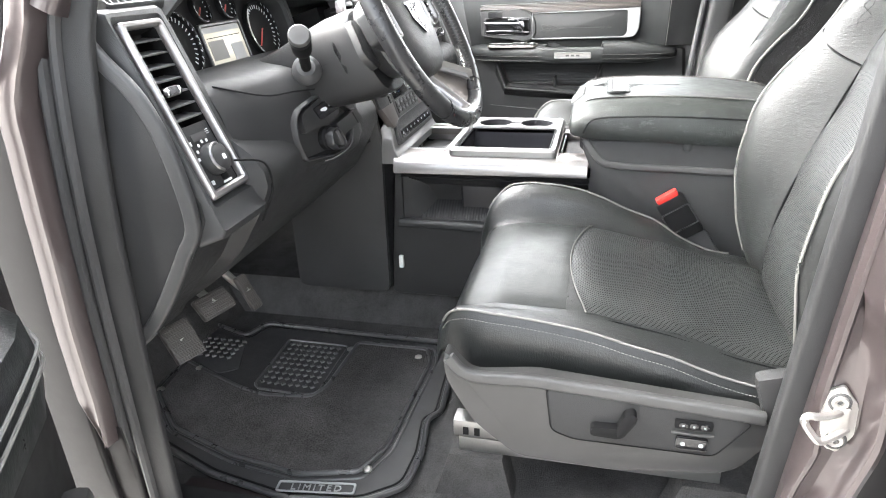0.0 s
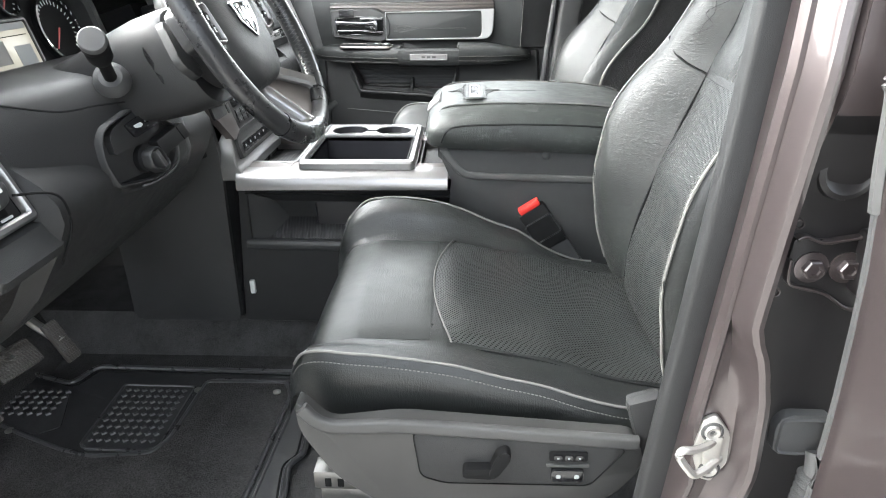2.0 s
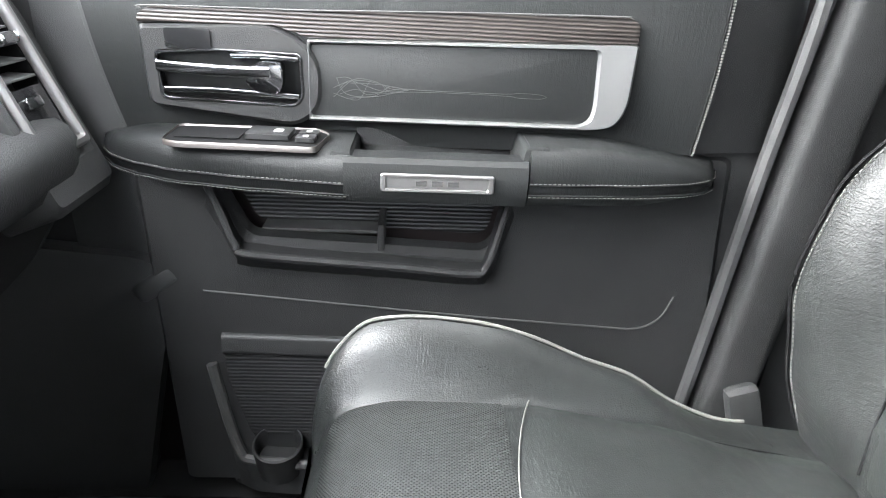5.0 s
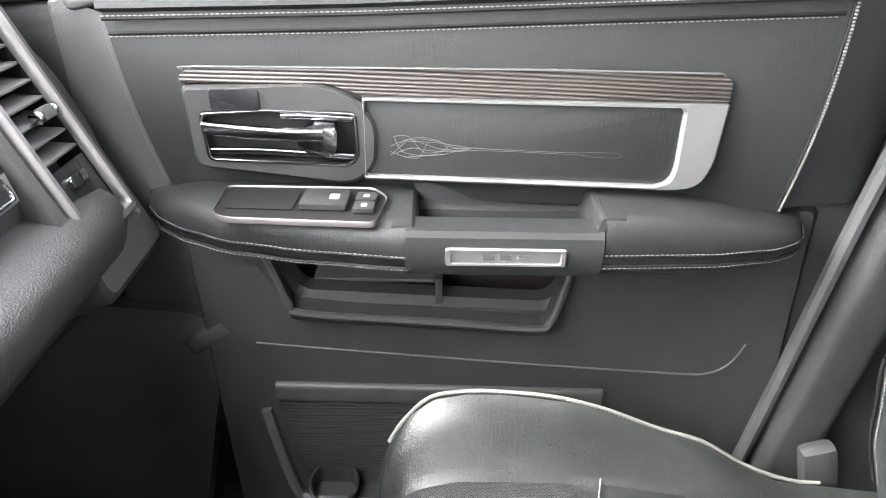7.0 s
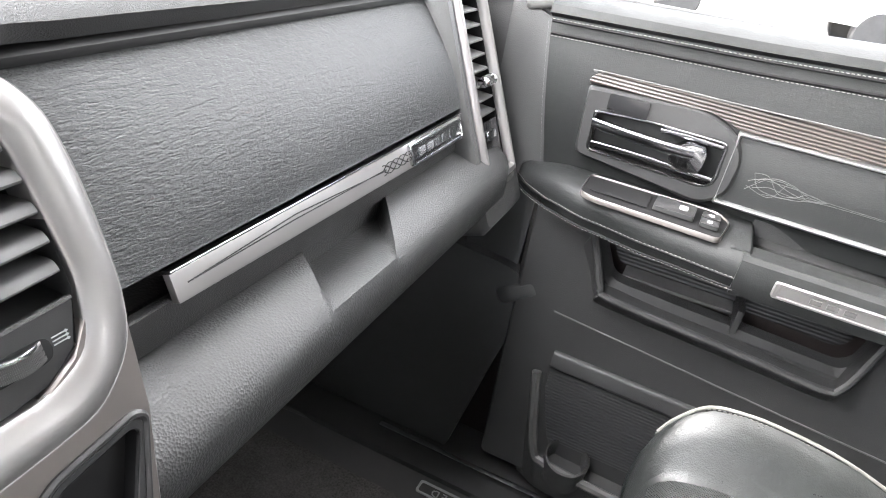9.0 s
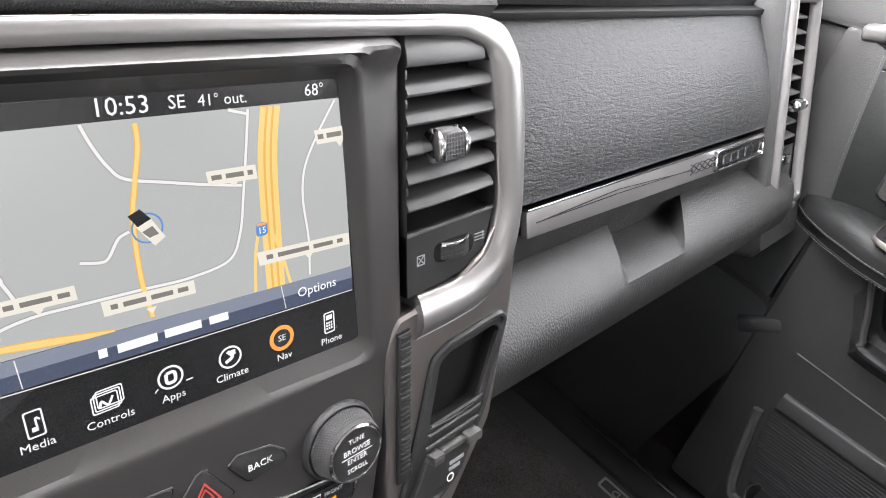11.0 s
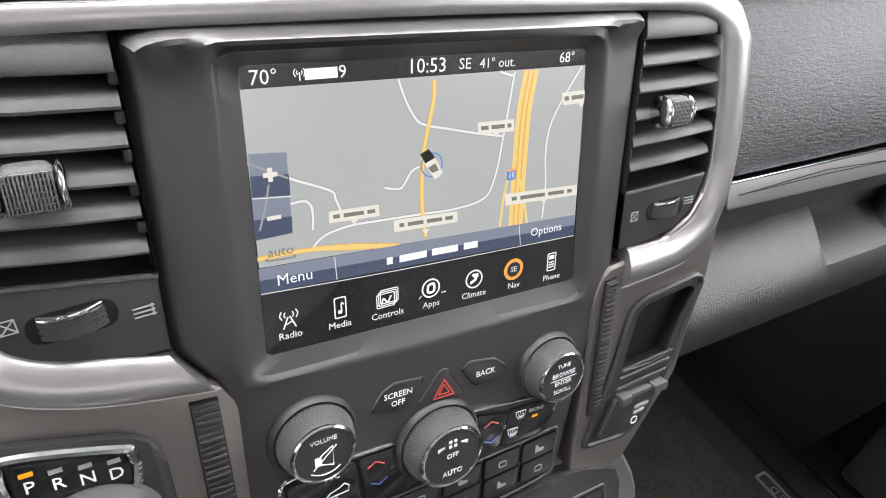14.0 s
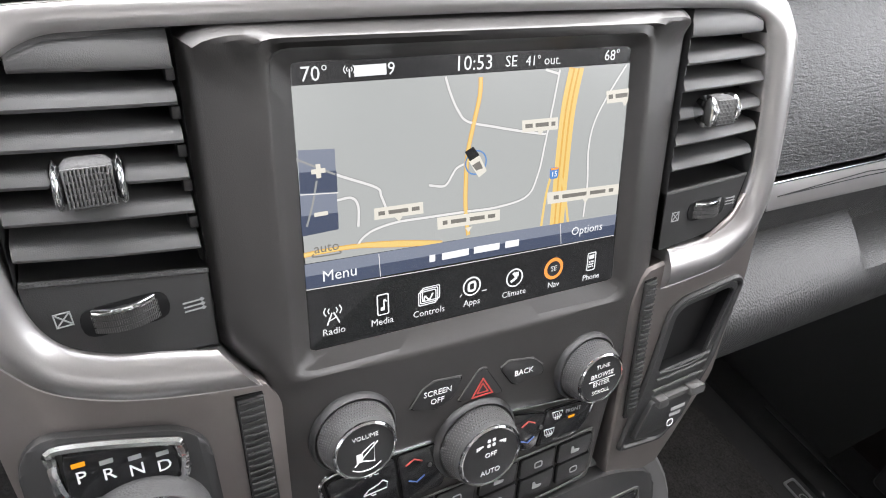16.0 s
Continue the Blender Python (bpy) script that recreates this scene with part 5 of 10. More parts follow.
part("centre_side", slab(rounded([(-0.20, 0.80), (0.055, 0.80), (0.060, 1.10), (0.062, 1.20), (0.045, 1.33), (0.0, 1.40), (-0.20, 1.40)], 0.02, 4), wall_plane(-0.170, 1), 0.016, 0.004, 0.0), SOFT, dash, "black side of the centre stack")
part("centre_side", slab(rounded([(-0.20, 0.80), (0.055, 0.80), (0.060, 1.10), (0.062, 1.20), (0.045, 1.33), (0.0, 1.40), (-0.20, 1.40)], 0.02, 4), wall_plane(0.170, -1), 0.016, 0.004, 0.0), SOFT, dash, "black side of the centre stack")
part("centre_front", span(0.02, 0.058, -0.165, 0.165, 0.80, 1.14, 0.01), SOFT_DARK, dash)
part("kick_panel", slab(rounded([(-0.45, 0.70), (0.02, 0.70), (0.075, 0.95), (0.112, 1.090), (0.075, 1.125), (-0.1, 1.14), (-0.45, 1.14)], 0.02, 4), wall_plane(0.905, 1), 0.03, 0.008, 0.0), SOFT, dash, "moulded kick panel in the passenger footwell")
part("kick_bulge", box((0.075, 0.04, 0.032), (0.086, 0.888, 1.088), 0.014, Matrix.Rotation(radians(-35), 4, "Y"), 4), SOFT, dash)

# instrument cluster
cl_m = Matrix(((0, -0.26, 0.966, -0.110), (1, 0, 0, -0.512), (0, 0.966, 0.26, 1.470), (0, 0, 0, 1)))
cluster = thing("instrument_cluster", (-0.12, -0.475, 1.44), "instrument cluster with round dials and a lit centre display", "instruments")
part("cluster_face", slab(rounded([(-0.203, -0.062), (0.203, -0.062), (0.203, 0.05), (0.12, 0.094), (-0.12, 0.094), (-0.203, 0.05)], 0.02, 4), cl_m, 0.006, 0.002, -0.006), BLACK, cluster)
part("cluster_cowl", ring_slab(rounded([(-0.216, -0.085), (0.225, -0.085), (0.225, 0.06), (0.14, 0.120), (-0.14, 0.120), (-0.216, 0.06)], 0.02, 4), rounded([(-0.200, -0.060), (0.200, -0.060), (0.200, 0.05), (0.12, 0.092), (-0.12, 0.092), (-0.200, 0.05)], 0.02, 4), cl_m, 0.06, 0.006, -0.02), SOFT_DARK, cluster, "black cowl of the cluster")
screen_lit, _ = material("cluster_display", (0.30, 0.29, 0.26), 0.3)
lit_b = screen_lit.node_tree.nodes["Principled BSDF"]
lit_b.inputs["Emission Color"].default_value, lit_b.inputs["Emission Strength"].default_value = (0.85, 0.76, 0.55, 1), 0.05
disp = part("centre_display", slab(rect(0, -0.008, 0.128, 0.080, 0.004), cl_m, 0.003, 0.001), screen_lit, cluster, "pale lit centre display")
part("display_frame", ring_slab(rect(0, -0.008, 0.140, 0.092, 0.008), rect(0, -0.008, 0.126, 0.078, 0.004), cl_m, 0.006, 0.002), SATIN_BLACK, cluster)
for u, v, w, h, mat in ((0, 0.026, 0.120, 0.010, GREY_PRINT), (-0.03, -0.010, 0.050, 0.034, PIPING), (0.034, -0.018, 0.040, 0.030, GREY_PRINT), (0, 0.012, 0.110, 0.0012, BLACK), (0.0, -0.038, 0.118, 0.010, PIPING)):
    part("display_bar", slab(rect(u, v, w, h), cl_m, 0.0005, 0, 0.003), mat, disp)
for u, v, r, n in ((0.142, 0.010, 0.056, 26), (-0.142, 0.010, 0.056, 26), (0.042, 0.064, 0.025, 12), (-0.042, 0.064, 0.025, 12)):
    dm = cl_m @ Matrix.Translation((u, v, 0))
    dial = part("dial", lathe([(r, 0), (r, 0.008), (r * 0.96, 0.010), (r * 0.9, 0.003), (r * 0.4, 0.002), (0, 0.002)], dm, 40), BLACK, cluster, "round black dial")
    part("dial_ring", ring_lathe([(r * 1.0, 0.007), (r * 1.0, 0.011), (r * 0.94, 0.012), (r * 0.94, 0.008)], dm, 40), CHROME, dial)
    for i in range(n):
        a = radians(225) - radians(270) * i / (n - 1)
        tick = box((r * 0.13, 0.0018, 0.0006), (0, 0, 0), 0)
        tick.transform(dm @ Matrix.Rotation(a, 4, "Z") @ Matrix.Translation((r * 0.80, 0, 0.0042)))
        part("tick", tick, WHITE, dial)
    needle = box((r * 0.75, 0.002, 0.002), (0, 0, 0), 0)
    needle.transform(dm @ Matrix.Rotation(radians(228), 4, "Z") @ Matrix.Translation((r * 0.34, 0, 0.006)))
    part("needle", needle, RED_PRINT, dial)

# ---- centre stack: vents, screen and controls ----
SV, SN = Vector((-0.2974, 0, 0.9548)), Vector((0.9548, 0, 0.2974))
SM = Matrix(((0, SV.x, SN.x, 0.0195), (1, 0, 0, 0), (0, SV.z, SN.z, 1.446), (0, 0, 0, 1)))
stack = thing("centre_stack", (0.02, 0, 1.25), "centre stack with a lit touch screen, knobs and silver framed vents", "control panel")


def sp(u, v, w=0.0):
    return SM @ Vector((u, v, w))


def at(u, v, w=0.0):
    return SM @ Matrix.Translation((u, v, w))


# silver band over the vents: pairs of an inner and an outer point, in millimetres
BAND = (((-129, -47), (-113, -69.5)), ((-150, -42), (-146, -64)), ((-166.5, -38), (-170, -57.5)), ((-179.5, -31.5), (-188, -48.5)), ((-187, -22), (-198, -38)), ((-191, -7.5), (-206, -23)), ((-193, 15), (-212, 8)), ((-190, 42), (-213, 32)), ((-184, 63), (-208, 60)), ((-178, 72), (-201, 75)), ((-166, 78), (-188, 85)), ((-150, 79), (-160, 88)), ((-126, 79.5), (-123, 88.5)), ((0, 80.5), (0, 89.5)), ((119, 79.5), (119, 88)), ((150, 78.5), (165, 88)), ((166, 77), (189, 84)), ((178, 72), (200, 74.5)), ((183, 63.5), (207, 60)), ((187.5, 42), (211.5, 35)), ((191.5, 12), (213.5, 5)), ((193, -15.5), (213.5, -26)), ((186, -42), (206, -54)), ((165, -53.5), (185, -74)), ((147, -55), (160, -79)), ((129.5, -55.5), (127.5, -81)))
ins = spline([(a[0] / 1000, a[1] / 1000, 0) for a, b in BAND], 5)
outs = spline([(b[0] / 1000, b[1] / 1000, 0) for a, b in BAND], 5)
flat_top = lambda v: 1.0 - 0.75 * min(1.0, max(0.0, (v - 0.066) / 0.012))
bm = loft([[SM @ (a.lerp(b, t) + V(0, 0, w * (flat_top(a.y) if w > 0 else 1.0))) for t, w in ((0.0, -0.016), (0.0, 0.0005), (0.03, 0.0016), (0.12, 0.0034), (0.35, 0.0062), (0.62, 0.0072), (0.84, 0.0058), (0.95, 0.0030), (0.97, 0.0022), (1.0, 0.0024), (1.0, -0.012))] for a, b in zip(ins, outs)])
part("silver_band", bm, SATIN, stack, "satin silver band round the vents and screen")

# lower plates
for s in (-1, 1):
    o = [(s * 0.113, -0.066), (s * 0.150, -0.060), (s * 0.182, -0.043), (s * 0.203, -0.012), (s * 0.2135, -0.02), (s * 0.209, -0.09), (s * 0.193, -0.165), (s * 0.150, -0.225), (s * 0.100, -0.232), (s * 0.106, -0.142), (s * 0.1055, -0.08)]
    if s > 0:
        mid = (0.168, -0.118)
        hole = [(mid[0] + (u - mid[0]) * 1.07, mid[1] + (v - mid[1]) * 1.05) for u, v in radial([(0.1375, -0.1455), (0.1785, -0.1455), (0.1975, -0.0990), (0.193, -0.0950), (0.153, -0.0995), (0.146, -0.104), (0.140, -0.128)], mid)]
        part("lower_plate", ring_slab(radial(o, mid), hole, SM, 0.0155, 0.002, -0.014), BRONZE, stack, "dark satin silver lower plate")
    else:
        part("lower_plate", slab(rounded(o[::-1], 0.004, 3), SM, 0.0155, 0.003, -0.014), BRONZE, stack, "dark satin silver lower plate")
    wide = 0.0118 if s < 0 else 0.0085
    quad = [(s * 0.1135, -0.0725), (s * 0.1135 + s * wide, -0.0715), (s * 0.1120 + s * wide, -0.170), (s * 0.1110, -0.170)]
    quad = quad if s < 0 else quad[::-1]
    part("strip_gap", slab(quad, SM, 0.0012, 0.0, 0.0015), BLACK, stack)
    ribbed = part("ribbed_strip", slab([(u * 0.998, v - 0.001) for u, v in quad], SM, 0.0020, 0.0008, 0.002), SATIN_BLACK, stack, "dark ribbed strip beside the controls")
    for k in range(27):
        v = -0.0750 - 0.0034 * k
        u = s * (0.1133 + wide * 0.5) - s * 0.0016 * (k / 27)
        part("rib", box((wide * 0.86, 0.0013, 0.0014), (0, 0, 0), 0.0004, Matrix.Rotation(radians(4 * math.sin(k * 2.3)), 4, "Z")), SOFT if k % 3 else SATIN_BLACK, ribbed).data.transform(at(u, v, 0.0044))

# one black piece carries the screen and the controls
FACE = 0.0012
UNIT_OUT = rounded([(-0.127, 0.0765), (-0.1295, -0.0455), (-0.1135, -0.0705), (-0.1135, -0.135), (-0.102, -0.226), (0.090, -0.226), (0.0985, -0.176), (0.1185, -0.083), (0.1240, -0.069), (0.1235, 0.0745), (0.1165, 0.0795), (-0.116, 0.0800)], [0.004, 0.012, 0.005, 0.02, 0.02, 0.02, 0.03, 0.012, 0.012, 0.006, 0.008, 0.008], 4)
RIDGE_LINE = rounded([(-0.0965, 0.0712), (-0.0985, -0.0720), (0.0975, -0.0790), (0.0925, 0.0690)], [0.007, 0.010, 0.010, 0.007], 6)
GLASS_EDGE = [(-0.0868, 0.0648), (-0.0890, -0.0635), (0.0928, -0.0690), (0.0869, 0.0622)]
HUB_POINT = (0.0, -0.03)
a_, b_, c_ = radial(UNIT_OUT, HUB_POINT, 288), radial(RIDGE_LINE, HUB_POINT, 288), radial(rounded(GLASS_EDGE, 0.0025, 4), HUB_POINT, 288)


def toward(p, q, step):
    d = Vector(q) - Vector(p)
    return Vector(p) + d.normalized() * min(step, d.length * 0.45)


def crown(v):
    """The upper edge of the unit stands forward as a lip."""
    t = min(1.0, max(0.0, (v - 0.066) / 0.010))
    return 0.0075 * t * t * (3 - 2 * t)


levels = []
for f, w in ((lambda i: Vector(a_[i]), -0.045), (lambda i: Vector(a_[i]), -0.0095), (lambda i: toward(a_[i], b_[i], 0.0012), -0.0072), (lambda i: toward(a_[i], b_[i], 0.0050), -0.0016), (lambda i: toward(a_[i], b_[i], 0.0075), -0.0006), (lambda i: Vector(a_[i]).lerp(Vector(b_[i]), 0.55), FACE), (lambda i: toward(b_[i], a_[i], 0.0050), 0.0022), (lambda i: toward(b_[i], a_[i], 0.0022), 0.0024), (lambda i: Vector(b_[i]), 0.0016), (lambda i: toward(b_[i], c_[i], 0.0018), -0.0008), (lambda i: Vector(c_[i]), -0.0042), (lambda i: Vector(c_[i]), -0.0060)):
    levels.append([sp(*f(i), w + (crown(f(i)[1]) if -0.02 < w < 0.002 else 0.0)) for i in range(288)])
part("control_unit", loft(levels, True, False), FRAME_BLACK, stack, "satin black surround of the screen and controls")

# centre vents
LEFT_SLATS = ((65.8, 67.3), (53.3, 55.1), (39.7, 42.4), (25.8, 30.4), (12.8, 17.6), (-1.9, 4.6))
RIGHT_SLATS = ((64.9, 65.9), (50.7, 52.6), (36.7, 37.9), (21.5, 23.2), (6.8, 9.2), (-7.5, -4.8))
for s in (-1, 1):
    sh = lambda pts: [(s * u, v) for u, v in (pts if s > 0 else pts[::-1])]
    near = 0.1275 if s < 0 else 0.1225
    dv = 0.009 if s < 0 else 0.0
    well = sh([(near, -0.055 + dv), (0.150, -0.053 + dv), (0.166, -0.051 + dv), (0.184, -0.040 + dv), (0.191, -0.014), (0.1905, 0.03), (0.186, 0.060), (0.178, 0.0715), (0.166, 0.0765), (near, 0.079)])
    vent = part("centre_vent", slab(well, SM, 0.003, 0.0, -0.055), BLACK, stack, "black slatted centre vent")
    part("vent_well", loft([[sp(u, v, w) for u, v in well] for w in (-0.054, 0.0005)], True, False), SATIN_BLACK, vent)
    table = LEFT_SLATS if s < 0 else RIGHT_SLATS
    for i, (v0, v1) in enumerate(table):
        far = lerp_table([(-0.010, 0.189), (0.0, 0.190), (0.03, 0.1895), (0.06, 0.184), (0.07, 0.176)], v1 / 1000)
        rows = []
        tall = 2.1 if i == 0 else 1.0
        for t in steps(0, 1, 8):
            u, v = near + 0.0015 + (far - near - 0.002) * t, (v0 + (v1 - v0) * t) / 1000
            bow = 0.0012 * math.sin(math.pi * t)
            rows.append([sp(s * u, v + a, w + bow) for a, w in ((0.0105 * tall, -0.036), (0.0083 * tall, -0.014), (0.0068 * tall, -0.0052), (0.0056 * tall, -0.0020), (0.0034 * tall, -0.0002), (0.0014, 0.0006), (0.0003, 0.0), (-0.0003, -0.0016), (0.0006, -0.006), (0.0040, -0.018), (0.0085, -0.036))])
        part("slat", loft(rows), SLAT, vent, "dusty grained vent slat")
        if i:
            part("slat_pivot", box((0.0032, 0.0048, 0.008), sp(s * (near + 0.0022), v0 / 1000 + 0.0105, -0.006), 0.0008, SM.to_3x3().to_4x4()), SATIN_BLACK, vent)
    for k in range(4):
        u = 0.136 + 0.0135 * k
        part("inner_vane", slab(rect(s * u, 0.028, 0.002, 0.096), SM, 0.014, 0.0, -0.050), SATIN_BLACK, vent)
    ku, kv = (-0.1612, 0.0318) if s < 0 else (0.1440, 0.0270)
    thumb(at(ku, kv, 0.001), 0, 0, 0.0245 if s < 0 else 0.0225, vent, 0.0170)
    wu, wv = (-0.1590, -0.0226) if s < 0 else (0.1580, -0.0347)
    lip = (-0.0120, -0.0044) if s < 0 else (-0.0206, -0.0182)
    lowp = sh([(near, -0.0550 + dv), (0.150, -0.0530 + dv), (0.166, -0.051 + dv), (0.183, -0.040 + dv), (0.1905, -0.016), (0.1905, lip[1]), (near, lip[0])])
    part("wheel_panel", slab(lowp, SM, 0.010, 0.0015, -0.010), SATIN_BLACK, vent, "black panel below the slats")
    part("panel_lip", tube([sp(s * near, lip[0] + 0.0004, -0.0008), sp(s * 0.1900, lip[1] + 0.0004, -0.0008)], 0.0013, 6), SOFT, vent)
    part("panel_ledge", loft([[sp(s * near, lip[0], -0.002), sp(s * near, lip[0] + 0.0075, -0.030), sp(s * near, lip[0] - 0.004, -0.030)], [sp(s * 0.190, lip[1], -0.002), sp(s * 0.190, lip[1] + 0.0075, -0.030), sp(s * 0.190, lip[1] - 0.004, -0.030)]]), SATIN_BLACK, vent)
    tip = Matrix.Rotation(radians(4 if s < 0 else 0), 4, "Z")
    wm = at(wu, wv, 0.0) @ tip
    part("wheel_recess", slab(rect(0, 0, 0.031, 0.0120, 0.0055), wm, 0.0012, 0.0004, -0.0006), BLACK, vent)
    wheel = lathe([(0.014, -0.0042), (0.0165, -0.0042), (0.0165, 0.0042), (0.014, 0.0042)], wm @ Matrix.Translation((0, 0, -0.0118)) @ Matrix.Rotation(radians(90), 4, "X"), 48)
    w_ob = part("vent_wheel", wheel, RUBBER, vent, "knurled vent wheel with a chrome edge")
    part("wheel_edge", sweep([wm @ V(0.0105 * t, 0.0045, 0.0006 + 0.0040 * (1 - t * t)) for t in steps(-1, 1, 12)], rect(0, 0, 0.0020, 0.0026, 0.0008, 2), up=tuple(SV)), CHROME, w_ob)
    for j in range(34):
        a = radians(-46 + 92 * j / 33)
        for dy in (-0.0027, 0.0, 0.0027):
            part("rib", box((0.00045, 0.0021, 0.0007), (0, 0, 0), 0.0), GREY_PLASTIC, w_ob).data.transform(wm @ Matrix.Translation((0.0166 * math.sin(a), dy - 0.0006, -0.0118 + 0.0166 * math.cos(a))) @ Matrix.Rotation(a, 4, "Y"))
    # printed marks: closed square, three arrows
    cu_, cv_ = (-0.1794, -0.0196) if s < 0 else (0.1325, -0.0356)
    mk = at(cu_, cv_, 0.0) @ tip
    part("print", ring_slab(rect(0, 0, 0.0058, 0.0058), rect(0, 0, 0.0049, 0.0049), mk, 0.0003, 0.0, 0.0001), GREY_PRINT, vent)
    for r in (45, -45):
        bar_ = box((0.0064, 0.0005, 0.0003), (0, 0, 0.0002), 0.0, Matrix.Rotation(radians(r), 4, "Z"))
        bar_.transform(mk)
        part("print", bar_, GREY_PRINT, vent)
    cu_, cv_ = (-0.1352, -0.0251) if s < 0 else (0.1782, -0.0330)
    mk = at(cu_, cv_, 0.0) @ tip
    for j in (-1, 0, 1):
        part("print", slab(rect(0, j * 0.0019, 0.0072, 0.0006), mk, 0.0003, 0.0, 0.0001), GREY_PRINT, vent)
        part("print", slab([(0.0036, j * 0.0019 + 0.0009), (0.0026, j * 0.0019), (0.0036, j * 0.0019 - 0.0009), (0.0047, j * 0.0019)], mk, 0.0003, 0.0, 0.0001), GREY_PRINT, vent)

# the screen and its picture
screen_ob = thing("touch_screen", sp(0, -0.065), "lit navigation touch screen showing a road map", "screen")
part("screen_body", slab([(u * 1.01, v * 1.01) for u, v in GLASS_EDGE], SM, 0.004, 0.0, -0.0085), PIANO, screen_ob)
DARK_UI = glow_material("screen_dark", (0.030, 0.030, 0.031), 0.162)
MAP_UI = glow_material("screen_map", (0.525, 0.545, 0.530), 0.106)
BLUE_UI = glow_material("screen_blue", (0.20, 0.225, 0.285), 0.140)
BLUE_DARK = glow_material("screen_deep_blue", (0.060, 0.075, 0.120), 0.146)
TEXT_UI = glow_material("screen_white", (0.9, 0.92, 0.93), 0.134)
YELLOW_UI = glow_material("screen_yellow", (0.80, 0.58, 0.20), 0.134)
AMBER_UI = glow_material("screen_amber", (0.72, 0.42, 0.10), 0.134)
ROAD_UI = glow_material("screen_pale_road", (0.78, 0.77, 0.75), 0.130)
ROAD_EDGE = glow_material("screen_road_edge", (0.36, 0.37, 0.36), 0.118)
TAG_UI = glow_material("screen_tag", (0.76, 0.73, 0.64), 0.130)
TAG_INK = glow_material("screen_tag_ink", (0.20, 0.19, 0.17), 0.130)
ORANGE_UI = glow_material("screen_orange", (0.85, 0.32, 0.07), 0.155)
SHIELD_UI = glow_material("screen_shield", (0.10, 0.25, 0.55), 0.135)
BLACK_UI = glow_material("screen_black", (0.01, 0.01, 0.012), 0.162)


def ui(name, outline, mat, level, parent=None):
    """A flat piece of the picture, at its layer; metres from the screen's middle."""
    return part(name, slab(outline, SM, 0.00010, 0.0, -0.0046 + 0.00011 * level), mat, parent or screen_ob)


def mm(points):
    return [(x / 1000, y / 1000) for x, y in points]


def ui_quad(name, pts, mat, level, parent=None):
    area = sum(a[0] * b[1] - b[0] * a[1] for a, b in zip(pts, pts[1:] + pts[:1]))
    return ui(name, mm(pts if area > 0 else pts[::-1]), mat, level, parent)


def ui_rect(name, x0, y0, x1, y1, mat, level, parent=None, r=0.0):
    return ui(name, rect((x0 + x1) / 2000, (y0 + y1) / 2000, (x1 - x0) / 1000, (y1 - y0) / 1000, r / 1000), mat, level, parent)


def ui_line(name, points, wide, mat, level, parent=None):
    p = [q.to_2d() for q in spline([(x / 1000, y / 1000, 0) for x, y in points], 8)]
    left, right = [], []
    for i, q in enumerate(p):
        d = (p[min(i + 1, len(p) - 1)] - p[max(i - 1, 0)]).normalized()
        n = Vector((-d.y, d.x)) * wide / 2000
        left.append(q + n)
        right.append(q - n)
    bm = bmesh.new()
    z = -0.0045 + 0.00011 * level
    a, b = [bm.verts.new((*q, z)) for q in left], [bm.verts.new((*q, z)) for q in right]
    for i in range(len(p) - 1):
        bm.faces.new((b[i], b[i + 1], a[i + 1], a[i]))
    bm.transform(SM)
    return part(name, bm, mat, parent or screen_ob)


def ui_text(words, x, y, size, mat=None, parent=None, align="CENTER", level=6, lean=-1.2):
    return lettering(words, size / 1000, at(x / 1000, y / 1000, -0.0046 + 0.00011 * level) @ Matrix.Rotation(radians(lean), 4, "Z"), mat or TEXT_UI, parent or screen_ob, "screen_text", 0.00004, align)

ui_quad("screen_ground", [(-86.3, 64.5), (86.9, 62.2), (93, -70.6), (-88.2, -61.6)], DARK_UI, 0)
chart = ui_quad("map", [(-86.9, 55.9), (88.2, 53.9), (89.9, -28), (-87.6, -19.4)], MAP_UI, 1)
for pts in ([(-19.2, 54.8), (-16.6, 47.3), (-12.7, 39.5), (-7.6, 34.1), (6.3, 30.3), (22.6, 26.3), (37, 23.3)], [(42.8, 53.6), (40.2, 37.1), (37.2, 19.9), (34, 3.8), (27.8, -7.2), (10.6, -10), (-7, -9.3), (-29.7, -8.4), (-44.1, -8), (-55.4, -9.7), (-61, -12.7), (-63.3, -15.5)], [(84.9, 53.3), (74.2, 38.3), (67.2, 25.4), (65.2, 11.8), (66.7, -7.2), (66, -25.1)], [(-87.5, 27.1), (-81.6, 23.9), (-69.7, 17.6), (-53.5, 10), (-51.2, 5.7), (-49, -0.5)], [(-83.4, 4.9), (-70.4, 7.1), (-64.5, 6.8), (-62.1, 2.3), (-62.6, -6.7)], [(-79.9, 17.1), (-82.4, 7.3), (-85.7, -2.3)], [(-9.3, 14.4), (-13.5, 12.6), (-17.7, 6.6), (-20.7, 5.4), (-27.5, 7)], [(34.4, 54.1), (42.6, 51.7)]):
    ui_line("road_edge", pts, 1.9, ROAD_EDGE, 2, chart)
    ui_line("road", pts, 1.15, ROAD_UI, 3, chart)
for pts in ([(-1.3, 53.3), (-1.6, 44.8), (-4.8, 31.2), (-7.5, 17.2), (-8, -5.4), (-6.1, -21.6)], [(-88, -15.2), (-77, -15.1), (-62.8, -15.9), (-44.5, -19.1), (-26.7, -22.2), (-6.2, -28.2)], [(-63.3, -15.5), (-44.4, -18), (-20.6, -22.8)]):
    ui_line("main_road_edge", pts, 2.3, AMBER_UI, 3, chart)
    ui_line("main_road", pts, 1.5, YELLOW_UI, 4, chart)
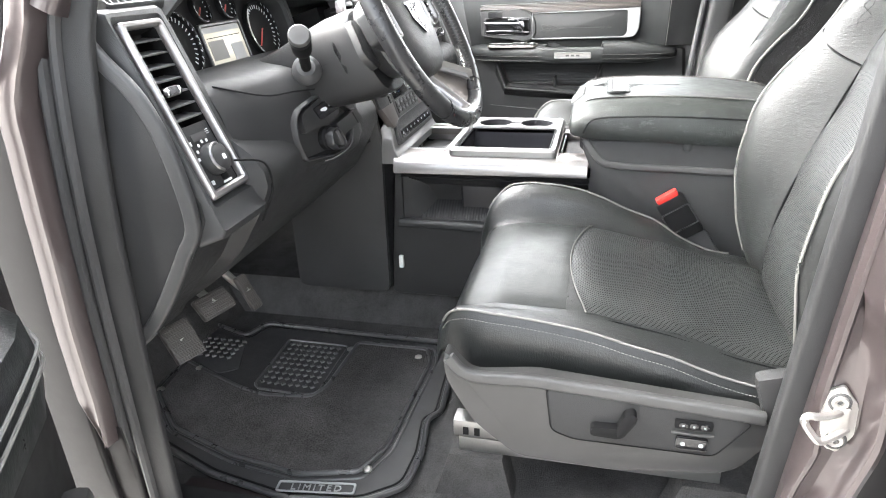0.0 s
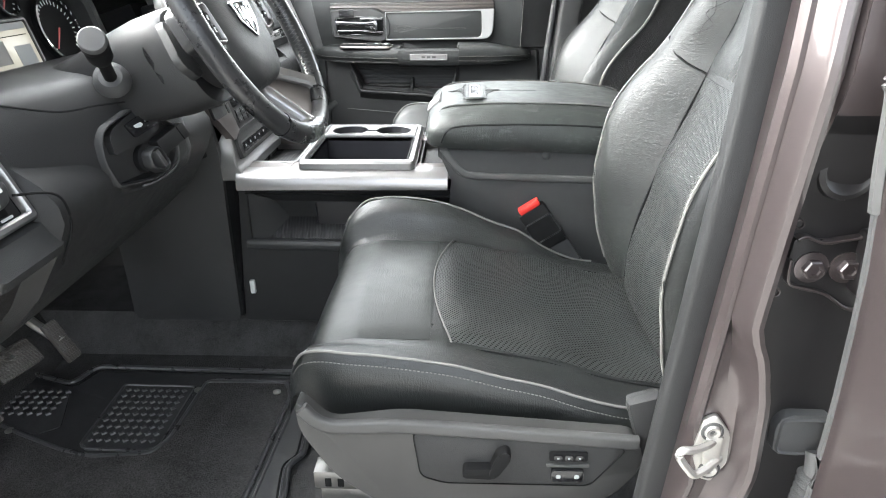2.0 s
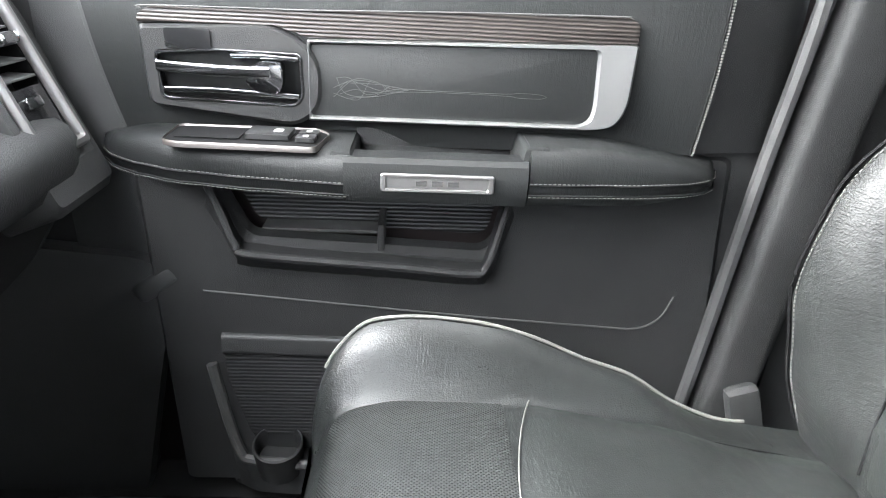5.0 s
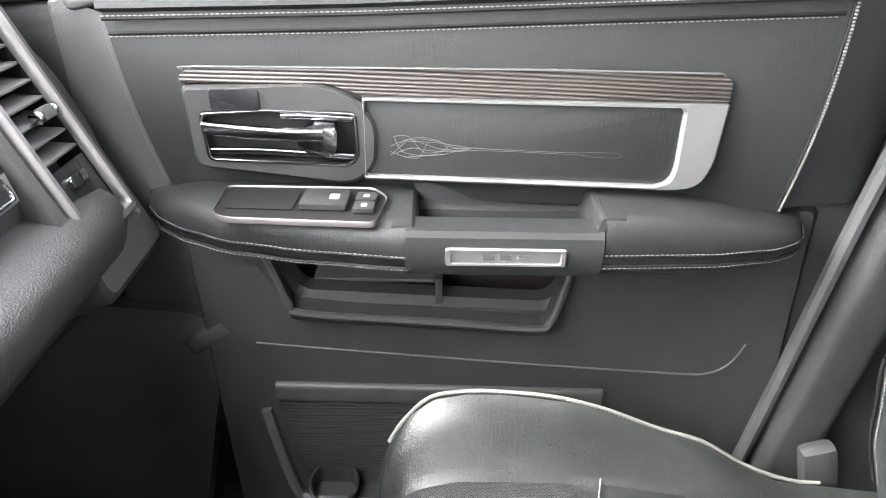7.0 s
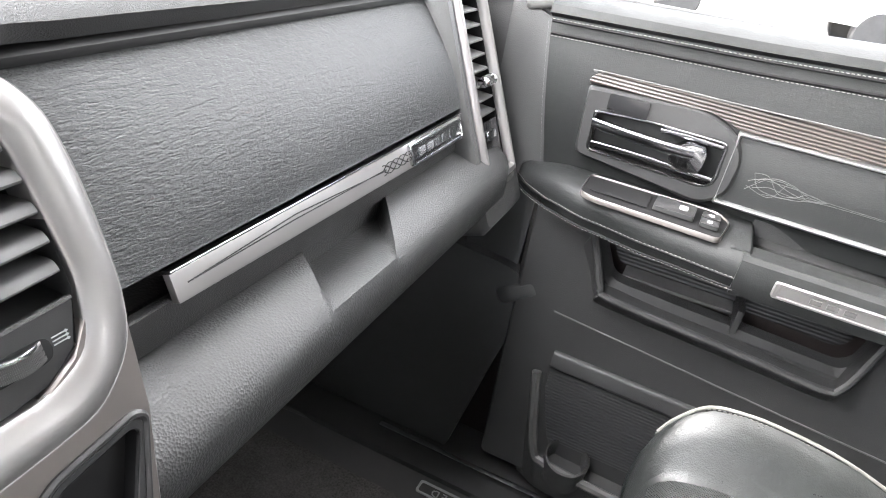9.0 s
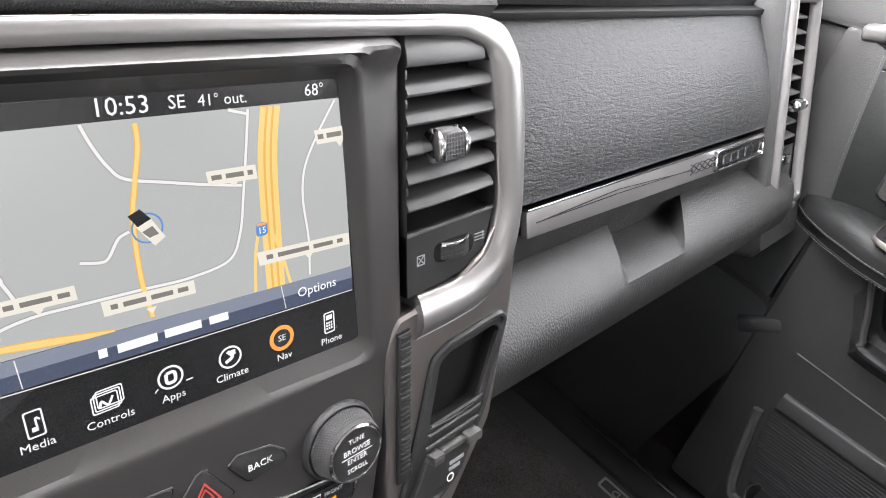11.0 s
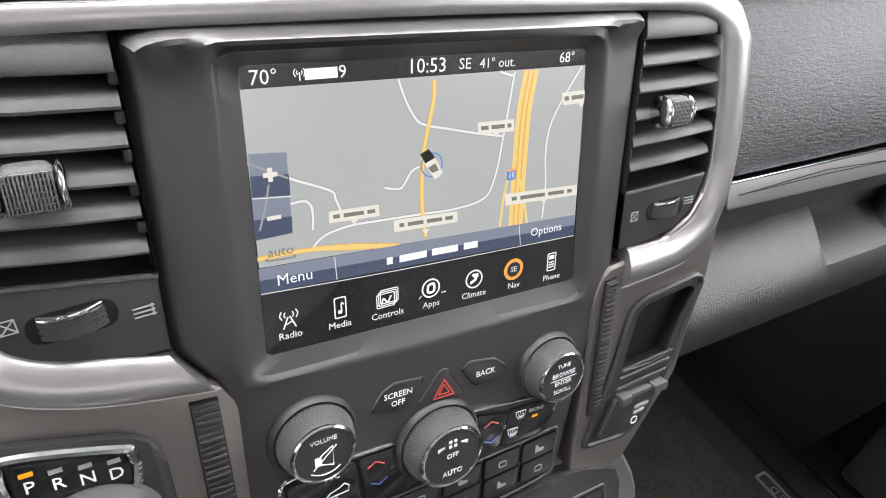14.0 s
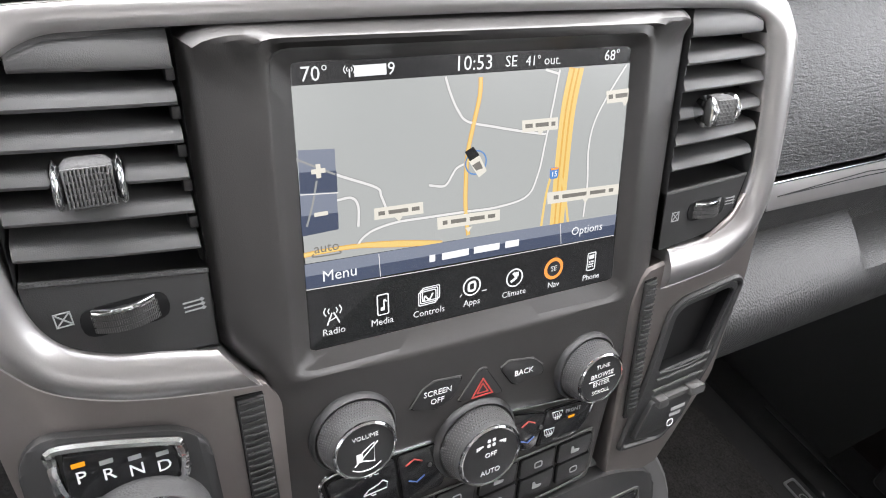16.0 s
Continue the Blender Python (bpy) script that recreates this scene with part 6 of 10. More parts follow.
for off, wide, paint in ((-3.3, 2.6, YELLOW_UI), (0.0, 1.9, YELLOW_UI), (3.3, 2.6, YELLOW_UI)):
    ui_line("motorway", [(x + off, y) for x, y in [(52.8, 53.7), (49.6, 33.5), (48.5, 4.7), (48.1, -26.4)]], wide, paint, 4, chart)
ui_line("motorway_bed", [(52.8, 53.7), (49.6, 33.5), (48.5, 4.7), (48.1, -26.4)], 9.0, AMBER_UI, 3, chart)
ui_line("slip_road", [(41.7, 0.3), (39.6, -9.1), (38, -25.1)], 1.5, YELLOW_UI, 4, chart)
ui_line("slip_road", [(49.1, -0.8), (52.3, -11.2), (55.8, -27.1)], 1.5, YELLOW_UI, 4, chart)
for quad, foot, words in (([(22.2, 31.5), (43.6, 31), (44.1, 25), (22.9, 25.7)], (33.5, 23.1), (2.2, 4, 1.2)), ([(73, 41.2), (88.6, 41.4), (88.9, 35), (74.3, 34.8)], (86.5, 32.3), (1.5, 4.2)), ([(40.4, -7.3), (88.9, -10), (89.4, -15.9), (41.1, -13.7)], (66.3, -17.3), (1.2, 6, 4, 1.2)), ([(-23.4, -9.5), (11.7, -11.4), (11.9, -17.1), (-23.1, -15.6)], (-6.1, -20.1), (1.2, 4, 4, 2)), ([(-54.9, 0.5), (-30.8, -0.4), (-30.5, -6), (-54.9, -4.9)], (-43, -7.9), (1.6, 5, 2))):
    ui_quad("road_tag", quad, TAG_UI, 5, chart)
    ui_quad("tag_foot", [(foot[0] - 2, foot[1] + 2.6), (foot[0] + 2, foot[1] + 2.6), foot], TAG_UI, 5, chart)
    (x0, y0), (x1, y1), (x2, y2), (x3, y3) = quad
    total, run = sum(words) + 0.9 * (len(words) - 1), 0.0
    for w in words:
        t0, t1 = 0.08 + 0.84 * run / total, 0.08 + 0.84 * (run + w) / total
        run += w + 0.9
        top = lambda t: (x0 + (x1 - x0) * t, y0 + (y1 - y0) * t)
        low = lambda t: (x3 + (x2 - x3) * t, y3 + (y2 - y3) * t)
        mix = lambda t, k: (top(t)[0] * (1 - k) + low(t)[0] * k, top(t)[1] * (1 - k) + low(t)[1] * k)
        ui_quad("tag_bar", [mix(t0, 0.32), mix(t1, 0.32), mix(t1, 0.66), mix(t0, 0.66)], TAG_INK, 6, chart)
ui_rect("route_shield", 41, -0.3, 46.4, 5.7, SHIELD_UI, 6, chart, 1.5)
ui_rect("shield_head", 41.4, 4.4, 46, 5.5, ORANGE_UI, 7, chart, 0.4)
ui_text("15", 43.7, 2.1, 4.0, None, chart, level=8)
ui_line("position_ring", [(-2.8 + 5.6 * math.cos(2 * math.pi * i / 24), 14.4 + 5.6 * math.sin(2 * math.pi * i / 24)) for i in range(25)], 0.7, SHIELD_UI, 5, chart)
ui_quad("position_car", [(-6.9, 15.7), (-1.1, 17.7), (3.3, 9.6), (-1.1, 6.9)], TAG_UI, 6, chart)
ui_quad("position_glass", [(-5, 13.3), (-1, 14.9), (1, 11.3), (-2.7, 10.5)], TAG_INK, 7, chart)
ui_quad("position_head", [(-9.1, 20.3), (-4.6, 22.2), (-1.1, 17.7), (-6.3, 15.6)], BLACK_UI, 7, chart)
zoom = ui_quad("zoom_buttons", [(-86.7, 30.7), (-71.2, 29.5), (-71.8, -6), (-88, -6.3)], BLUE_UI, 5, chart)
ui_quad("zoom_shade", [(-87, 21.5), (-71.1, 20.2), (-71.2, 11), (-87.3, 12.6)], BLUE_DARK, 6, zoom)
ui_quad("zoom_shade", [(-87.9, 2.7), (-71.5, 1.6), (-71.8, -6), (-88, -6.3)], BLUE_DARK, 6, zoom)
ui_line("zoom_line", [(-87.4, 12.1), (-70.9, 10.5)], 0.5, ROAD_UI, 7, zoom)
for pts in ([(-87.5, 27.1), (-81.6, 23.9), (-71.7, 18.6)], [(-79.9, 17.1), (-82.4, 7.3), (-85.7, -2.3)]):
    ui_line("road_below", pts, 0.9, ROAD_EDGE, 7, zoom)
for x0, y0, x1, y1 in ((-81.9, 20.1, -75.9, 22.1), (-79.9, 18.1, -77.9, 24.1), (-82.1, 1.5, -76.1, 3.3)):
    ui_rect("zoom_sign", x0, y0, x1, y1, TAG_UI, 8, zoom)
bar = ui_quad("street_bar", [(-88.1, -19.5), (89.8, -27.7), (89.5, -40), (-88.3, -31.3)], BLUE_UI, 5, chart)
ui_quad("bar_shade", [(-88.3, -25.2), (89.9, -33.8), (89.5, -40), (-88.3, -31.3)], BLUE_DARK, 6, bar)
ui_line("bar_line", [(-88.4, -31.6), (-19.3, -35.8), (89.6, -40.3)], 0.45, ROAD_UI, 7, bar)
for pts in ([(-53.6, -21.5), (-53.2, -33.1)], [(50.4, -26.1), (51.9, -37.9)]):
    ui_line("bar_divider", pts, 0.4, ROAD_UI, 7, bar)
ui_text("Menu", -72.6, -27.2, 7.4, None, bar, level=8)
ui_text("Options", 69.3, -32.7, 6.6, None, bar, level=8)
for x0, y0, x1, y1 in ((-27.7, -29.7, -24.6, -29.8), (-20.9, -30, -5.9, -30.4), (-2.9, -30.4, 12.2, -31.1), (15.7, -31.2, 24.1, -31.6)):
    ui_quad("street_letters", [(x0, y0 - 1.7), (x1, y1 - 1.7), (x1, y1 + 1.9), (x0, y0 + 1.9)], TEXT_UI, 8, bar)
ui_text("auto", -77.7, -13.4, 6.4, TAG_INK, chart, level=6)
ui_line("scale_bracket", [(-83.7, -15.4), (-83.6, -16.7), (-72.2, -17.3), (-72.1, -16.2)], 0.6, TAG_INK, 6, chart)
ui_text("70°", -77.6, 59.7, 8.2)
ui_text("9", -44.8, 59.7, 7.4)
ui_rect("station_bar", -60.9, 57.6, -46.9, 62, TEXT_UI, 4)
for r in (1.0, 2.0):
    for s in (-1, 1):
        ui_line("aerial_mark", [(-63 + s * r * 0.8, 60.7 + r * 0.8), (-63 + s * r * 1.2, 60.7), (-63 + s * r * 0.8, 60.7 - r * 0.8)], 0.45, TEXT_UI, 4)
ui_rect("aerial_mark", -63.3, 57.6, -62.7, 60.8, TEXT_UI, 4)
ui_text("10:53", -5, 59.4, 9.0)
ui_text("SE", 14.6, 59, 7.0)
ui_text("41° out.", 32.7, 58.4, 6.2)
ui_text("68°", 74.4, 58.3, 7.2)
for name, x, yi, xn, yn in (("Radio", -77.1, -46.8, -77.1, -55.5), ("Media", -52.4, -48, -53, -57.1), ("Controls", -27.8, -49.3, -27.9, -58.5), ("Apps", -3.4, -50.2, -3.2, -59.4), ("Climate", 22.8, -51.5, 22.9, -60.6), ("Nav", 48.6, -52, 49.1, -61.8), ("Phone", 75, -53.4, 75.8, -63.2)):
    ui_text(name, xn, yn, 4.9, lean=-1.8)
    if name == "Radio":
        for s in (-1, 1):
            ui_line("icon_line", [(x + s * 0.4, yi + 1), (x + s * 3.0, yi - 5)], 0.7, TEXT_UI, 5)
            ui_line("icon_line", [(x + s * 3.2, yi + 4.2), (x + s * 4.2, yi + 2), (x + s * 3.2, yi - 0.2)], 0.6, TEXT_UI, 5)
            ui_line("icon_line", [(x + s * 1.6, yi + 3.4), (x + s * 2.2, yi + 2), (x + s * 1.6, yi + 0.6)], 0.6, TEXT_UI, 5)
        ui_line("icon_line", [(x - 2, yi - 3), (x + 1.6, yi - 1.6)], 0.6, TEXT_UI, 5)
    elif name in ("Media", "Phone"):
        part("icon_frame", ring_slab(rect(x / 1000, yi / 1000, 0.0062, 0.0112, 0.001), rect(x / 1000, yi / 1000, 0.0050, 0.0100, 0.0008), SM, 0.0001, 0.0, -0.0040), TEXT_UI, screen_ob)
        if name == "Phone":
            for i in range(3):
                for j in range(3):
                    ui_rect("icon_key", x - 1.8 + i * 1.3, yi - 3.6 + j * 1.5, x - 0.9 + i * 1.3, yi - 2.7 + j * 1.5, TEXT_UI, 5)
            ui_rect("icon_key", x - 1.8, yi + 1.6, x + 1.8, yi + 4, TEXT_UI, 5)
        else:
            ui_line("icon_line", [(x + 0.6, yi - 2.4), (x + 0.6, yi + 2.2), (x + 2, yi + 1.2)], 0.7, TEXT_UI, 5)
            ui_rect("icon_dot", x - 1.2, yi - 3.2, x + 0.8, yi - 1.4, TEXT_UI, 5)
    elif name == "Controls":
        for k in (0, 1, 2):
            part("icon_frame", ring_slab(rect((x - 1 + k) / 1000, (yi - 1 + k) / 1000, 0.010, 0.0078, 0.001), rect((x - 1 + k) / 1000, (yi - 1 + k) / 1000, 0.009, 0.0068, 0.0008), SM, 0.0001, 0.0, -0.0040), TEXT_UI, screen_ob)
        ui_line("icon_line", [(x - 3, yi - 2.5), (x - 2.2, yi), (x, yi - 2.2), (x + 2, yi + 1)], 0.9, TEXT_UI, 5)
    else:
        disc = [(x + 4.9 * math.cos(2 * math.pi * i / 28), yi + 4.9 * math.sin(2 * math.pi * i / 28)) for i in range(29)]
        if name == "Nav":
            ui("icon_halo", mm([(x + 6.4 * math.cos(2 * math.pi * i / 28), yi + 6.4 * math.sin(2 * math.pi * i / 28)) for i in range(28)]), ORANGE_UI, 4)
            ui("icon_disc", mm([(x + 4.4 * math.cos(2 * math.pi * i / 28), yi + 4.4 * math.sin(2 * math.pi * i / 28)) for i in range(28)]), DARK_UI, 5)
            ui_text("SE", x, yi, 4.4, None, None, level=6)
        else:
            ui_line("icon_ring", disc, 0.9, TEXT_UI, 5)
            if name == "Apps":
                ui_line("icon_line", [(x - 1.6, yi + 2), (x - 1.6, yi - 2), (x + 1.6, yi - 2), (x + 1.6, yi + 2), (x - 1.6, yi + 2)], 1.4, TEXT_UI, 5)
                ui_line("icon_line", [(x - 7, yi - 4.6), (x - 5.6, yi - 3.2)], 0.6, TEXT_UI, 5)
                ui_rect("icon_dot", x + 6, yi - 4.4, x + 9, yi - 3.8, TEXT_UI, 5)
            else:
                ui_line("icon_line", [(x - 1, yi + 3), (x + 1, yi), (x - 2.4, yi - 2)], 1.6, TEXT_UI, 5)
                ui_rect("icon_dot", x, yi + 0.6, x + 2.6, yi + 3.0, TEXT_UI, 5)

# knobs


def knob(u, v, r, cap, high, label, lines):
    """A tapered, finely knurled knob with a thin chrome ring round a satin cap."""
    m = at(u, v, FACE)
    ob = part("knob", lathe([(r, 0.0), (r * 0.995, high * 0.35), (cap * 1.10, high * 0.90), (cap * 1.05, high), (0, high)], m, 48), RUBBER, stack, label)
    part("knob_collar", lathe([(r * 1.17, 0.0), (r * 1.16, 0.0022), (r * 1.08, 0.0042), (r * 1.01, 0.003)], m, 48), SATIN_BLACK, ob)
    part("knob_ring", lathe([(cap * 1.08, high * 0.93), (cap * 1.07, high * 1.00), (cap * 1.01, high * 1.035), (cap * 0.96, high * 1.02), (cap * 0.95, high * 0.95)], m, 48), CHROME, ob)
    part("knob_cap", lathe([(cap * 0.96, high * 0.95), (cap * 0.96, high * 1.0), (cap * 0.5, high * 1.012), (0, high * 1.015)], m, 40), SATIN_BLACK, ob)
    verts, faces = [], []
    for i in range(84):
        for j in range(8):
            h = high * (0.10 + 0.10 * j)
            rr = r + (cap * 1.10 - r) * max(0.0, (h / high - 0.35) / 0.55)
            a, da, dh = 2 * math.pi * (i + 0.5 * (j % 2)) / 84, 0.024, high * 0.036
            k = len(verts)
            for x, y in ((a - da, h), (a, h - dh), (a + da, h), (a, h + dh)):
                verts.append(m @ Vector((rr * 0.999 * math.cos(x), rr * 0.999 * math.sin(x), y)))
            verts.append(m @ Vector((rr * 1.03 * math.cos(a), rr * 1.03 * math.sin(a), h)))
            faces += [(k, k + 1, k + 4), (k + 1, k + 2, k + 4), (k + 2, k + 3, k + 4), (k + 3, k, k + 4)]
    me = bpy.data.meshes.new("knurling")
    me.from_pydata(verts, [], faces)
    bm = bmesh.new()
    bm.from_mesh(me)
    bpy.data.meshes.remove(me)
    tagged(part("knurling", bm, GREY_PLASTIC, ob), kind="stuff")
    for words, dv, size in lines:
        lettering(words, size, at(u, v + dv, FACE + high * 1.02), WHITE, ob, "letters", 0.0001)
    return ob


VU, VV = -0.0730, -0.1103
vol = knob(VU, VV, 0.0192, 0.0150, 0.0165, "ribbed volume knob with a chrome ring", (("VOLUME", 0.0082, 0.0034),))
part("print", slab(rect(VU - 0.0035, VV - 0.003, 0.003, 0.005), SM, 0.0002, 0, FACE + 0.0169), WHITE, vol)
part("print", tube([sp(VU + x, VV + y, FACE + 0.0171) for x, y in ((-0.002, -0.005), (0.004, -0.007), (0.004, 0.004), (-0.002, 0.0), (-0.002, -0.005))], 0.0003, 4), WHITE, vol)
part("print", tube([sp(VU + x, VV + y, FACE + 0.0171) for x, y in ((-0.006, -0.007), (0.006, 0.004))], 0.0003, 4), WHITE, vol)
part("print", tube([sp(VU + 0.0112 * math.cos(a), VV + 0.0112 * math.sin(a), FACE + 0.0171) for a in steps(radians(-130), radians(-50), 10)], 0.0003, 4), WHITE, vol)
OU, OV = -0.0030, -0.1423
off = knob(OU, OV, 0.0225, 0.0180, 0.0175, "ribbed fan knob with a chrome ring", (("OFF", 0.0015, 0.0043), ("AUTO", -0.0100, 0.0045)))
for i in range(4):
    a = math.pi / 4 + i * math.pi / 2
    part("print", slab(rect(OU + 0.0022 * math.cos(a), OV + 0.0095 + 0.0022 * math.sin(a), 0.0020, 0.0020, 0.0007), SM, 0.0002, 0, FACE + 0.0179), WHITE, off)
for s2 in (-1, 1):
    for k in range(4):
        part("print", slab(rect(OU + s2 * (0.0055 + k * 0.0011), OV + 0.0088 - k * 0.0003, 0.0009, 0.0008 + 0.0005 * k), SM, 0.0002, 0, FACE + 0.0179), WHITE, off)
TU, TV = 0.0725, -0.1185
tune = knob(TU, TV, 0.0190, 0.0152, 0.0160, "ribbed tuning knob with a chrome ring", (("TUNE", 0.0085, 0.0038), ("BROWSE", 0.0028, 0.0042), ("ENTER", -0.0028, 0.0042), ("SCROLL", -0.0085, 0.0036)))
part("print", slab(rect(TU, TV, 0.019, 0.0004), SM, 0.0002, 0, FACE + 0.0164), WHITE, tune)

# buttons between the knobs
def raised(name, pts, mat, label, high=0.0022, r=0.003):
    """A flush button with a dark gap; the upper-edge highlight is a separate pale line."""
    line = rounded(pts, r, 4)
    mid = Vector((sum(p[0] for p in pts) / len(pts), sum(p[1] for p in pts) / len(pts)))
    gap = [tuple(mid + (Vector(p) - mid) * 1.07) for p in line]
    b = part(name, slab(line, SM, high, 0.0008, FACE - 0.0008), mat, stack, label)
    part("button_gap", ring_slab(gap, line, SM, 0.0016, 0.0003, FACE - 0.0008), BLACK, b)
    return b


def ink(pts, mat, parent, lift, r=0.0003):
    return part("print", tube([sp(u / 1000, v / 1000, lift) for u, v in pts], r, 4), mat, parent)


TOPB = FACE + 0.0016
lean_text = Matrix.Rotation(radians(-2.5), 4, "Z")
b1 = raised("button", mm([(-42.6, -108.6), (-27, -113.8), (-17, -109.5), (-11.6, -98.1), (-28.4, -96), (-35, -99)]), SATIN_BLACK, "screen button")
lettering("SCREEN", 0.0047, at(-0.0265, -0.1028, TOPB) @ lean_text, WHITE, b1, "letters", 0.0001)
lettering("OFF", 0.0047, at(-0.0268, -0.1080, TOPB) @ lean_text, WHITE, b1, "letters", 0.0001)
b2 = raised("button", mm([(-14.5, -113.5), (0, -116.5), (14.5, -117), (3.0, -98.2), (-1.5, -97.6)]), SATIN_BLACK, "hazard warning button")
for k, wide in ((1.0, 0.80), (0.56, 0.72)):
    tri = [(0.7 + x * k, -109.8 + y * k) for x, y in ((-7.2, -4.4), (7.2, -5.0), (0.2, 7.4))]
    part("warning_triangle", ring_slab(rounded(mm(tri), 0.0008, 2), rounded([(0.0007 + (u - 0.0007) * wide, -0.1103 + (v + 0.1103) * wide) for u, v in mm(tri)], 0.0006, 2), SM, 0.0003, 0.0, TOPB), RED_PRINT, b2, "red warning triangle")
b3 = raised("button", mm([(12.4, -101.2), (21.7, -115.0), (41.9, -113.5), (40.5, -107.5), (34.4, -101.3), (17.1, -98.0)]), SATIN_BLACK, "back button")
lettering("BACK", 0.0050, at(0.0278, -0.1078, TOPB) @ lean_text, WHITE, b3, "letters", 0.0001)
# pale grey lines drawn as highlights on the buttons' upper edges
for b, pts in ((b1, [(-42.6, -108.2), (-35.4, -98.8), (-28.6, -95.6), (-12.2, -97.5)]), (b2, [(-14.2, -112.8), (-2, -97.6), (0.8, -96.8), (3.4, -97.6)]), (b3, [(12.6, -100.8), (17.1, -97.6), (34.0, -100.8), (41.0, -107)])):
    part("edge_highlight", tube([sp(u / 1000, v / 1000, FACE + 0.0011) for u, v in pts], 0.0005, 5), GREY_PLASTIC, b)
part("chrome_line", tube(spline([sp(u / 1000, v / 1000, FACE + 0.0008) for u, v in ((-89, -149), (-92.3, -141), (-91, -134.8), (-84.4, -132.3), (-68, -132.2), (-50.3, -132.9), (-31, -133.8))], 5), 0.0010, 6), CHROME, stack, "thin chrome line")
part("chrome_line", tube(spline([sp(u / 1000, v / 1000, FACE + 0.0008) for u, v in ((20, -132), (51.4, -136.8), (73.3, -140.3), (80.5, -142.8), (82.9, -147.2), (81, -155))], 5), 0.0010, 6), CHROME, stack, "thin chrome line")
ac = raised("button", mm([(-89, -136.5), (-52, -135), (-49.5, -166), (-84, -166)]), PIANO, "gloss black cooling button")
lettering("A/C", 0.0048, at(-0.0649, -0.1401, TOPB) @ lean_text, WHITE, ac, "letters", 0.0001)
ink([(-70, -153), (-67, -150), (-62, -148.6), (-59, -146.8), (-56.5, -149), (-57, -152.4), (-70, -153)], WHITE, ac, TOPB, 0.0004)
ink([(-66, -153.5), (-65, -154.5), (-63, -154.2)], WHITE, ac, TOPB, 0.0004)
for pts, (ru, rv), (bu, bv) in (([(-50.5, -135), (-25, -136), (-20, -152), (-24, -166), (-47.5, -166)], (-40.9, -142), (-39.4, -155.4)), ([(23, -136.5), (46, -143), (39.5, -166), (27.5, -164), (23, -150)], (33.5, -145.6), (33.5, -158.5))):
    tb = raised("button", mm(pts), PIANO, "gloss temperature button")
    for (cu_, cv_), flip, mat in (((ru, rv), 1, RED_PRINT), ((bu, bv), -1, BLUE_PRINT)):
        ink([(cu_ - 4.8, cv_ - flip * 1.3), (cu_, cv_ + flip * 1.3), (cu_ + 4.8, cv_ - flip * 1.6)], mat, tb, TOPB, 0.0005)
    part("lock_pin", lathe([(0.0015, 0), (0.0013, 0.001), (0, 0.0011)], at((ru + 9.5) / 1000, (rv - 6.5) / 1000, FACE + 0.001), 12), GREY_PLASTIC, tb)
df = raised("button", mm([(47, -142), (81, -145), (80, -158), (70, -168), (40.5, -166)]), PIANO, "gloss demister buttons")
for cu_, cv_ in ((54.8, -147.0), (49.4, -158.0)):
    ink([(cu_ - 3.8, cv_ + 2.4), (cu_ + 3.8, cv_ + 1.8), (cu_ + 3.0, cv_ - 2.0), (cu_ - 3.0, cv_ - 1.6), (cu_ - 3.8, cv_ + 2.4)], WHITE, df, TOPB, 0.0003)
    for k in (-1.6, 0, 1.6):
        ink([(cu_ + k, cv_ - 3.6), (cu_ + k + 0.5, cv_ - 1.2), (cu_ + k - 0.4, cv_ + 1.0)], WHITE, df, TOPB, 0.0003)
lettering("FRONT", 0.0036, at(0.0668, -0.1478, TOPB) @ Matrix.Rotation(radians(-4), 4, "Z"), GREY_PRINT, df, "letters", 0.0001)
part("indicator_lamp", slab(rect(0.0657, -0.1522, 0.0045, 0.0015), SM, 0.0004, 0, TOPB), ORANGE_GLOW, df)
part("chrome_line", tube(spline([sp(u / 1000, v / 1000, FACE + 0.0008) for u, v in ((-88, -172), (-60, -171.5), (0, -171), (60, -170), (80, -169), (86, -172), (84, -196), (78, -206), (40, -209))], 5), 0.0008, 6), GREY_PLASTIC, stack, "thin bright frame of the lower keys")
for row, (v, h) in enumerate(((-0.1805, 0.0135), (-0.1965, 0.0135))):
    for i in range(6):
        u, w = -0.0715 + 0.0287 * i, 0.0262
        key = raised("button", [(u - w / 2, v - h / 2), (u + w / 2 - 0.002, v - h / 2 + 0.0006), (u + w / 2, v + h / 2 + 0.0006), (u - w / 2 + 0.001, v + h / 2)], SATIN_BLACK, "satin black key with a small printed mark", 0.0020, 0.0015)
        if i % 2 == row:
            part("print", ring_slab(rect(u, v, 0.0062, 0.0048, 0.0018), rect(u, v, 0.0046, 0.0032, 0.0012), SM, 0.0003, 0, TOPB - 0.0002), GREY_PRINT, key)
        else:
            part("print", slab(rounded([(u - 0.0035, v - 0.0022), (u + 0.0026, v - 0.0022), (u + 0.0036, v - 0.0004), (u - 0.0008, v + 0.0004), (u - 0.0016, v + 0.0030), (u - 0.0034, v + 0.0030)], 0.0005, 2), SM, 0.0003, 0, TOPB - 0.0002), GREY_PRINT, key)

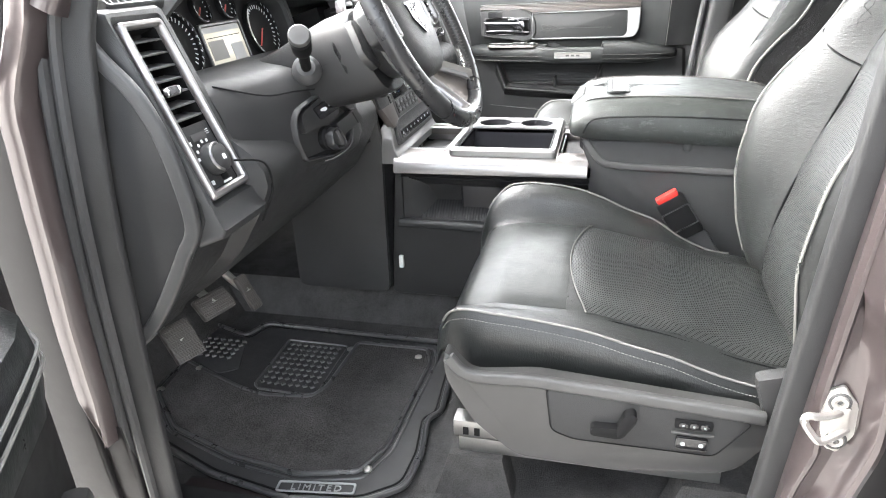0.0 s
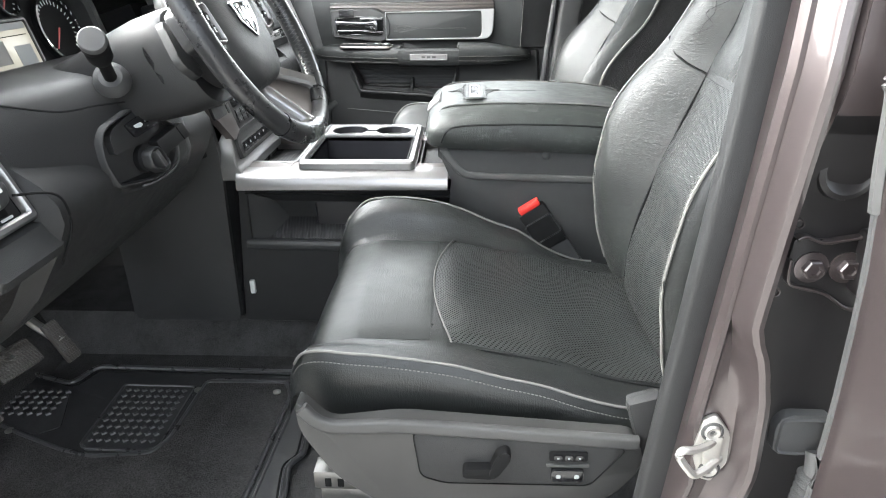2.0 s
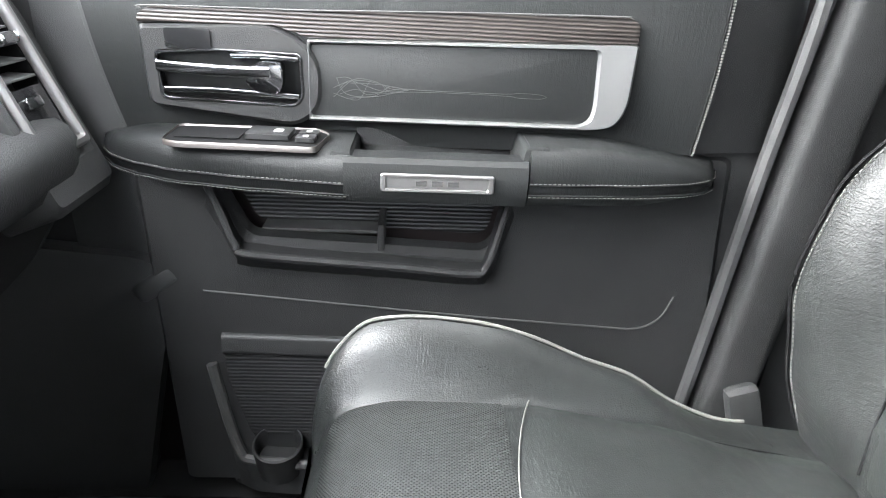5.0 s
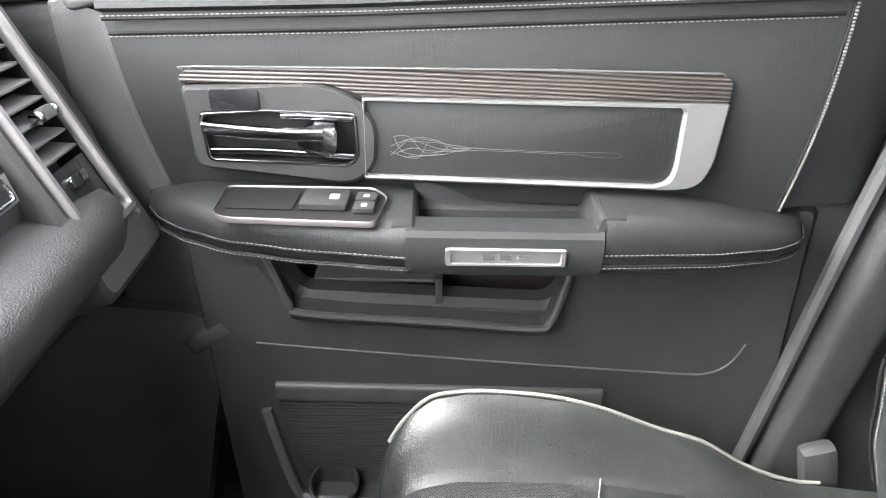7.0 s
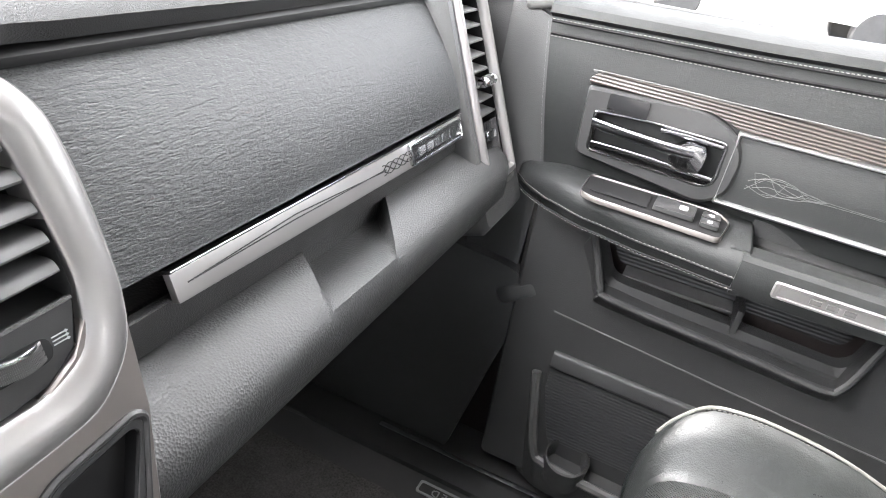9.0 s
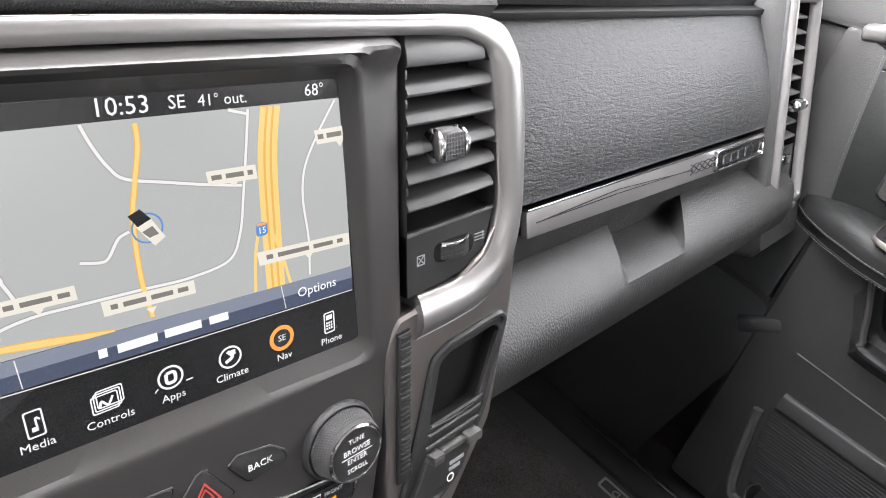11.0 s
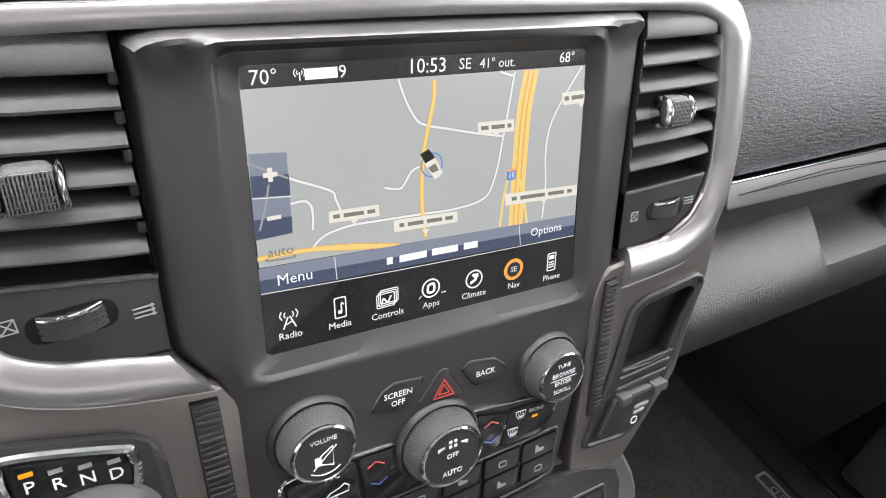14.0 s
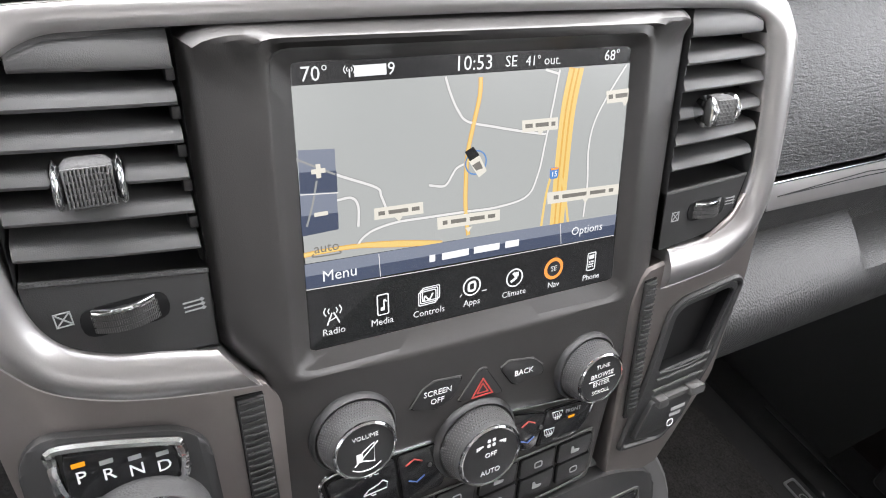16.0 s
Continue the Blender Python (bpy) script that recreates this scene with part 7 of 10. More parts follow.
# the control face runs on down to the tray, with a row of flat buttons
foot_line = rounded([(-0.152, -0.269), (0.152, -0.269), (0.147, -0.229), (0.104, -0.212), (-0.104, -0.212), (-0.147, -0.229)], [0.006, 0.006, 0.012, 0.02, 0.02, 0.012], 4)
lower = part("lower_control_face", slab(foot_line, SM, 0.013, 0.002, -0.0085), SATIN_BLACK, stack, "black lower control face above the tray")
rows = rounded([(-0.138, -0.262), (0.138, -0.262), (0.134, -0.236), (-0.134, -0.236)], 0.005, 4)
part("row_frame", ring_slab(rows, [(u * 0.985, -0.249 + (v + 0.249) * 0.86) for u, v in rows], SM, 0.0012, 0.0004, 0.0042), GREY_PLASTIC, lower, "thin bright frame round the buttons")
for k in range(8):
    u = -0.1155 + 0.033 * k
    flat_key = part("flat_button", slab(rect(u, -0.249, 0.030, 0.019, 0.002), SM, 0.0016, 0.0005, 0.0042), PIANO, lower)
    part("print", slab(rect(u, -0.248, 0.007, 0.005, 0.001), SM, 0.0003, 0, 0.0058), GREY_PRINT, flat_key)

# rotary shifter at the left
sh_out = rounded([(-0.207, -0.170), (-0.206, -0.072), (-0.197, -0.063), (-0.148, -0.077), (-0.138, -0.088), (-0.135, -0.170)][::-1], 0.010, 4)
part("shifter_panel", slab(sh_out, SM, 0.006, 0.002, 0.000), SATIN_BLACK, stack, "satin black rotary shifter panel")
win = [(-0.192, -0.094), (-0.191, -0.071), (-0.152, -0.081), (-0.152, -0.101)]
wbase = part("gear_window", slab(rounded(win[::-1], 0.004, 4), SM, 0.002, 0.0005, 0.006), PIANO, stack, "gloss gear window in a chrome frame")
part("window_frame", tube(spline([sp(u, v, 0.008) for u, v in ((-0.188, -0.098), (-0.1935, -0.092), (-0.1945, -0.075), (-0.191, -0.0685), (-0.155, -0.0785), (-0.150, -0.083), (-0.150, -0.097), (-0.158, -0.105))], 6), 0.0022, 8), CHROME, wbase)
for ch, u, v in (("P", -0.1864, -0.0840), ("R", -0.1770, -0.0862), ("N", -0.1671, -0.0882), ("D", -0.1571, -0.0902)):
    lettering(ch, 0.0080, at(u, v, 0.0082), WHITE, wbase, "gear_letter", 0.0001)
    part("gear_lamp", slab(rect(u, v + 0.0063, 0.0048, 0.0021), SM, 0.0003, 0, 0.008), ORANGE_GLOW if ch == "P" else GREY_PRINT, wbase)
dial_m = at(-0.1690, -0.1205, 0.004)
rot = part("shift_knob", lathe([(0.0275, 0), (0.0275, 0.016), (0.0265, 0.020), (0.020, 0.022), (0, 0.022)], dial_m, 48), RUBBER, stack, "ribbed rotary gear knob")
part("knob_ring", ring_lathe([(0.0275, 0.017), (0.0270, 0.0215), (0.0240, 0.0235), (0.0225, 0.0222), (0.0225, 0.019)], dial_m, 48), CHROME, rot)
part("knob_cap", lathe([(0.0225, 0.0205), (0.0225, 0.0218), (0.012, 0.0222), (0, 0.0224)], dial_m, 40), GREY_PLASTIC, rot)

# pocket and socket at the right
pk_out = rounded([(0.108, -0.198), (0.147, -0.203), (0.163, -0.192), (0.188, -0.150), (0.2055, -0.092), (0.198, -0.086), (0.150, -0.0915), (0.138, -0.098), (0.127, -0.140)], 0.005, 4)
pk_ring = rounded([(0.1125, -0.1945), (0.146, -0.1985), (0.160, -0.1895), (0.184, -0.149), (0.2010, -0.094), (0.196, -0.0905), (0.1515, -0.0955), (0.1415, -0.101), (0.131, -0.141)], 0.004, 4)
pk_in = rounded([(0.1365, -0.1445), (0.155, -0.146), (0.165, -0.1460), (0.1785, -0.1445), (0.1975, -0.0990), (0.193, -0.0950), (0.153, -0.0995), (0.146, -0.104), (0.140, -0.128)], 0.003, 4)
pk_deep = [(0.168 + (u - 0.168) * 0.92, -0.12 + (v + 0.12) * 0.92) for u, v in pk_in]
pocket = part("pocket_frame", ring_slab(pk_out, pk_ring, SM, 0.0045, 0.0015, 0.000), SATIN_BLACK, stack, "black framed pocket with a power socket")
part("pocket_face", ring_slab(pk_ring, pk_in, SM, 0.003, 0.0008, 0.000), SATIN_BLACK, pocket)
part("pocket_well", cup([[sp(u, v, w) for u, v in line] for line, w in ((pk_in, 0.0025), (pk_in, -0.004), (pk_deep, -0.018), ([(0.168 + (u - 0.168) * 0.3, -0.12 + (v + 0.12) * 0.3) for u, v in pk_in], -0.0185))]), BLACK, pocket, "deep black pocket")
part("pocket_floor", slab([(0.168 + (u - 0.168) * 0.97, -0.12 + (v + 0.12) * 0.97) for u, v in pk_in], SM, 0.003, 0.0, -0.0105), BLACK, pocket)
for v0, du, mat in ((-0.1405, 0.002, SOFT), (-0.1465, 0.0, GREY_PLASTIC), (-0.1545, -0.002, GREY_PLASTIC)):
    part("socket_edge", tube([sp(0.1345 + du, v0 - 0.002, 0.0045), sp(0.180 + du, v0, 0.0045)], 0.0009, 5), mat, pocket)
part("socket_lid", slab(rounded([(0.1185, -0.1895), (0.143, -0.1945), (0.1600, -0.1875), (0.1745, -0.1640), (0.1320, -0.1640)], 0.003, 3), SM, 0.004, 0.001, 0.003), SATIN_BLACK, pocket, "hinged socket cover")
for a, b in ((0.134, 0.1425), (0.164, 0.1765)):
    part("socket_hinge", slab(rect((a + b) / 2, -0.1645, b - a, 0.0062, 0.001), SM, 0.0075, 0.0015, 0.003), GREY_PLASTIC, pocket)
part("socket_tab", slab(rect(0.1535, -0.1640, 0.021, 0.0032, 0.001), SM, 0.005, 0.001, 0.003), GREY_PLASTIC, pocket)
for j, w in ((0, 0.013), (1, 0.010)):
    part("print", slab(rect(0.1565 - 0.002 * j, -0.1755 - 0.0045 * j, w, 0.0026, 0.0006), SM, 0.0003, 0, 0.0070), GREY_PRINT, pocket)
part("print", ring_slab(rect(0.151, -0.1865, 0.006, 0.006, 0.0028), rect(0.151, -0.1865, 0.0045, 0.0045, 0.002), SM, 0.0003, 0, 0.0070), WHITE, pocket)
part("stack_housing", loft([[sp(u, v, w) for u, v in ((-0.20, -0.235), (0.20, -0.235), (0.205, 0.085), (-0.205, 0.085))] for w in (-0.055, -0.16)]), BLACK, stack)

# ---- steering wheel and column ----
WC = Vector((0.254, -0.477, 1.505))
WU, WN = Vector((-0.459, 0, 0.888)), Vector((0.888, 0, 0.459))
WM = Matrix(((0, WU.x, WN.x, WC.x), (1, 0, 0, WC.y), (0, WU.z, WN.z, WC.z), (0, 0, 0, 1)))
wheel = thing("steering_wheel", tuple(WC - WN * 0.10), "black leather steering wheel with satin silver spokes", "steering wheel")


def wp(u, v, w=0.0):
    return WM @ Vector((u, v, w))


rim = bmesh.new()
rings = []
for i in range(72):
    a = 2 * math.pi * i / 72
    c = Vector((0.195 * math.cos(a), 0.190 * math.sin(a), 0.0))
    out = Vector((math.cos(a), math.sin(a), 0))
    grow = 1.0 + 0.10 * (math.exp(-((math.degrees(a) - 35) / 22) ** 2) + math.exp(-((math.degrees(a) - 145) / 22) ** 2))
    rings.append([c + out * 0.0175 * grow * math.cos(b) + Vector((0, 0, 0.0155 * grow * math.sin(b))) for b in [2 * math.pi * j / 16 for j in range(16)]])
rim = loft(rings + [rings[0]], True, False)
rim.transform(WM)
bmesh.ops.remove_doubles(rim, verts=rim.verts, dist=1e-6)
RIM_LEATHER = leather_material("smooth_rim_leather", (0.018, 0.018, 0.019), 0.30, 0.4, 0.35)
rim_ob = part("rim", rim, RIM_LEATHER, wheel, "polished black leather rim")
for a0, a1 in ((-50, 55), (125, 230)):
    zig = []
    for i in range(90):
        a = radians(a0 + (a1 - a0) * i / 89)
        side = 1 if i % 2 else -1
        b = radians(180 - 22 * side - 12)
        zig.append(wp((0.195 + 0.0182 * math.cos(b)) * math.cos(a), (0.190 + 0.0182 * math.cos(b)) * math.sin(a), 0.0160 * math.sin(b)))
    part("rim_stitching", tube(zig, 0.0009, 4), THREAD, rim_ob, "grey cross stitching")
for a in (-52, 232, 60, 120):
    a = radians(a)
    c = Vector((0.195 * math.cos(a), 0.190 * math.sin(a), 0))
    out = Vector((math.cos(a), math.sin(a), 0))
    part("rim_seam", tube([WM @ (c + out * 0.0178 * math.cos(b) + Vector((0, 0, 0.0158 * math.sin(b)))) for b in steps(0, 2 * math.pi, 20)], 0.0009, 4), BLACK, rim_ob)

pad_levels = []
pad_shape = rounded([(-0.056, -0.098), (0.056, -0.098), (0.108, -0.030), (0.104, 0.060), (-0.104, 0.060), (-0.108, -0.030)], [0.03, 0.03, 0.04, 0.03, 0.03, 0.04], 7)
for k, h in ((1.0, -0.055), (1.0, -0.035), (0.985, -0.025), (0.94, -0.015), (0.85, -0.008), (0.6, -0.003), (0.25, -0.001)):
    pad_levels.append([wp(u * k, -0.01 + (v + 0.01) * k, h) for u, v in pad_shape])
hub = part("airbag_cover", loft(pad_levels), SOFT, wheel, "grained airbag cover")
shield = rounded([(0, -0.034), (0.033, -0.006), (0.039, 0.026), (-0.039, 0.026), (-0.033, -0.006)], 0.006, 4)
em = WM @ Matrix.Translation((0, 0.004, -0.0025))
emblem = part("emblem", slab(shield, em, 0.003, 0.001), PIANO, hub, "black and chrome shield badge")
part("emblem_edge", ring_slab(shield, [(u * 0.86, -0.001 + (v + 0.001) * 0.86) for u, v in shield], em, 0.005, 0.0012), CHROME, emblem)
for s in (-1, 1):
    for pts in ([(0.002, -0.024), (0.011, -0.002), (0.007, 0.014), (0.002, 0.017)], [(0.012, 0.002), (0.019, -0.010), (0.026, 0.004), (0.022, 0.012), (0.014, 0.014)], [(0.010, 0.016), (0.024, 0.014), (0.028, 0.021), (0.012, 0.021)], [(0.013, -0.006), (0.016, -0.016), (0.020, -0.012)]):
        part("emblem_mark", slab(rounded([(s * u, v) for u, v in pts][::s], 0.0015, 2), em, 0.0052, 0.0014, 0.0), CHROME, emblem)
part("horn_mark", ring_slab(rect(0.0, -0.052, 0.014, 0.010, 0.003), rect(0.0, -0.052, 0.011, 0.007, 0.002), WM, 0.001, 0, -0.0065), GREY_PRINT, hub)
def to_rim(bm):
    """Brings the outer end of a lower spoke forward to the rim."""
    for v in bm.verts:
        v.co.z += 0.042 * max(0.0, min(1.0, (math.hypot(v.co.x, v.co.y) - 0.105) / 0.075))
    bm.transform(WM)
    return bm


for s in (-1, 1):
    f = lambda pts: [(s * u, v) for u, v in (pts if s > 0 else pts[::-1])]
    side = f([(0.080, -0.018), (0.105, -0.035), (0.172, -0.012), (0.172, 0.038), (0.120, 0.052), (0.085, 0.045)])
    part("side_spoke", slab(rounded(side, 0.010, 4), WM, 0.026, 0.006, -0.040), SATIN_BLACK, wheel, "black side spoke")
    pod = part("switch_pod", ring_slab(rounded(f([(0.096, -0.022), (0.148, -0.016), (0.150, 0.036), (0.100, 0.040)]), 0.010, 5), rounded(f([(0.101, -0.017), (0.143, -0.011), (0.145, 0.031), (0.105, 0.035)]), 0.008, 5), WM, 0.010, 0.003, -0.018), SATIN, wheel, "silver framed switch pod")
    for j, (du, dv) in enumerate(((-0.012, 0.012), (0.012, 0.014), (-0.012, -0.006), (0.010, -0.004), (0.0, 0.024))):
        b = part("button", slab(rect(s * (0.123 + du), 0.008 + dv, 0.014, 0.010, 0.003), WM, 0.005, 0.001, -0.016), PIANO, pod)
        part("print", slab(rect(s * (0.123 + du), 0.008 + dv, 0.006, 0.003, 0.001), WM, 0.0004, 0, -0.011), WHITE, b)
    lo_out = rounded(f([(0.0, -0.084), (0.082, -0.070), (0.134, -0.124), (0.126, -0.154), (0.088, -0.177), (0.0, -0.184)]), [0.0005, 0.008, 0.010, 0.014, 0.014, 0.0005], 5)
    lo_in = rounded(f([(0.009, -0.099), (0.066, -0.093), (0.109, -0.134), (0.106, -0.150), (0.082, -0.165), (0.012, -0.172)]), [0.008, 0.008, 0.008, 0.010, 0.012, 0.010], 5)
    spoke = part("lower_spoke", to_rim(ring_slab(lo_out, lo_in, Matrix.Identity(4), 0.020, 0.005, -0.052)), SATIN, wheel, "satin silver lower spoke with a slot")
    part("spoke_slot", to_rim(slab(lo_in, Matrix.Identity(4), 0.004, 0.001, -0.047)), BRONZE, spoke, "brownish recessed slot")
part("hub_back", lathe([(0.07, -0.09), (0.085, -0.055), (0.06, -0.045)], WM, 24), SATIN_BLACK, wheel)

COLUMN = grain_material("column_plastic", (0.018, 0.018, 0.0186), 0.50, 900, 0.2, 0.3)
column = thing("steering_column", (0.0, -0.475, 1.40), "black steering column shroud with stalk", "steering column")
ax0, ax1 = Vector((-0.07, -0.475, 1.372)), WC - WN * 0.095
shroud = []
for t, w, h in ((0.0, 0.066, 0.056), (0.35, 0.068, 0.062), (0.60, 0.071, 0.074), (0.80, 0.074, 0.080), (0.97, 0.076, 0.080), (1.0, 0.074, 0.076), (1.01, 0.058, 0.060)):
    c = ax0.lerp(ax1, t) - WU * 0.010 * t
    shroud.append([c + Vector((0, 1, 0)) * w * (abs(math.cos(a)) ** 0.6) * (1 if math.cos(a) > 0 else -1) + WU * h * (abs(math.sin(a)) ** 0.6) * (1 if math.sin(a) > 0 else -1) for a in [2 * math.pi * i / 28 for i in range(28)]])
part("shroud", loft(shroud), COLUMN, column, "black moulded column shroud")
for k in (-1, 1):
    part("shroud_seam", tube([ax0.lerp(ax1, t) + Vector((0, k * (0.0655 + 0.008 * t), 0)) for t in steps(0.0, 1.0, 8)], 0.0014, 5), BLACK, column)
part("shroud_grip", slab(rect(0.0, 0.0, 0.016, 0.050, 0.007), Matrix.Translation((0.128, -0.5455, 1.446)) @ Matrix(((0, WU.x, 0.45, 0), (0, 0, -0.9, 0), (1, WU.z, 0.1, 0), (0, 0, 0, 1))), 0.006, 0.002), PIANO, column)
# paddle-like lobe beside the hub and the stalk
part("lobe", slab(rounded([(-0.115, -0.015), (-0.088, -0.045), (-0.060, -0.030), (-0.062, 0.035), (-0.095, 0.050)], 0.014, 5), WM, 0.012, 0.004, -0.090), SATIN_BLACK, column)
st0, st1 = Vector((0.066, -0.550, 1.420)), Vector((0.114, -0.662, 1.484))
part("stalk", tube([st0, st0.lerp(st1, 0.5), st1], 0.009, 10), BLACK, column, "black multifunction stalk")
sd = (st1 - st0).normalized()
tip_m = Matrix.Translation(st1) @ sd.to_track_quat("Z", "Y").to_matrix().to_4x4()
part("stalk_barrel", lathe([(0.014, -0.03), (0.0165, -0.02), (0.0165, 0.008), (0.0150, 0.010), (0.0150, 0.013), (0.0175, 0.015), (0.0175, 0.026)], tip_m, 24), BLACK, column)
part("stalk_tip", lathe([(0.0175, 0.026), (0.0172, 0.031), (0.015, 0.0335), (0, 0.034)], tip_m, 24), GREY_PLASTIC, column, "grey stalk end")
part("stalk_boot", lathe([(0.026, 0.0), (0.024, 0.012), (0.016, 0.020)], Matrix.Translation(st0 + sd * 0.015) @ sd.to_track_quat("Z", "Y").to_matrix().to_4x4(), 24), RUBBER, column)

# ---- passenger's front door ----
pdoor = thing("passenger_door", (0.4, 0.93, 0.72), "closed black door panel with leather armrest and chrome handle", "car door")


def PD(y):
    return wall_plane(y, 1)


def belt(x):
    return 1.493 + 0.030 * (x / 0.8)


def lean_in(bm):
    """The upper half of the door leans into the cab towards its rear."""
    for v in bm.verts:
        d = max(0.0, v.co.x - 0.30)
        v.co += V(-0.047 * d, -0.100 * d, 0.031 * d)
    return bm


# upper skin, padded, with the belt roll
def upper_point(x, s):
    z = 1.285 + (belt(x) - 1.285) * s
    y = 0.884 - 0.012 * math.sin(math.pi * s) + 0.012 * (1 - s)
    return (x, y, z)


rows = []
for x in steps(0.040, 0.798, 20):
    ring = [upper_point(x + 0.035 * (1 - s) * (1 if x < 0.2 else 0) - 0.006 * (1 - s) * (x > 0.7), s) for s in steps(0, 1, 12)]
    b = belt(x)
    ring += [(x, 0.872, b + 0.006), (x, 0.874, b + 0.016), (x, 0.884, b + 0.024), (x, 0.900, b + 0.028), (x, 0.925, b + 0.028), (x, 0.93, 1.45), (x, 0.93, 1.285)]
    rows.append(ring)
part("upper_panel", lean_in(loft(rows)), SMOOTH_LEATHER, pdoor, "padded black upper door panel")
for k, dz in enumerate((-0.004, -0.020)):
    line = [(x, upper_point(x, 0.98)[1] - (0.0125 if k == 0 else 0.004), belt(x) + dz) for x in steps(0.045, 0.792, 16)]
    part("belt_seam", lean_in(tube([Vector(p) + V(0, 0.0012, 0) for p in line], 0.002, 5)), BLACK, pdoor)
    part("stitching", lean_in(dashes([Vector(p) + V(0, -0.0008, 0.003 if k == 0 else -0.003) for p in line], 0.0006, 0.0055)), THREAD, pdoor)
rear_seam = [upper_point(0.798 - 0.006 * (1 - s), s) for s in steps(0.0, 1.0, 12)]
part("rear_seam", lean_in(tube([Vector(p) + V(0.001, -0.001, 0) for p in rear_seam], 0.0016, 5)), BLACK, pdoor)
part("rear_stitching", lean_in(dashes([Vector(p) + V(0.004, -0.002, 0) for p in rear_seam], 0.0017, 0.0034, 0.55)), THREAD, pdoor, "pale cross stitching along the rear edge")
front_seam = [upper_point(0.040 + 0.035 * (1 - s), s) for s in steps(0.0, 1.0, 12)]
part("front_stitching", dashes([Vector(p) + V(-0.004, -0.001, 0) for p in front_seam], 0.0006, 0.006), SOFT, pdoor)
flank = []
for k in steps(0, 1, 10):
    p = V(*upper_point(0.800 - 0.006 * (1 - k), k))
    d = p.x - 0.30
    p += V(-0.047 * d, -0.100 * d, 0.031 * d)
    z = p.z
    flank.append([(p.x, p.y + 0.003, z), (p.x + 0.030, p.y + 0.012, z), (0.862, 0.868, z), (0.884, 0.880, z), (0.905, 0.905, z), (0.905, 0.930, z), (p.x, 0.930, z)])
part("rear_flank", loft(flank), SOFT_DARK, pdoor, "plain rear edge of the door")
part("rear_foot", slab(rounded([(0.785, 1.295), (0.865, 0.90), (0.91, 0.90), (0.91, 1.30)], 0.004, 3), PD(0.900), 0.018, 0.006, 0.0), SOFT_DARK, pdoor, "plain lower rear edge of the door")
part("front_flank", slab(rounded([(-0.02, 1.10), (0.072, 1.10), (0.076, 1.285), (0.040, 1.490), (0.0, 1.505), (-0.02, 1.505)], 0.006, 3), PD(0.915), 0.020, 0.005, 0.0), SOFT, pdoor)

# lower skin with the map pocket
low_out = rounded([(0.090, 0.74), (0.83, 0.74), (0.872, 0.90), (0.842, 1.290), (0.45, 1.290), (0.076, 1.290)], 0.012, 5)
low_in = rounded([(0.215, 1.162), (0.525, 1.148), (0.540, 1.160), (0.555, 1.240), (0.40, 1.245), (0.175, 1.245)], 0.016, 5)
part("lower_panel", ring_slab(low_out, low_in, PD(0.905), 0.035, 0.010, 0.0), SOFT_DARK, pdoor, "black grained lower door panel")
part("pocket_back", slab(low_in, PD(0.945), 0.006, 0.0, 0.0), RIBS, pdoor, "ribbed back of the map pocket")
LIP = spline([(0.172, 0.864, 1.235), (0.190, 0.853, 1.20), (0.205, 0.845, 1.164), (0.226, 0.842, 1.151), (0.40, 0.842, 1.140), (0.508, 0.842, 1.132), (0.530, 0.844, 1.142), (0.545, 0.853, 1.19), (0.557, 0.864, 1.235)], 5)
part("pocket_skirt", loft([[p + V(0, 0.004, 0), p + V(0, 0.003, -0.008), V(0.375 + (p.x - 0.375) * 1.04, 0.868, p.z - 0.030), V(0.375 + (p.x - 0.375) * 1.04, 0.880, p.z - 0.026), V(p.x, 0.880, p.z + 0.004)] for p in LIP]), SOFT_DARK, pdoor, "grained front of the map pocket")
part("pocket_lip", tube(LIP, 0.0055, 8), SOFT_DARK, pdoor, "grained rounded lip of the pocket")
part("pocket_divider", span(0.385, 0.394, 0.872, 0.938, 1.142, 1.185, 0.002), SOFT_DARK, pdoor)
part("pocket_shelf", joined(span(0.226, 0.384, 0.905, 0.940, 1.158, 1.163, 0.001)), GREY_PLASTIC, pdoor)
# lighter tube stands in for the highlight along the panel's groove
line = spline([(0.150, 0.8685, 1.083), (0.30, 0.8685, 1.070), (0.50, 0.8685, 1.053), (0.70, 0.8685, 1.039), (0.755, 0.8685, 1.038), (0.785, 0.8685, 1.055), (0.800, 0.8685, 1.090)], 5)
part("groove_highlight", tube(line, 0.0014, 6), GREY_PLASTIC, pdoor, "thin pale line drawn as the highlight of a groove")
part("lower_rail", sweep([(0.168, 0.872, 1.000), (0.30, 0.872, 0.998), (0.62, 0.872, 0.992)], rect(0, 0, 0.020, 0.032, 0.007, 4)), SOFT, pdoor, "grey lower pocket rail")
part("lower_net", slab([(0.17, 0.84), (0.62, 0.84), (0.62, 0.98), (0.17, 0.98)], PD(0.872), 0.003, 0.0, 0.0), RIBS, pdoor)
bin_path = spline([(0.151, 0.864, 0.967), (0.158, 0.860, 0.930), (0.171, 0.852, 0.870), (0.186, 0.844, 0.824), (0.202, 0.840, 0.814), (0.252, 0.836, 0.811), (0.34, 0.834, 0.808), (0.60, 0.836, 0.802)], 6)
part("bin_rim", tube(bin_path, 0.008, 8), GREY_PLASTIC, pdoor, "curved grey rim of the door bin")
bin_rows = [[p, Vector((p.x + 0.02, 0.872, p.z)), Vector((p.x + 0.02, 0.872, 0.735)), Vector((p.x + 0.01, p.y + 0.015, 0.735))] for p in bin_path]
part("door_bin", loft(bin_rows), SOFT_DARK, pdoor, "moulded lower door bin")
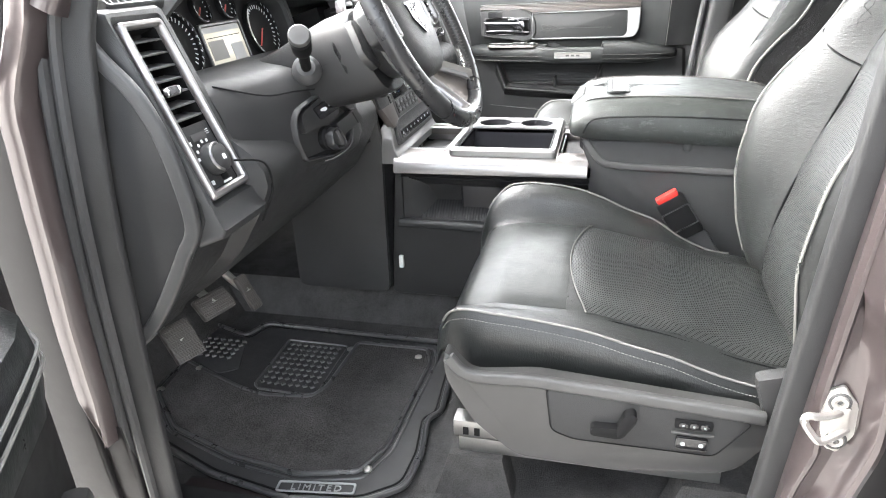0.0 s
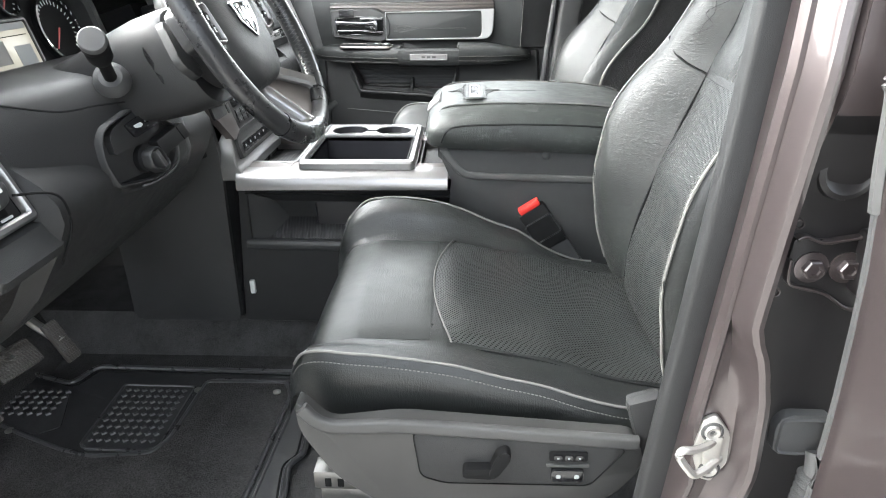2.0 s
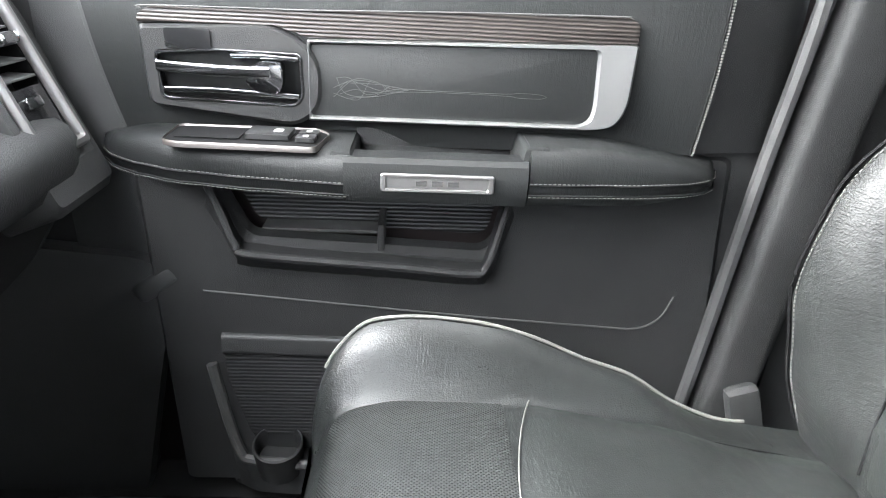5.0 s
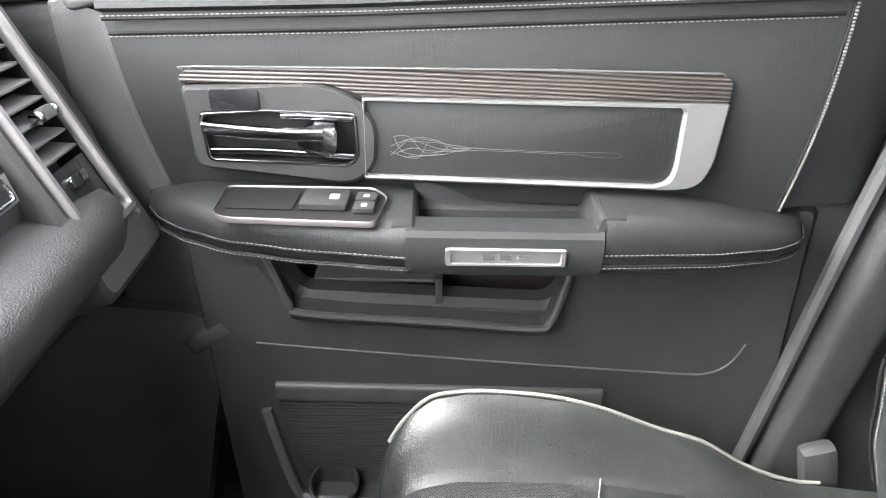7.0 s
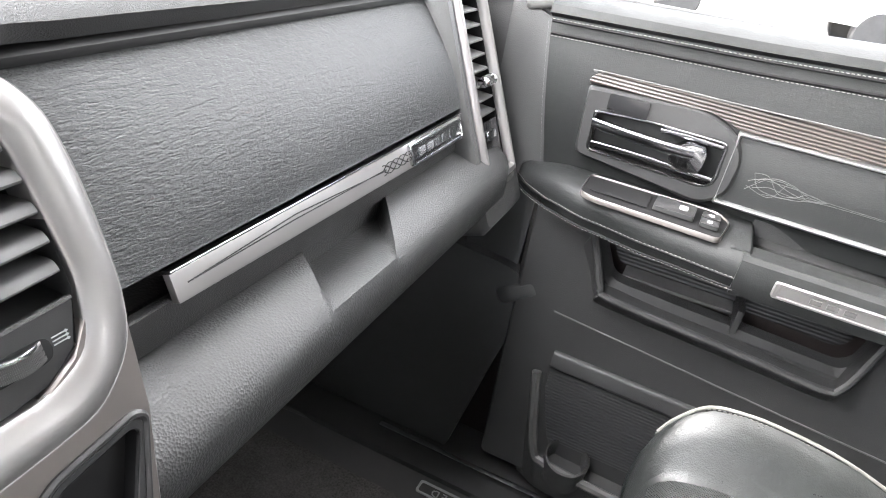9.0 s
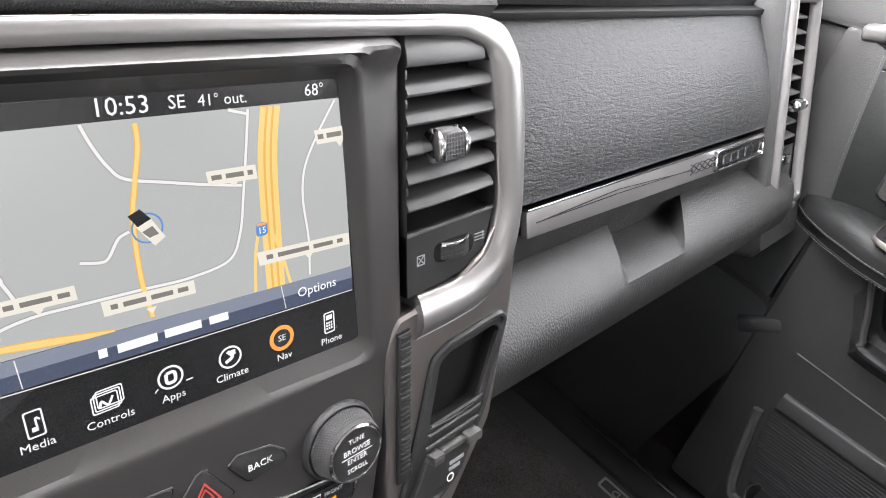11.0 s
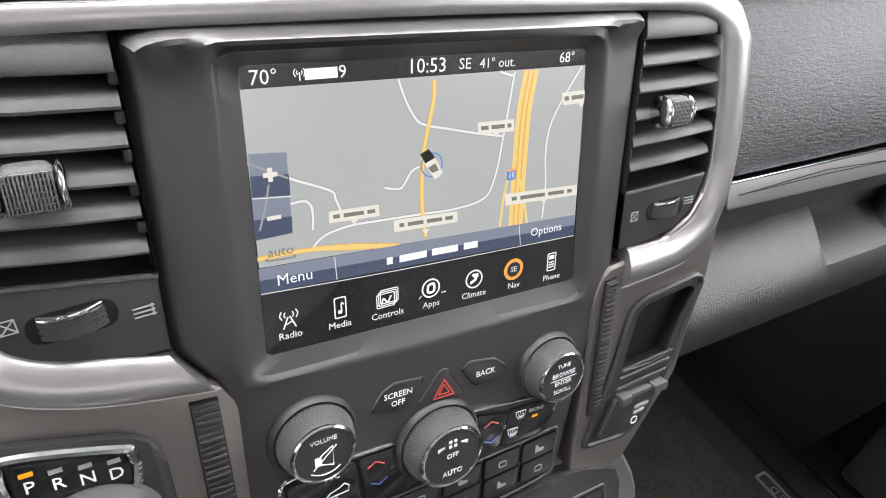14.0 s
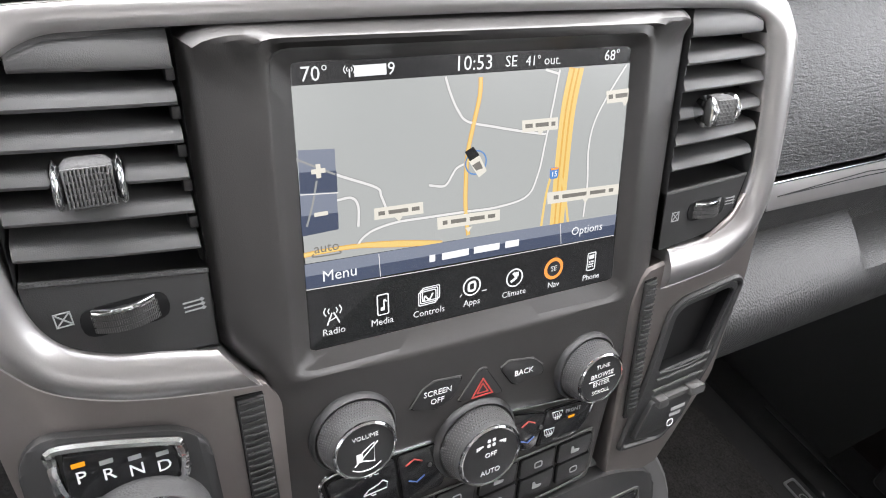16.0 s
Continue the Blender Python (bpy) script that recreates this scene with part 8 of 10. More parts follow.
part("bin_cup", lathe([(0.034, -0.05), (0.037, 0.003), (0.034, 0.005), (0.031, 0.0), (0.029, -0.04), (0.0, -0.045)], Matrix.Translation((0.240, 0.846, 0.838)) @ Matrix.Rotation(radians(10), 4, "X"), 32), SOFT_DARK, pdoor, "round bottle recess")

# trim: wood band, silver surround, inset panel with scroll
part("wood_band", lean_in(slab(rounded([(0.110, 1.427), (0.265, 1.430), (0.291, 1.4225), (0.303, 1.4175), (0.50, 1.4175), (0.698, 1.4175), (0.697, 1.438), (0.687, 1.4455), (0.516, 1.447), (0.30, 1.4465), (0.126, 1.4445), (0.112, 1.436)], 0.003, 3), PD(0.878), 0.008, 0.002, 0.0)), WOOD, pdoor, "dark wood band with fine pale lines")
part("band_edge", lean_in(tube(spline([(0.118, 0.8685, 1.4425), (0.130, 0.8675, 1.4458), (0.30, 0.8675, 1.4475), (0.516, 0.8675, 1.4480), (0.684, 0.8675, 1.4468)], 5), 0.0011, 6)), GREY_PLASTIC, pdoor)
so = rounded([(0.302, 1.3215), (0.655, 1.3185), (0.686, 1.324), (0.697, 1.348), (0.699, 1.4165), (0.303, 1.4165)], [0.003, 0.02, 0.014, 0.02, 0.003, 0.003], 5)
si = rounded([(0.306, 1.3275), (0.640, 1.3245), (0.652, 1.330), (0.6555, 1.345), (0.6530, 1.4115), (0.307, 1.4115)], [0.003, 0.006, 0.006, 0.01, 0.008, 0.003], 5)
part("silver_surround", lean_in(ring_slab(so, si, PD(0.880), 0.014, 0.003, 0.0)), CONSOLE_SILVER, pdoor, "satin silver trim surround")
inset = part("inset_panel", lean_in(slab(si, PD(0.880), 0.008, 0.002, 0.0)), SMOOTH_LEATHER, pdoor, "padded black inset panel with stitched scroll")
IY = 0.8715
for k in range(7):
    c = spline([(0.334 + 0.004 * (k % 3), IY, 1.361 + 0.012 * math.sin(k * 1.9)), (0.350 + 0.005 * (k % 4), IY, 1.360 + 0.013 * math.sin(k * 1.3 + 0.6)), (0.372 + 0.003 * k, IY, 1.360 + 0.010 * math.cos(k * 2.2)), (0.405, IY, 1.360 + 0.004 * math.cos(k * 1.7)), (0.428, IY, 1.360)], 8)
    part("stitched_scroll", lean_in(tube(c, 0.00035, 4)), SOFT, inset)
for dz in (-0.001, 0.001):
    part("stitched_scroll", lean_in(tube(spline([(0.355, IY, 1.358 + dz * 9), (0.39, IY, 1.359 + dz * 7), (0.43, IY, 1.3595 + dz * 1.5), (0.54, IY, 1.3575 + dz), (0.565, IY, 1.357 + dz * 2.8), (0.590, IY, 1.3562 + dz * 2.4), (0.598, IY, 1.356)], 6), 0.00035, 4)), SOFT, inset)

# handle
hb_out = rounded([(0.114, 1.334), (0.290, 1.313), (0.319, 1.338), (0.319, 1.400), (0.268, 1.431), (0.112, 1.4255)], [0.01, 0.02, 0.02, 0.03, 0.03, 0.006], 5)
hb_in = rounded([(0.134, 1.345), (0.285, 1.341), (0.294, 1.350), (0.293, 1.397), (0.200, 1.399), (0.130, 1.394)], 0.006, 5)
hb = part("handle_bezel", ring_slab(hb_out, hb_in, PD(0.882), 0.016, 0.005, 0.0), SOFT_DARK, pdoor, "black bezel round the door handle")
part("handle_cup", slab(hb_in, PD(0.905), 0.004, 0.0, 0.0), PIANO, hb)
part("cup_wall", loft([[(x, y, z) for x, z in hb_in] for y in (0.905, 0.868)], True, False), PIANO, hb)
part("cup_rim", ring_slab(rounded([(0.131, 1.342), (0.287, 1.338), (0.297, 1.348), (0.296, 1.400), (0.200, 1.402), (0.127, 1.397)], 0.007, 5), hb_in, PD(0.866), 0.002, 0.0008, 0.0), DARK_CHROME, hb)
part("lock_panel", slab(rect(0.168, 1.412, 0.052, 0.022, 0.003), PD(0.866), 0.002, 0.0005, 0.0), PIANO, hb)
part("handle_bar", sweep(spline([(0.130, 0.866, 1.381), (0.18, 0.858, 1.3795), (0.23, 0.853, 1.379), (0.262, 0.852, 1.380)], 5), rect(0, 0, 0.010, 0.014, 0.004, 4)), DARK_CHROME, hb, "chrome pull handle")
part("handle_lower", sweep(spline([(0.134, 0.870, 1.353), (0.19, 0.868, 1.354), (0.25, 0.866, 1.352), (0.292, 0.866, 1.350)], 5), rect(0, 0, 0.006, 0.007, 0.002, 3)), DARK_CHROME, hb)
part("handle_upper", sweep(spline([(0.215, 0.868, 1.394), (0.25, 0.866, 1.395), (0.292, 0.866, 1.393)], 5), rect(0, 0, 0.006, 0.006, 0.002, 3)), DARK_CHROME, hb)
part("handle_grip", slab(rounded([(0.236, 1.360), (0.268, 1.352), (0.276, 1.364), (0.277, 1.390), (0.250, 1.392), (0.232, 1.378)], 0.008, 5), PD(0.868), 0.018, 0.006, 0.0), DARK_CHROME, hb, "chrome handle paddle")

# armrest in three pieces
EDGE = [(0.042, 0.888), (0.06, 0.862), (0.10, 0.832), (0.16, 0.806), (0.25, 0.788), (0.36, 0.776), (0.56, 0.776), (0.68, 0.782), (0.75, 0.794), (0.79, 0.812), (0.815, 0.862)]


def arm_ring(x, top, low, back=0.895):
    e = lerp_table(EDGE, x)
    e = min(e, back - 0.006)
    return [(x, back, top), (x, e + 0.022, top + 0.001), (x, e + 0.010, top - 0.003), (x, e + 0.003, top - 0.010), (x, e, top - 0.020), (x, e + 0.002, low + 0.014), (x, e + 0.010, low + 0.003), (x, e + 0.024, low), (x, back, low)]


front_xs = (0.042, 0.05, 0.065, 0.085, 0.11, 0.15, 0.20, 0.26, 0.32, 0.358)
part("armrest_front", loft([arm_ring(x, 1.306 - 0.016 * max(0, (0.10 - x) / 0.06), 1.252 + 0.012 * max(0, (0.12 - x) / 0.08)) for x in front_xs]), SMOOTH_LEATHER, pdoor, "black leather front armrest")
rear_xs = (0.562, 0.60, 0.65, 0.70, 0.74, 0.77, 0.79, 0.804, 0.813)
part("armrest_rear", loft([arm_ring(x, 1.318 - 0.030 * max(0, (x - 0.66) / 0.155), 1.248 + 0.012 * max(0, (x - 0.70) / 0.09)) for x in rear_xs]), SMOOTH_LEATHER, pdoor, "black leather rear armrest")
for xs, z in ((front_xs, 1.272), (rear_xs, 1.278)):
    for dz in (0.0, -0.012):
        ln = [Vector((x, min(lerp_table(EDGE, x), 0.889) - 0.0006, z + dz)) for x in steps(xs[0], xs[-1], 16)]
        part("armrest_stitching", dashes([p + V(0, -0.0008, 0.002 if dz == 0 else -0.002) for p in ln], 0.0006, 0.0055), THREAD, pdoor)
        part("armrest_seam", tube(ln, 0.0014, 5), BLACK, pdoor)
grip = part("pull_grip", loft([[(x, 0.776 + dy, z) for dy, z in ((0.040, 1.302), (0.006, 1.303), (0.0, 1.298), (-0.003, 1.284), (-0.002, 1.262), (0.004, 1.251), (0.012, 1.248), (0.044, 1.252))] for x in (0.352, 0.358, 0.45, 0.552, 0.560)]), SMOOTH_LEATHER, pdoor, "worn leather pull grip")
part("grip_floor", span(0.358, 0.562, 0.812, 0.90, 1.245, 1.262, 0.004), SOFT_DARK, pdoor)
part("grip_back", span(0.358, 0.562, 0.882, 0.895, 1.262, 1.312, 0.003), SOFT_DARK, pdoor)
part("grip_cheek", slab(rounded([(0.548, 1.255), (0.585, 1.255), (0.585, 1.318), (0.556, 1.318)], 0.006, 3), PD(0.895), 0.108, 0.012, 0.0), SMOOTH_LEATHER, pdoor)
part("grip_cheek", slab(rounded([(0.335, 1.255), (0.366, 1.255), (0.362, 1.305), (0.335, 1.306)], 0.006, 3), PD(0.895), 0.108, 0.012, 0.0), SMOOTH_LEATHER, pdoor)
plate = part("grip_plate", ring_slab(rect(0.4575, 1.278, 0.128, 0.021, 0.004), rect(0.4575, 1.278, 0.114, 0.013, 0.002), PD(0.7735), 0.004, 0.0015, 0.0), SATIN, grip, "satin silver name plate")
part("plate_face", slab(rect(0.4575, 1.278, 0.116, 0.015), PD(0.7735), 0.002, 0, 0.0), SATIN, plate)
for k in range(3):
    part("plate_bar", slab(rect(0.4395 + k * 0.018, 1.278, 0.012, 0.006), PD(0.7735), 0.001, 0, 0.002), GREY_PLASTIC, plate)

# window switches
AZ = 1.3095
sw = rounded([(0.147, 0.799), (0.145, 0.868), (0.313, 0.868), (0.331, 0.845), (0.322, 0.781), (0.163, 0.788)][::-1], 0.010, 5)
cx_, cy_ = 0.238, 0.827
swi = [(cx_ + (x - cx_) * 0.982, cy_ + (y - cy_) * 0.95) for x, y in sw]
switch = part("switch_bezel", ring_slab(sw, swi, flat(AZ - 0.004), 0.0068, 0.0015), BRONZE, pdoor, "silver framed window switch panel")
part("switch_base", slab(swi, flat(AZ - 0.004), 0.0045, 0.0), BLACK, switch)
turn_m = Matrix.Translation((0, 0, AZ + 0.002)) @ Matrix.Translation((0.239, 0.826, 0)) @ Matrix.Rotation(radians(-2), 4, "Z")
part("switch_well", slab(rect(-0.045, 0.005, 0.074, 0.046, 0.004), turn_m, 0.001, 0.0, -0.0005), BLACK, switch)
w1 = part("window_switch", slab(rect(0.024, 0.004, 0.050, 0.040, 0.003), turn_m, 0.006, 0.002, 0.0), SATIN_BLACK, switch, "black window switch")
part("print", slab(rect(0.034, 0.005, 0.010, 0.012, 0.002), turn_m, 0.0004, 0, 0.006), WHITE, w1)
for dy in (-0.011, 0.012):
    w2 = part("lock_switch", slab(rect(0.068, dy, 0.022, 0.019, 0.002), turn_m, 0.005, 0.0015, 0.0), SATIN_BLACK, switch, "black lock switch")
    part("print", slab(rect(0.068, dy, 0.006, 0.006, 0.001), turn_m, 0.0004, 0, 0.005), WHITE, w2)

# outer door, window and mirror
part("outer_skin", joined(span(-0.30, 0.90, 0.950, 0.985, 0.68, 1.50, 0.02)), PAINT, pdoor)
part("window_frame", joined(sweep(spline([(-0.40, 0.915, 1.50), (-0.15, 0.885, 1.72), (0.15, 0.85, 1.93), (0.50, 0.84, 1.955), (0.90, 0.85, 1.955)], 6), rect(0, 0, 0.05, 0.05, 0.008, 3)), span(0.86, 0.92, 0.86, 0.91, 1.50, 1.96, 0.01)), SOFT_DARK, pdoor, "black window frame")
pane = part("window_pane", loft([[(-0.30, 0.932, 1.50), (0.88, 0.932, 1.50)], [(0.12, 0.875, 1.935), (0.88, 0.875, 1.945)]], False, False), GLASS, pdoor)
pane.visible_shadow = False
part("belt_seal", sweep([(-0.15, 0.930, 1.517), (0.40, 0.930, 1.530), (0.88, 0.930, 1.545)], rect(0, 0, 0.010, 0.012, 0.003, 3)), RUBBER, pdoor)
part("sail_panel", slab(rounded([(-0.16, 1.49), (0.020, 1.505), (0.028, 1.520), (-0.10, 1.66), (-0.16, 1.66)], 0.008, 3), PD(0.932), 0.022, 0.005, 0.0), SOFT, pdoor, "black corner panel by the mirror")
part("sail_tip", box((0.045, 0.03, 0.022), (0.020, 0.905, 1.508), 0.009, Matrix.Rotation(radians(-14), 4, "Y"), 3), GREY_PLASTIC, pdoor)

MIRROR_SHELL = grain_material("weathered_mirror_plastic", (0.13, 0.13, 0.13), 0.55, 700, 0.2)
mirror = thing("side_mirror", (0.02, 1.10, 1.50), "grey side mirror outside the passenger window", "mirror")
mm_ = Matrix.Translation((0.118, 1.185, 1.602)) @ Matrix(((0.35, 0, 0.937, 0), (0.937, 0, -0.35, 0), (0, 1, 0, 0), (0, 0, 0, 1)))
mo = rounded([(-0.12, -0.095), (0.10, -0.090), (0.125, 0.075), (-0.105, 0.085)], 0.035, 6)
mi = rounded([(-0.105, -0.078), (0.088, -0.074), (0.110, 0.060), (-0.092, 0.070)], 0.028, 6)
part("housing", ring_slab(mo, mi, mm_, 0.045, 0.010, -0.030), MIRROR_SHELL, mirror, "grey mirror housing")
part("housing_back", slab(mo, mm_, 0.05, 0.0, -0.08), PAINT, mirror)
MIRROR, _ = material("mirror_glass", (0.9, 0.9, 0.9), 0.02, 1.0)
part("mirror_glass", slab(mi, mm_, 0.003, 0.0, -0.006), MIRROR, mirror)
part("mirror_arm", tube([(-0.05, 0.95, 1.535), (0.01, 1.02, 1.545), (0.07, 1.09, 1.56)], 0.032, 10), MIRROR_SHELL, mirror)

# ---- pillar and rear passenger side ----
setting("pillar_middle_passenger", joined(
    sweep(spline([(0.875, 0.872, 0.72), (0.900, 0.868, 1.0), (0.925, 0.858, 1.3), (0.945, 0.845, 1.55), (0.96, 0.80, 1.96)], 6), rect(0, 0, 0.075, 0.085, 0.018, 4), up=(0, 1, 0))), SOFT_DARK, "grey grained middle pillar trim", "pillar")
setting("pillar_seal", tube(spline([(0.825, 0.855, 0.80), (0.845, 0.852, 1.0), (0.868, 0.845, 1.3), (0.890, 0.835, 1.55), (0.90, 0.80, 1.94)], 6), 0.010, 8), RUBBER, "black rubber door seal", "seal")
rdoor = thing("rear_passenger_door", (1.4, 0.93, 0.72), "closed dark rear door panel behind the passenger seat", "car door")
part("door_card", slab(rounded([(0.96, 0.74), (1.88, 0.74), (1.88, 1.50), (0.98, 1.50)], 0.02, 4), PD(0.925), 0.05, 0.012, 0.0), SOFT_DARK, rdoor, "dark rear door card")
part("door_armrest", loft([[(x, 0.88, 1.26), (x, 0.80 + d, 1.262), (x, 0.79 + d, 1.245), (x, 0.80 + d, 1.20), (x, 0.88, 1.18)] for x, d in ((1.05, 0.07), (1.10, 0.02), (1.5, 0.0), (1.66, 0.02), (1.72, 0.07))]), LEATHER, rdoor, "black rear armrest")
part("outer_skin", span(0.91, 1.92, 0.950, 0.985, 0.68, 1.50, 0.02), PAINT, rdoor)
rp = part("window_pane", loft([[(0.98, 0.93, 1.50), (1.86, 0.93, 1.50)], [(0.99, 0.87, 1.945), (1.80, 0.87, 1.94)]], False, False), PRIVACY, rdoor, "dark tinted window pane")
rp.visible_shadow = False
part("window_frame", joined(sweep([(0.95, 0.85, 1.955), (1.5, 0.85, 1.955), (1.86, 0.86, 1.94)], rect(0, 0, 0.05, 0.05, 0.008, 3)), span(1.84, 1.93, 0.86, 0.95, 1.48, 1.96, 0.01)), SOFT_DARK, rdoor)

# rear bench
bench = thing("rear_bench", (1.65, 0, 0.70), "dark leather rear bench seat across the cab", "car seat")
part("bench_cushion", loft([[(x, y, z) for x, z in ((1.36, 0.84), (1.34, 1.0), (1.37, 1.045), (1.45, 1.055), (1.75, 1.02), (1.80, 0.86))] for y in (-0.84, -0.82, 0.0, 0.82, 0.84)]), LEATHER, bench)
part("bench_back", loft([[(x, y, z) for x, z in ((1.74, 1.00), (1.70, 1.10), (1.80, 1.50), (1.84, 1.58), (1.90, 1.58), (1.92, 1.0))] for y in (-0.84, -0.82, 0.0, 0.82, 0.84)]), LEATHER, bench)
part("bench_box", span(1.42, 1.92, -0.82, 0.82, 0.69, 0.86, 0.02), SOFT_DARK, bench)

# ---- driver's doorway ----
def strip(points, section, up=(0, 1, 0)):
    return sweep(spline(points, 6), section, up=up)


setting("door_sill_driver", joined(span(-0.16, 0.95, -0.985, -0.80, 0.62, 0.700, 0.012)), PAINT, "painted rocker below the driver's doorway", "sill")
sill = tagged(part("sill_plate", span(-0.22, 0.82, -0.93, -0.84, 0.698, 0.716, 0.005), SOFT_DARK), "black moulded sill plate in the driver's doorway", "sill plate", kind="structure")
setting("door_sill_passenger", joined(span(-0.30, 1.95, 0.80, 0.95, 0.62, 0.715, 0.010)), SOFT_DARK, "black sill trim below the passenger door", "sill")
tr = part("sill_trim", sweep([(-0.10, 0.845, 0.728), (0.45, 0.845, 0.728)], rect(0, 0, 0.010, 0.004, 0.001, 2)), CHROME)
tagged(tr, "bright sill scuff strip in the passenger footwell", "scuff strip", kind="structure")

setting("wall_side_passenger", joined(span(-0.62, 0.02, 0.915, 0.948, 0.60, 1.50, 0.008)), SOFT_DARK, "dark side wall of the passenger footwell", "wall")

# hinge pillar at the front of the doorway
PILLAR = ((0.70, -0.176), (0.88, -0.190), (0.975, -0.201), (1.09, -0.201), (1.25, -0.193), (1.43, -0.183), (1.57, -0.118))
hp = []
for z in steps(0.875, 1.60, 24):
    x = lerp_table(PILLAR, z)
    w = 0.019 * min(1.0, max(0.15, (z - 0.865) / 0.10))
    hp.append([(x - w - 0.008, -0.875, z), (x - w - 0.006, -0.905, z), (x - w - 0.004, -0.928, z), (x - w, -0.936, z), (x - w + 0.006, -0.939, z), (x, -0.937, z), (x + w - 0.005, -0.939, z), (x + w, -0.934, z), (x + w + 0.003, -0.915, z), (x + w + 0.012, -0.900, z), (x + w + 0.012, -0.86, z), (x - w - 0.008, -0.86, z)])
setting("pillar_hinge", loft(hp), PAINT, "painted hinge pillar with two rounded edges", "pillar")
# foot and hinge face carry the doorway's shade in their colour
setting("pillar_foot", strip([(-0.205, -0.90, 0.62), (-0.215, -0.90, 0.90)], rect(0, 0, 0.09, 0.03, 0.008, 3)), SHADED_PAINT, "foot of the front pillar with shade in its colour", "pillar")
setting("hinge_recess", strip([(-0.285, -0.915, 0.66), (-0.300, -0.915, 0.90), (-0.300, -0.915, 1.15), (-0.285, -0.915, 1.40), (-0.225, -0.912, 1.60)], rect(0, 0, 0.16, 0.02, 0.006, 3)), SHADED_PAINT, "hinge face of the front pillar with shade in its colour", "pillar")
for off, size in ((0.0, 0.0085), (0.024, 0.0085)):
    setting("hinge_seal", strip([(x + off, -0.906, z) for x, z in ((-0.176, 0.70), (-0.176, 0.80), (-0.174, 0.96), (-0.168, 1.16), (-0.156, 1.34), (-0.134, 1.50), (-0.110, 1.58))], circle(size, 8)), RUBBER, "black double rubber seal along the front pillar", "seal")
setting("hinge_cover", strip([(x, -0.898, z) for x, z in ((-0.140, 0.70), (-0.138, 0.96), (-0.130, 1.16), (-0.118, 1.34), (-0.096, 1.50), (-0.07, 1.58))], rect(0, 0, 0.07, 0.014, 0.005, 3)), SOFT_DARK, "dark inner strip of the front pillar", "pillar")
setting("kick_panel_driver", slab(rounded([(-0.45, 0.70), (-0.12, 0.70), (-0.14, 0.90), (-0.13, 1.06), (-0.20, 1.10), (-0.45, 1.10)], 0.02, 4), wall_plane(-0.90, -1), 0.02, 0.006, 0.0), SOFT_DARK, "black kick panel in the driver's footwell", "panel")
setting("pillar_front_upper", strip([(-0.11, -0.90, 1.56), (0.02, -0.86, 1.78), (0.20, -0.82, 1.95)], rect(0, 0, 0.07, 0.07, 0.02, 4)), PAINT, "painted upper front pillar of the doorway", "pillar")
setting("door_rail_driver", joined(strip([(0.15, -0.86, 1.965), (0.6, -0.86, 1.985), (1.2, -0.86, 1.985), (1.95, -0.87, 1.96)], rect(0, 0, 0.07, 0.08, 0.02, 4), (0, 0, 1))), PAINT, "painted roof rail over the doorways", "rail")
setting("rear_corner_driver", span(1.86, 1.98, -0.95, -0.84, 0.64, 1.97, 0.03), PAINT, "painted rear corner of the cab", "pillar")

# middle pillar: trim, seal, painted jamb with pressed steps
BZ = (0.64, 0.80, 0.95, 1.10, 1.25, 1.40, 1.57, 1.75, 1.96)
lean = lambda z: 0.812 + 0.052 * ((z - 0.85) / 0.72) if z < 1.57 else 0.864 + 0.03 * (z - 1.57)
fold = lambda z: 0.0 if z < 1.5 else 0.06 * ((z - 1.5) / 0.46)
FLANGE = ((0.64, 0.76), (0.80, 0.79), (0.915, 0.819), (0.957, 0.834), (1.027, 0.850), (1.11, 0.845), (1.187, 0.840), (1.235, 0.833), (1.30, 0.836), (1.415, 0.840), (1.51, 0.849), (1.97, 0.90))
RIDGE = ((0.64, 0.79), (0.80, 0.800), (0.906, 0.838), (0.972, 0.883), (1.067, 0.901), (1.154, 0.897), (1.203, 0.888), (1.249, 0.872), (1.271, 0.868), (1.336, 0.873), (1.422, 0.878), (1.512, 0.883), (1.97, 0.945))
jamb, hinge_face = [], []
for z in steps(0.64, 1.97, 76):
    xs, xf, xr, f = lean(z), lerp_table(FLANGE, z), lerp_table(RIDGE, z), fold(z)
    xf, xr = max(xf, xs + 0.014), max(xr, xs + 0.030)
    drop = 0.034 * (1 - min(1.0, max(0.0, (z - 1.36) / 0.13)))
    jamb.append([(xs + 0.010, -0.862 + f, z), (xs + 0.012, -0.893 + f, z), (xf - 0.006, -0.914 + f, z), (xf - 0.001, -0.922 + f, z), (xf + 0.004, -0.9225 + f, z), (xf + 0.009, -0.917 + f, z), (xf + 0.5 * (xr - xf), -0.9165 + f, z), (xr - 0.013, -0.924 + f, z), (xr - 0.007, -0.940 + f, z), (xr - 0.002, -0.948 + f, z), (xr + 0.004, -0.950 + f, z), (xr + 0.010, -0.9475 + f, z), (xr + 0.015, -0.940 + f + drop * 0.5, z), (xr + 0.019, -0.948 + f + drop, z), (xr + 0.024, -0.862 + f, z)])
    hinge_face.append([(xr + 0.022, -0.880 + f, z), (xr + 0.018, -0.9485 + f + drop, z), (xr + 0.03, -0.950 + f + drop, z), (1.0, -0.950 + f + drop * 0.9, z), (1.06, -0.945 + f + drop, z), (1.06, -0.880 + f, z)])
setting("pillar_middle_driver", loft(jamb), PAINT, "glossy painted middle pillar jamb with pressed steps", "pillar")
# one surface: shade put into the colour below, plain body paint above
setting("hinge_face_driver", loft([r for r in hinge_face if r[0][2] < 1.47]), SHADED_PAINT, "recessed hinge face of the middle pillar, colour darkened as shade", "pillar")
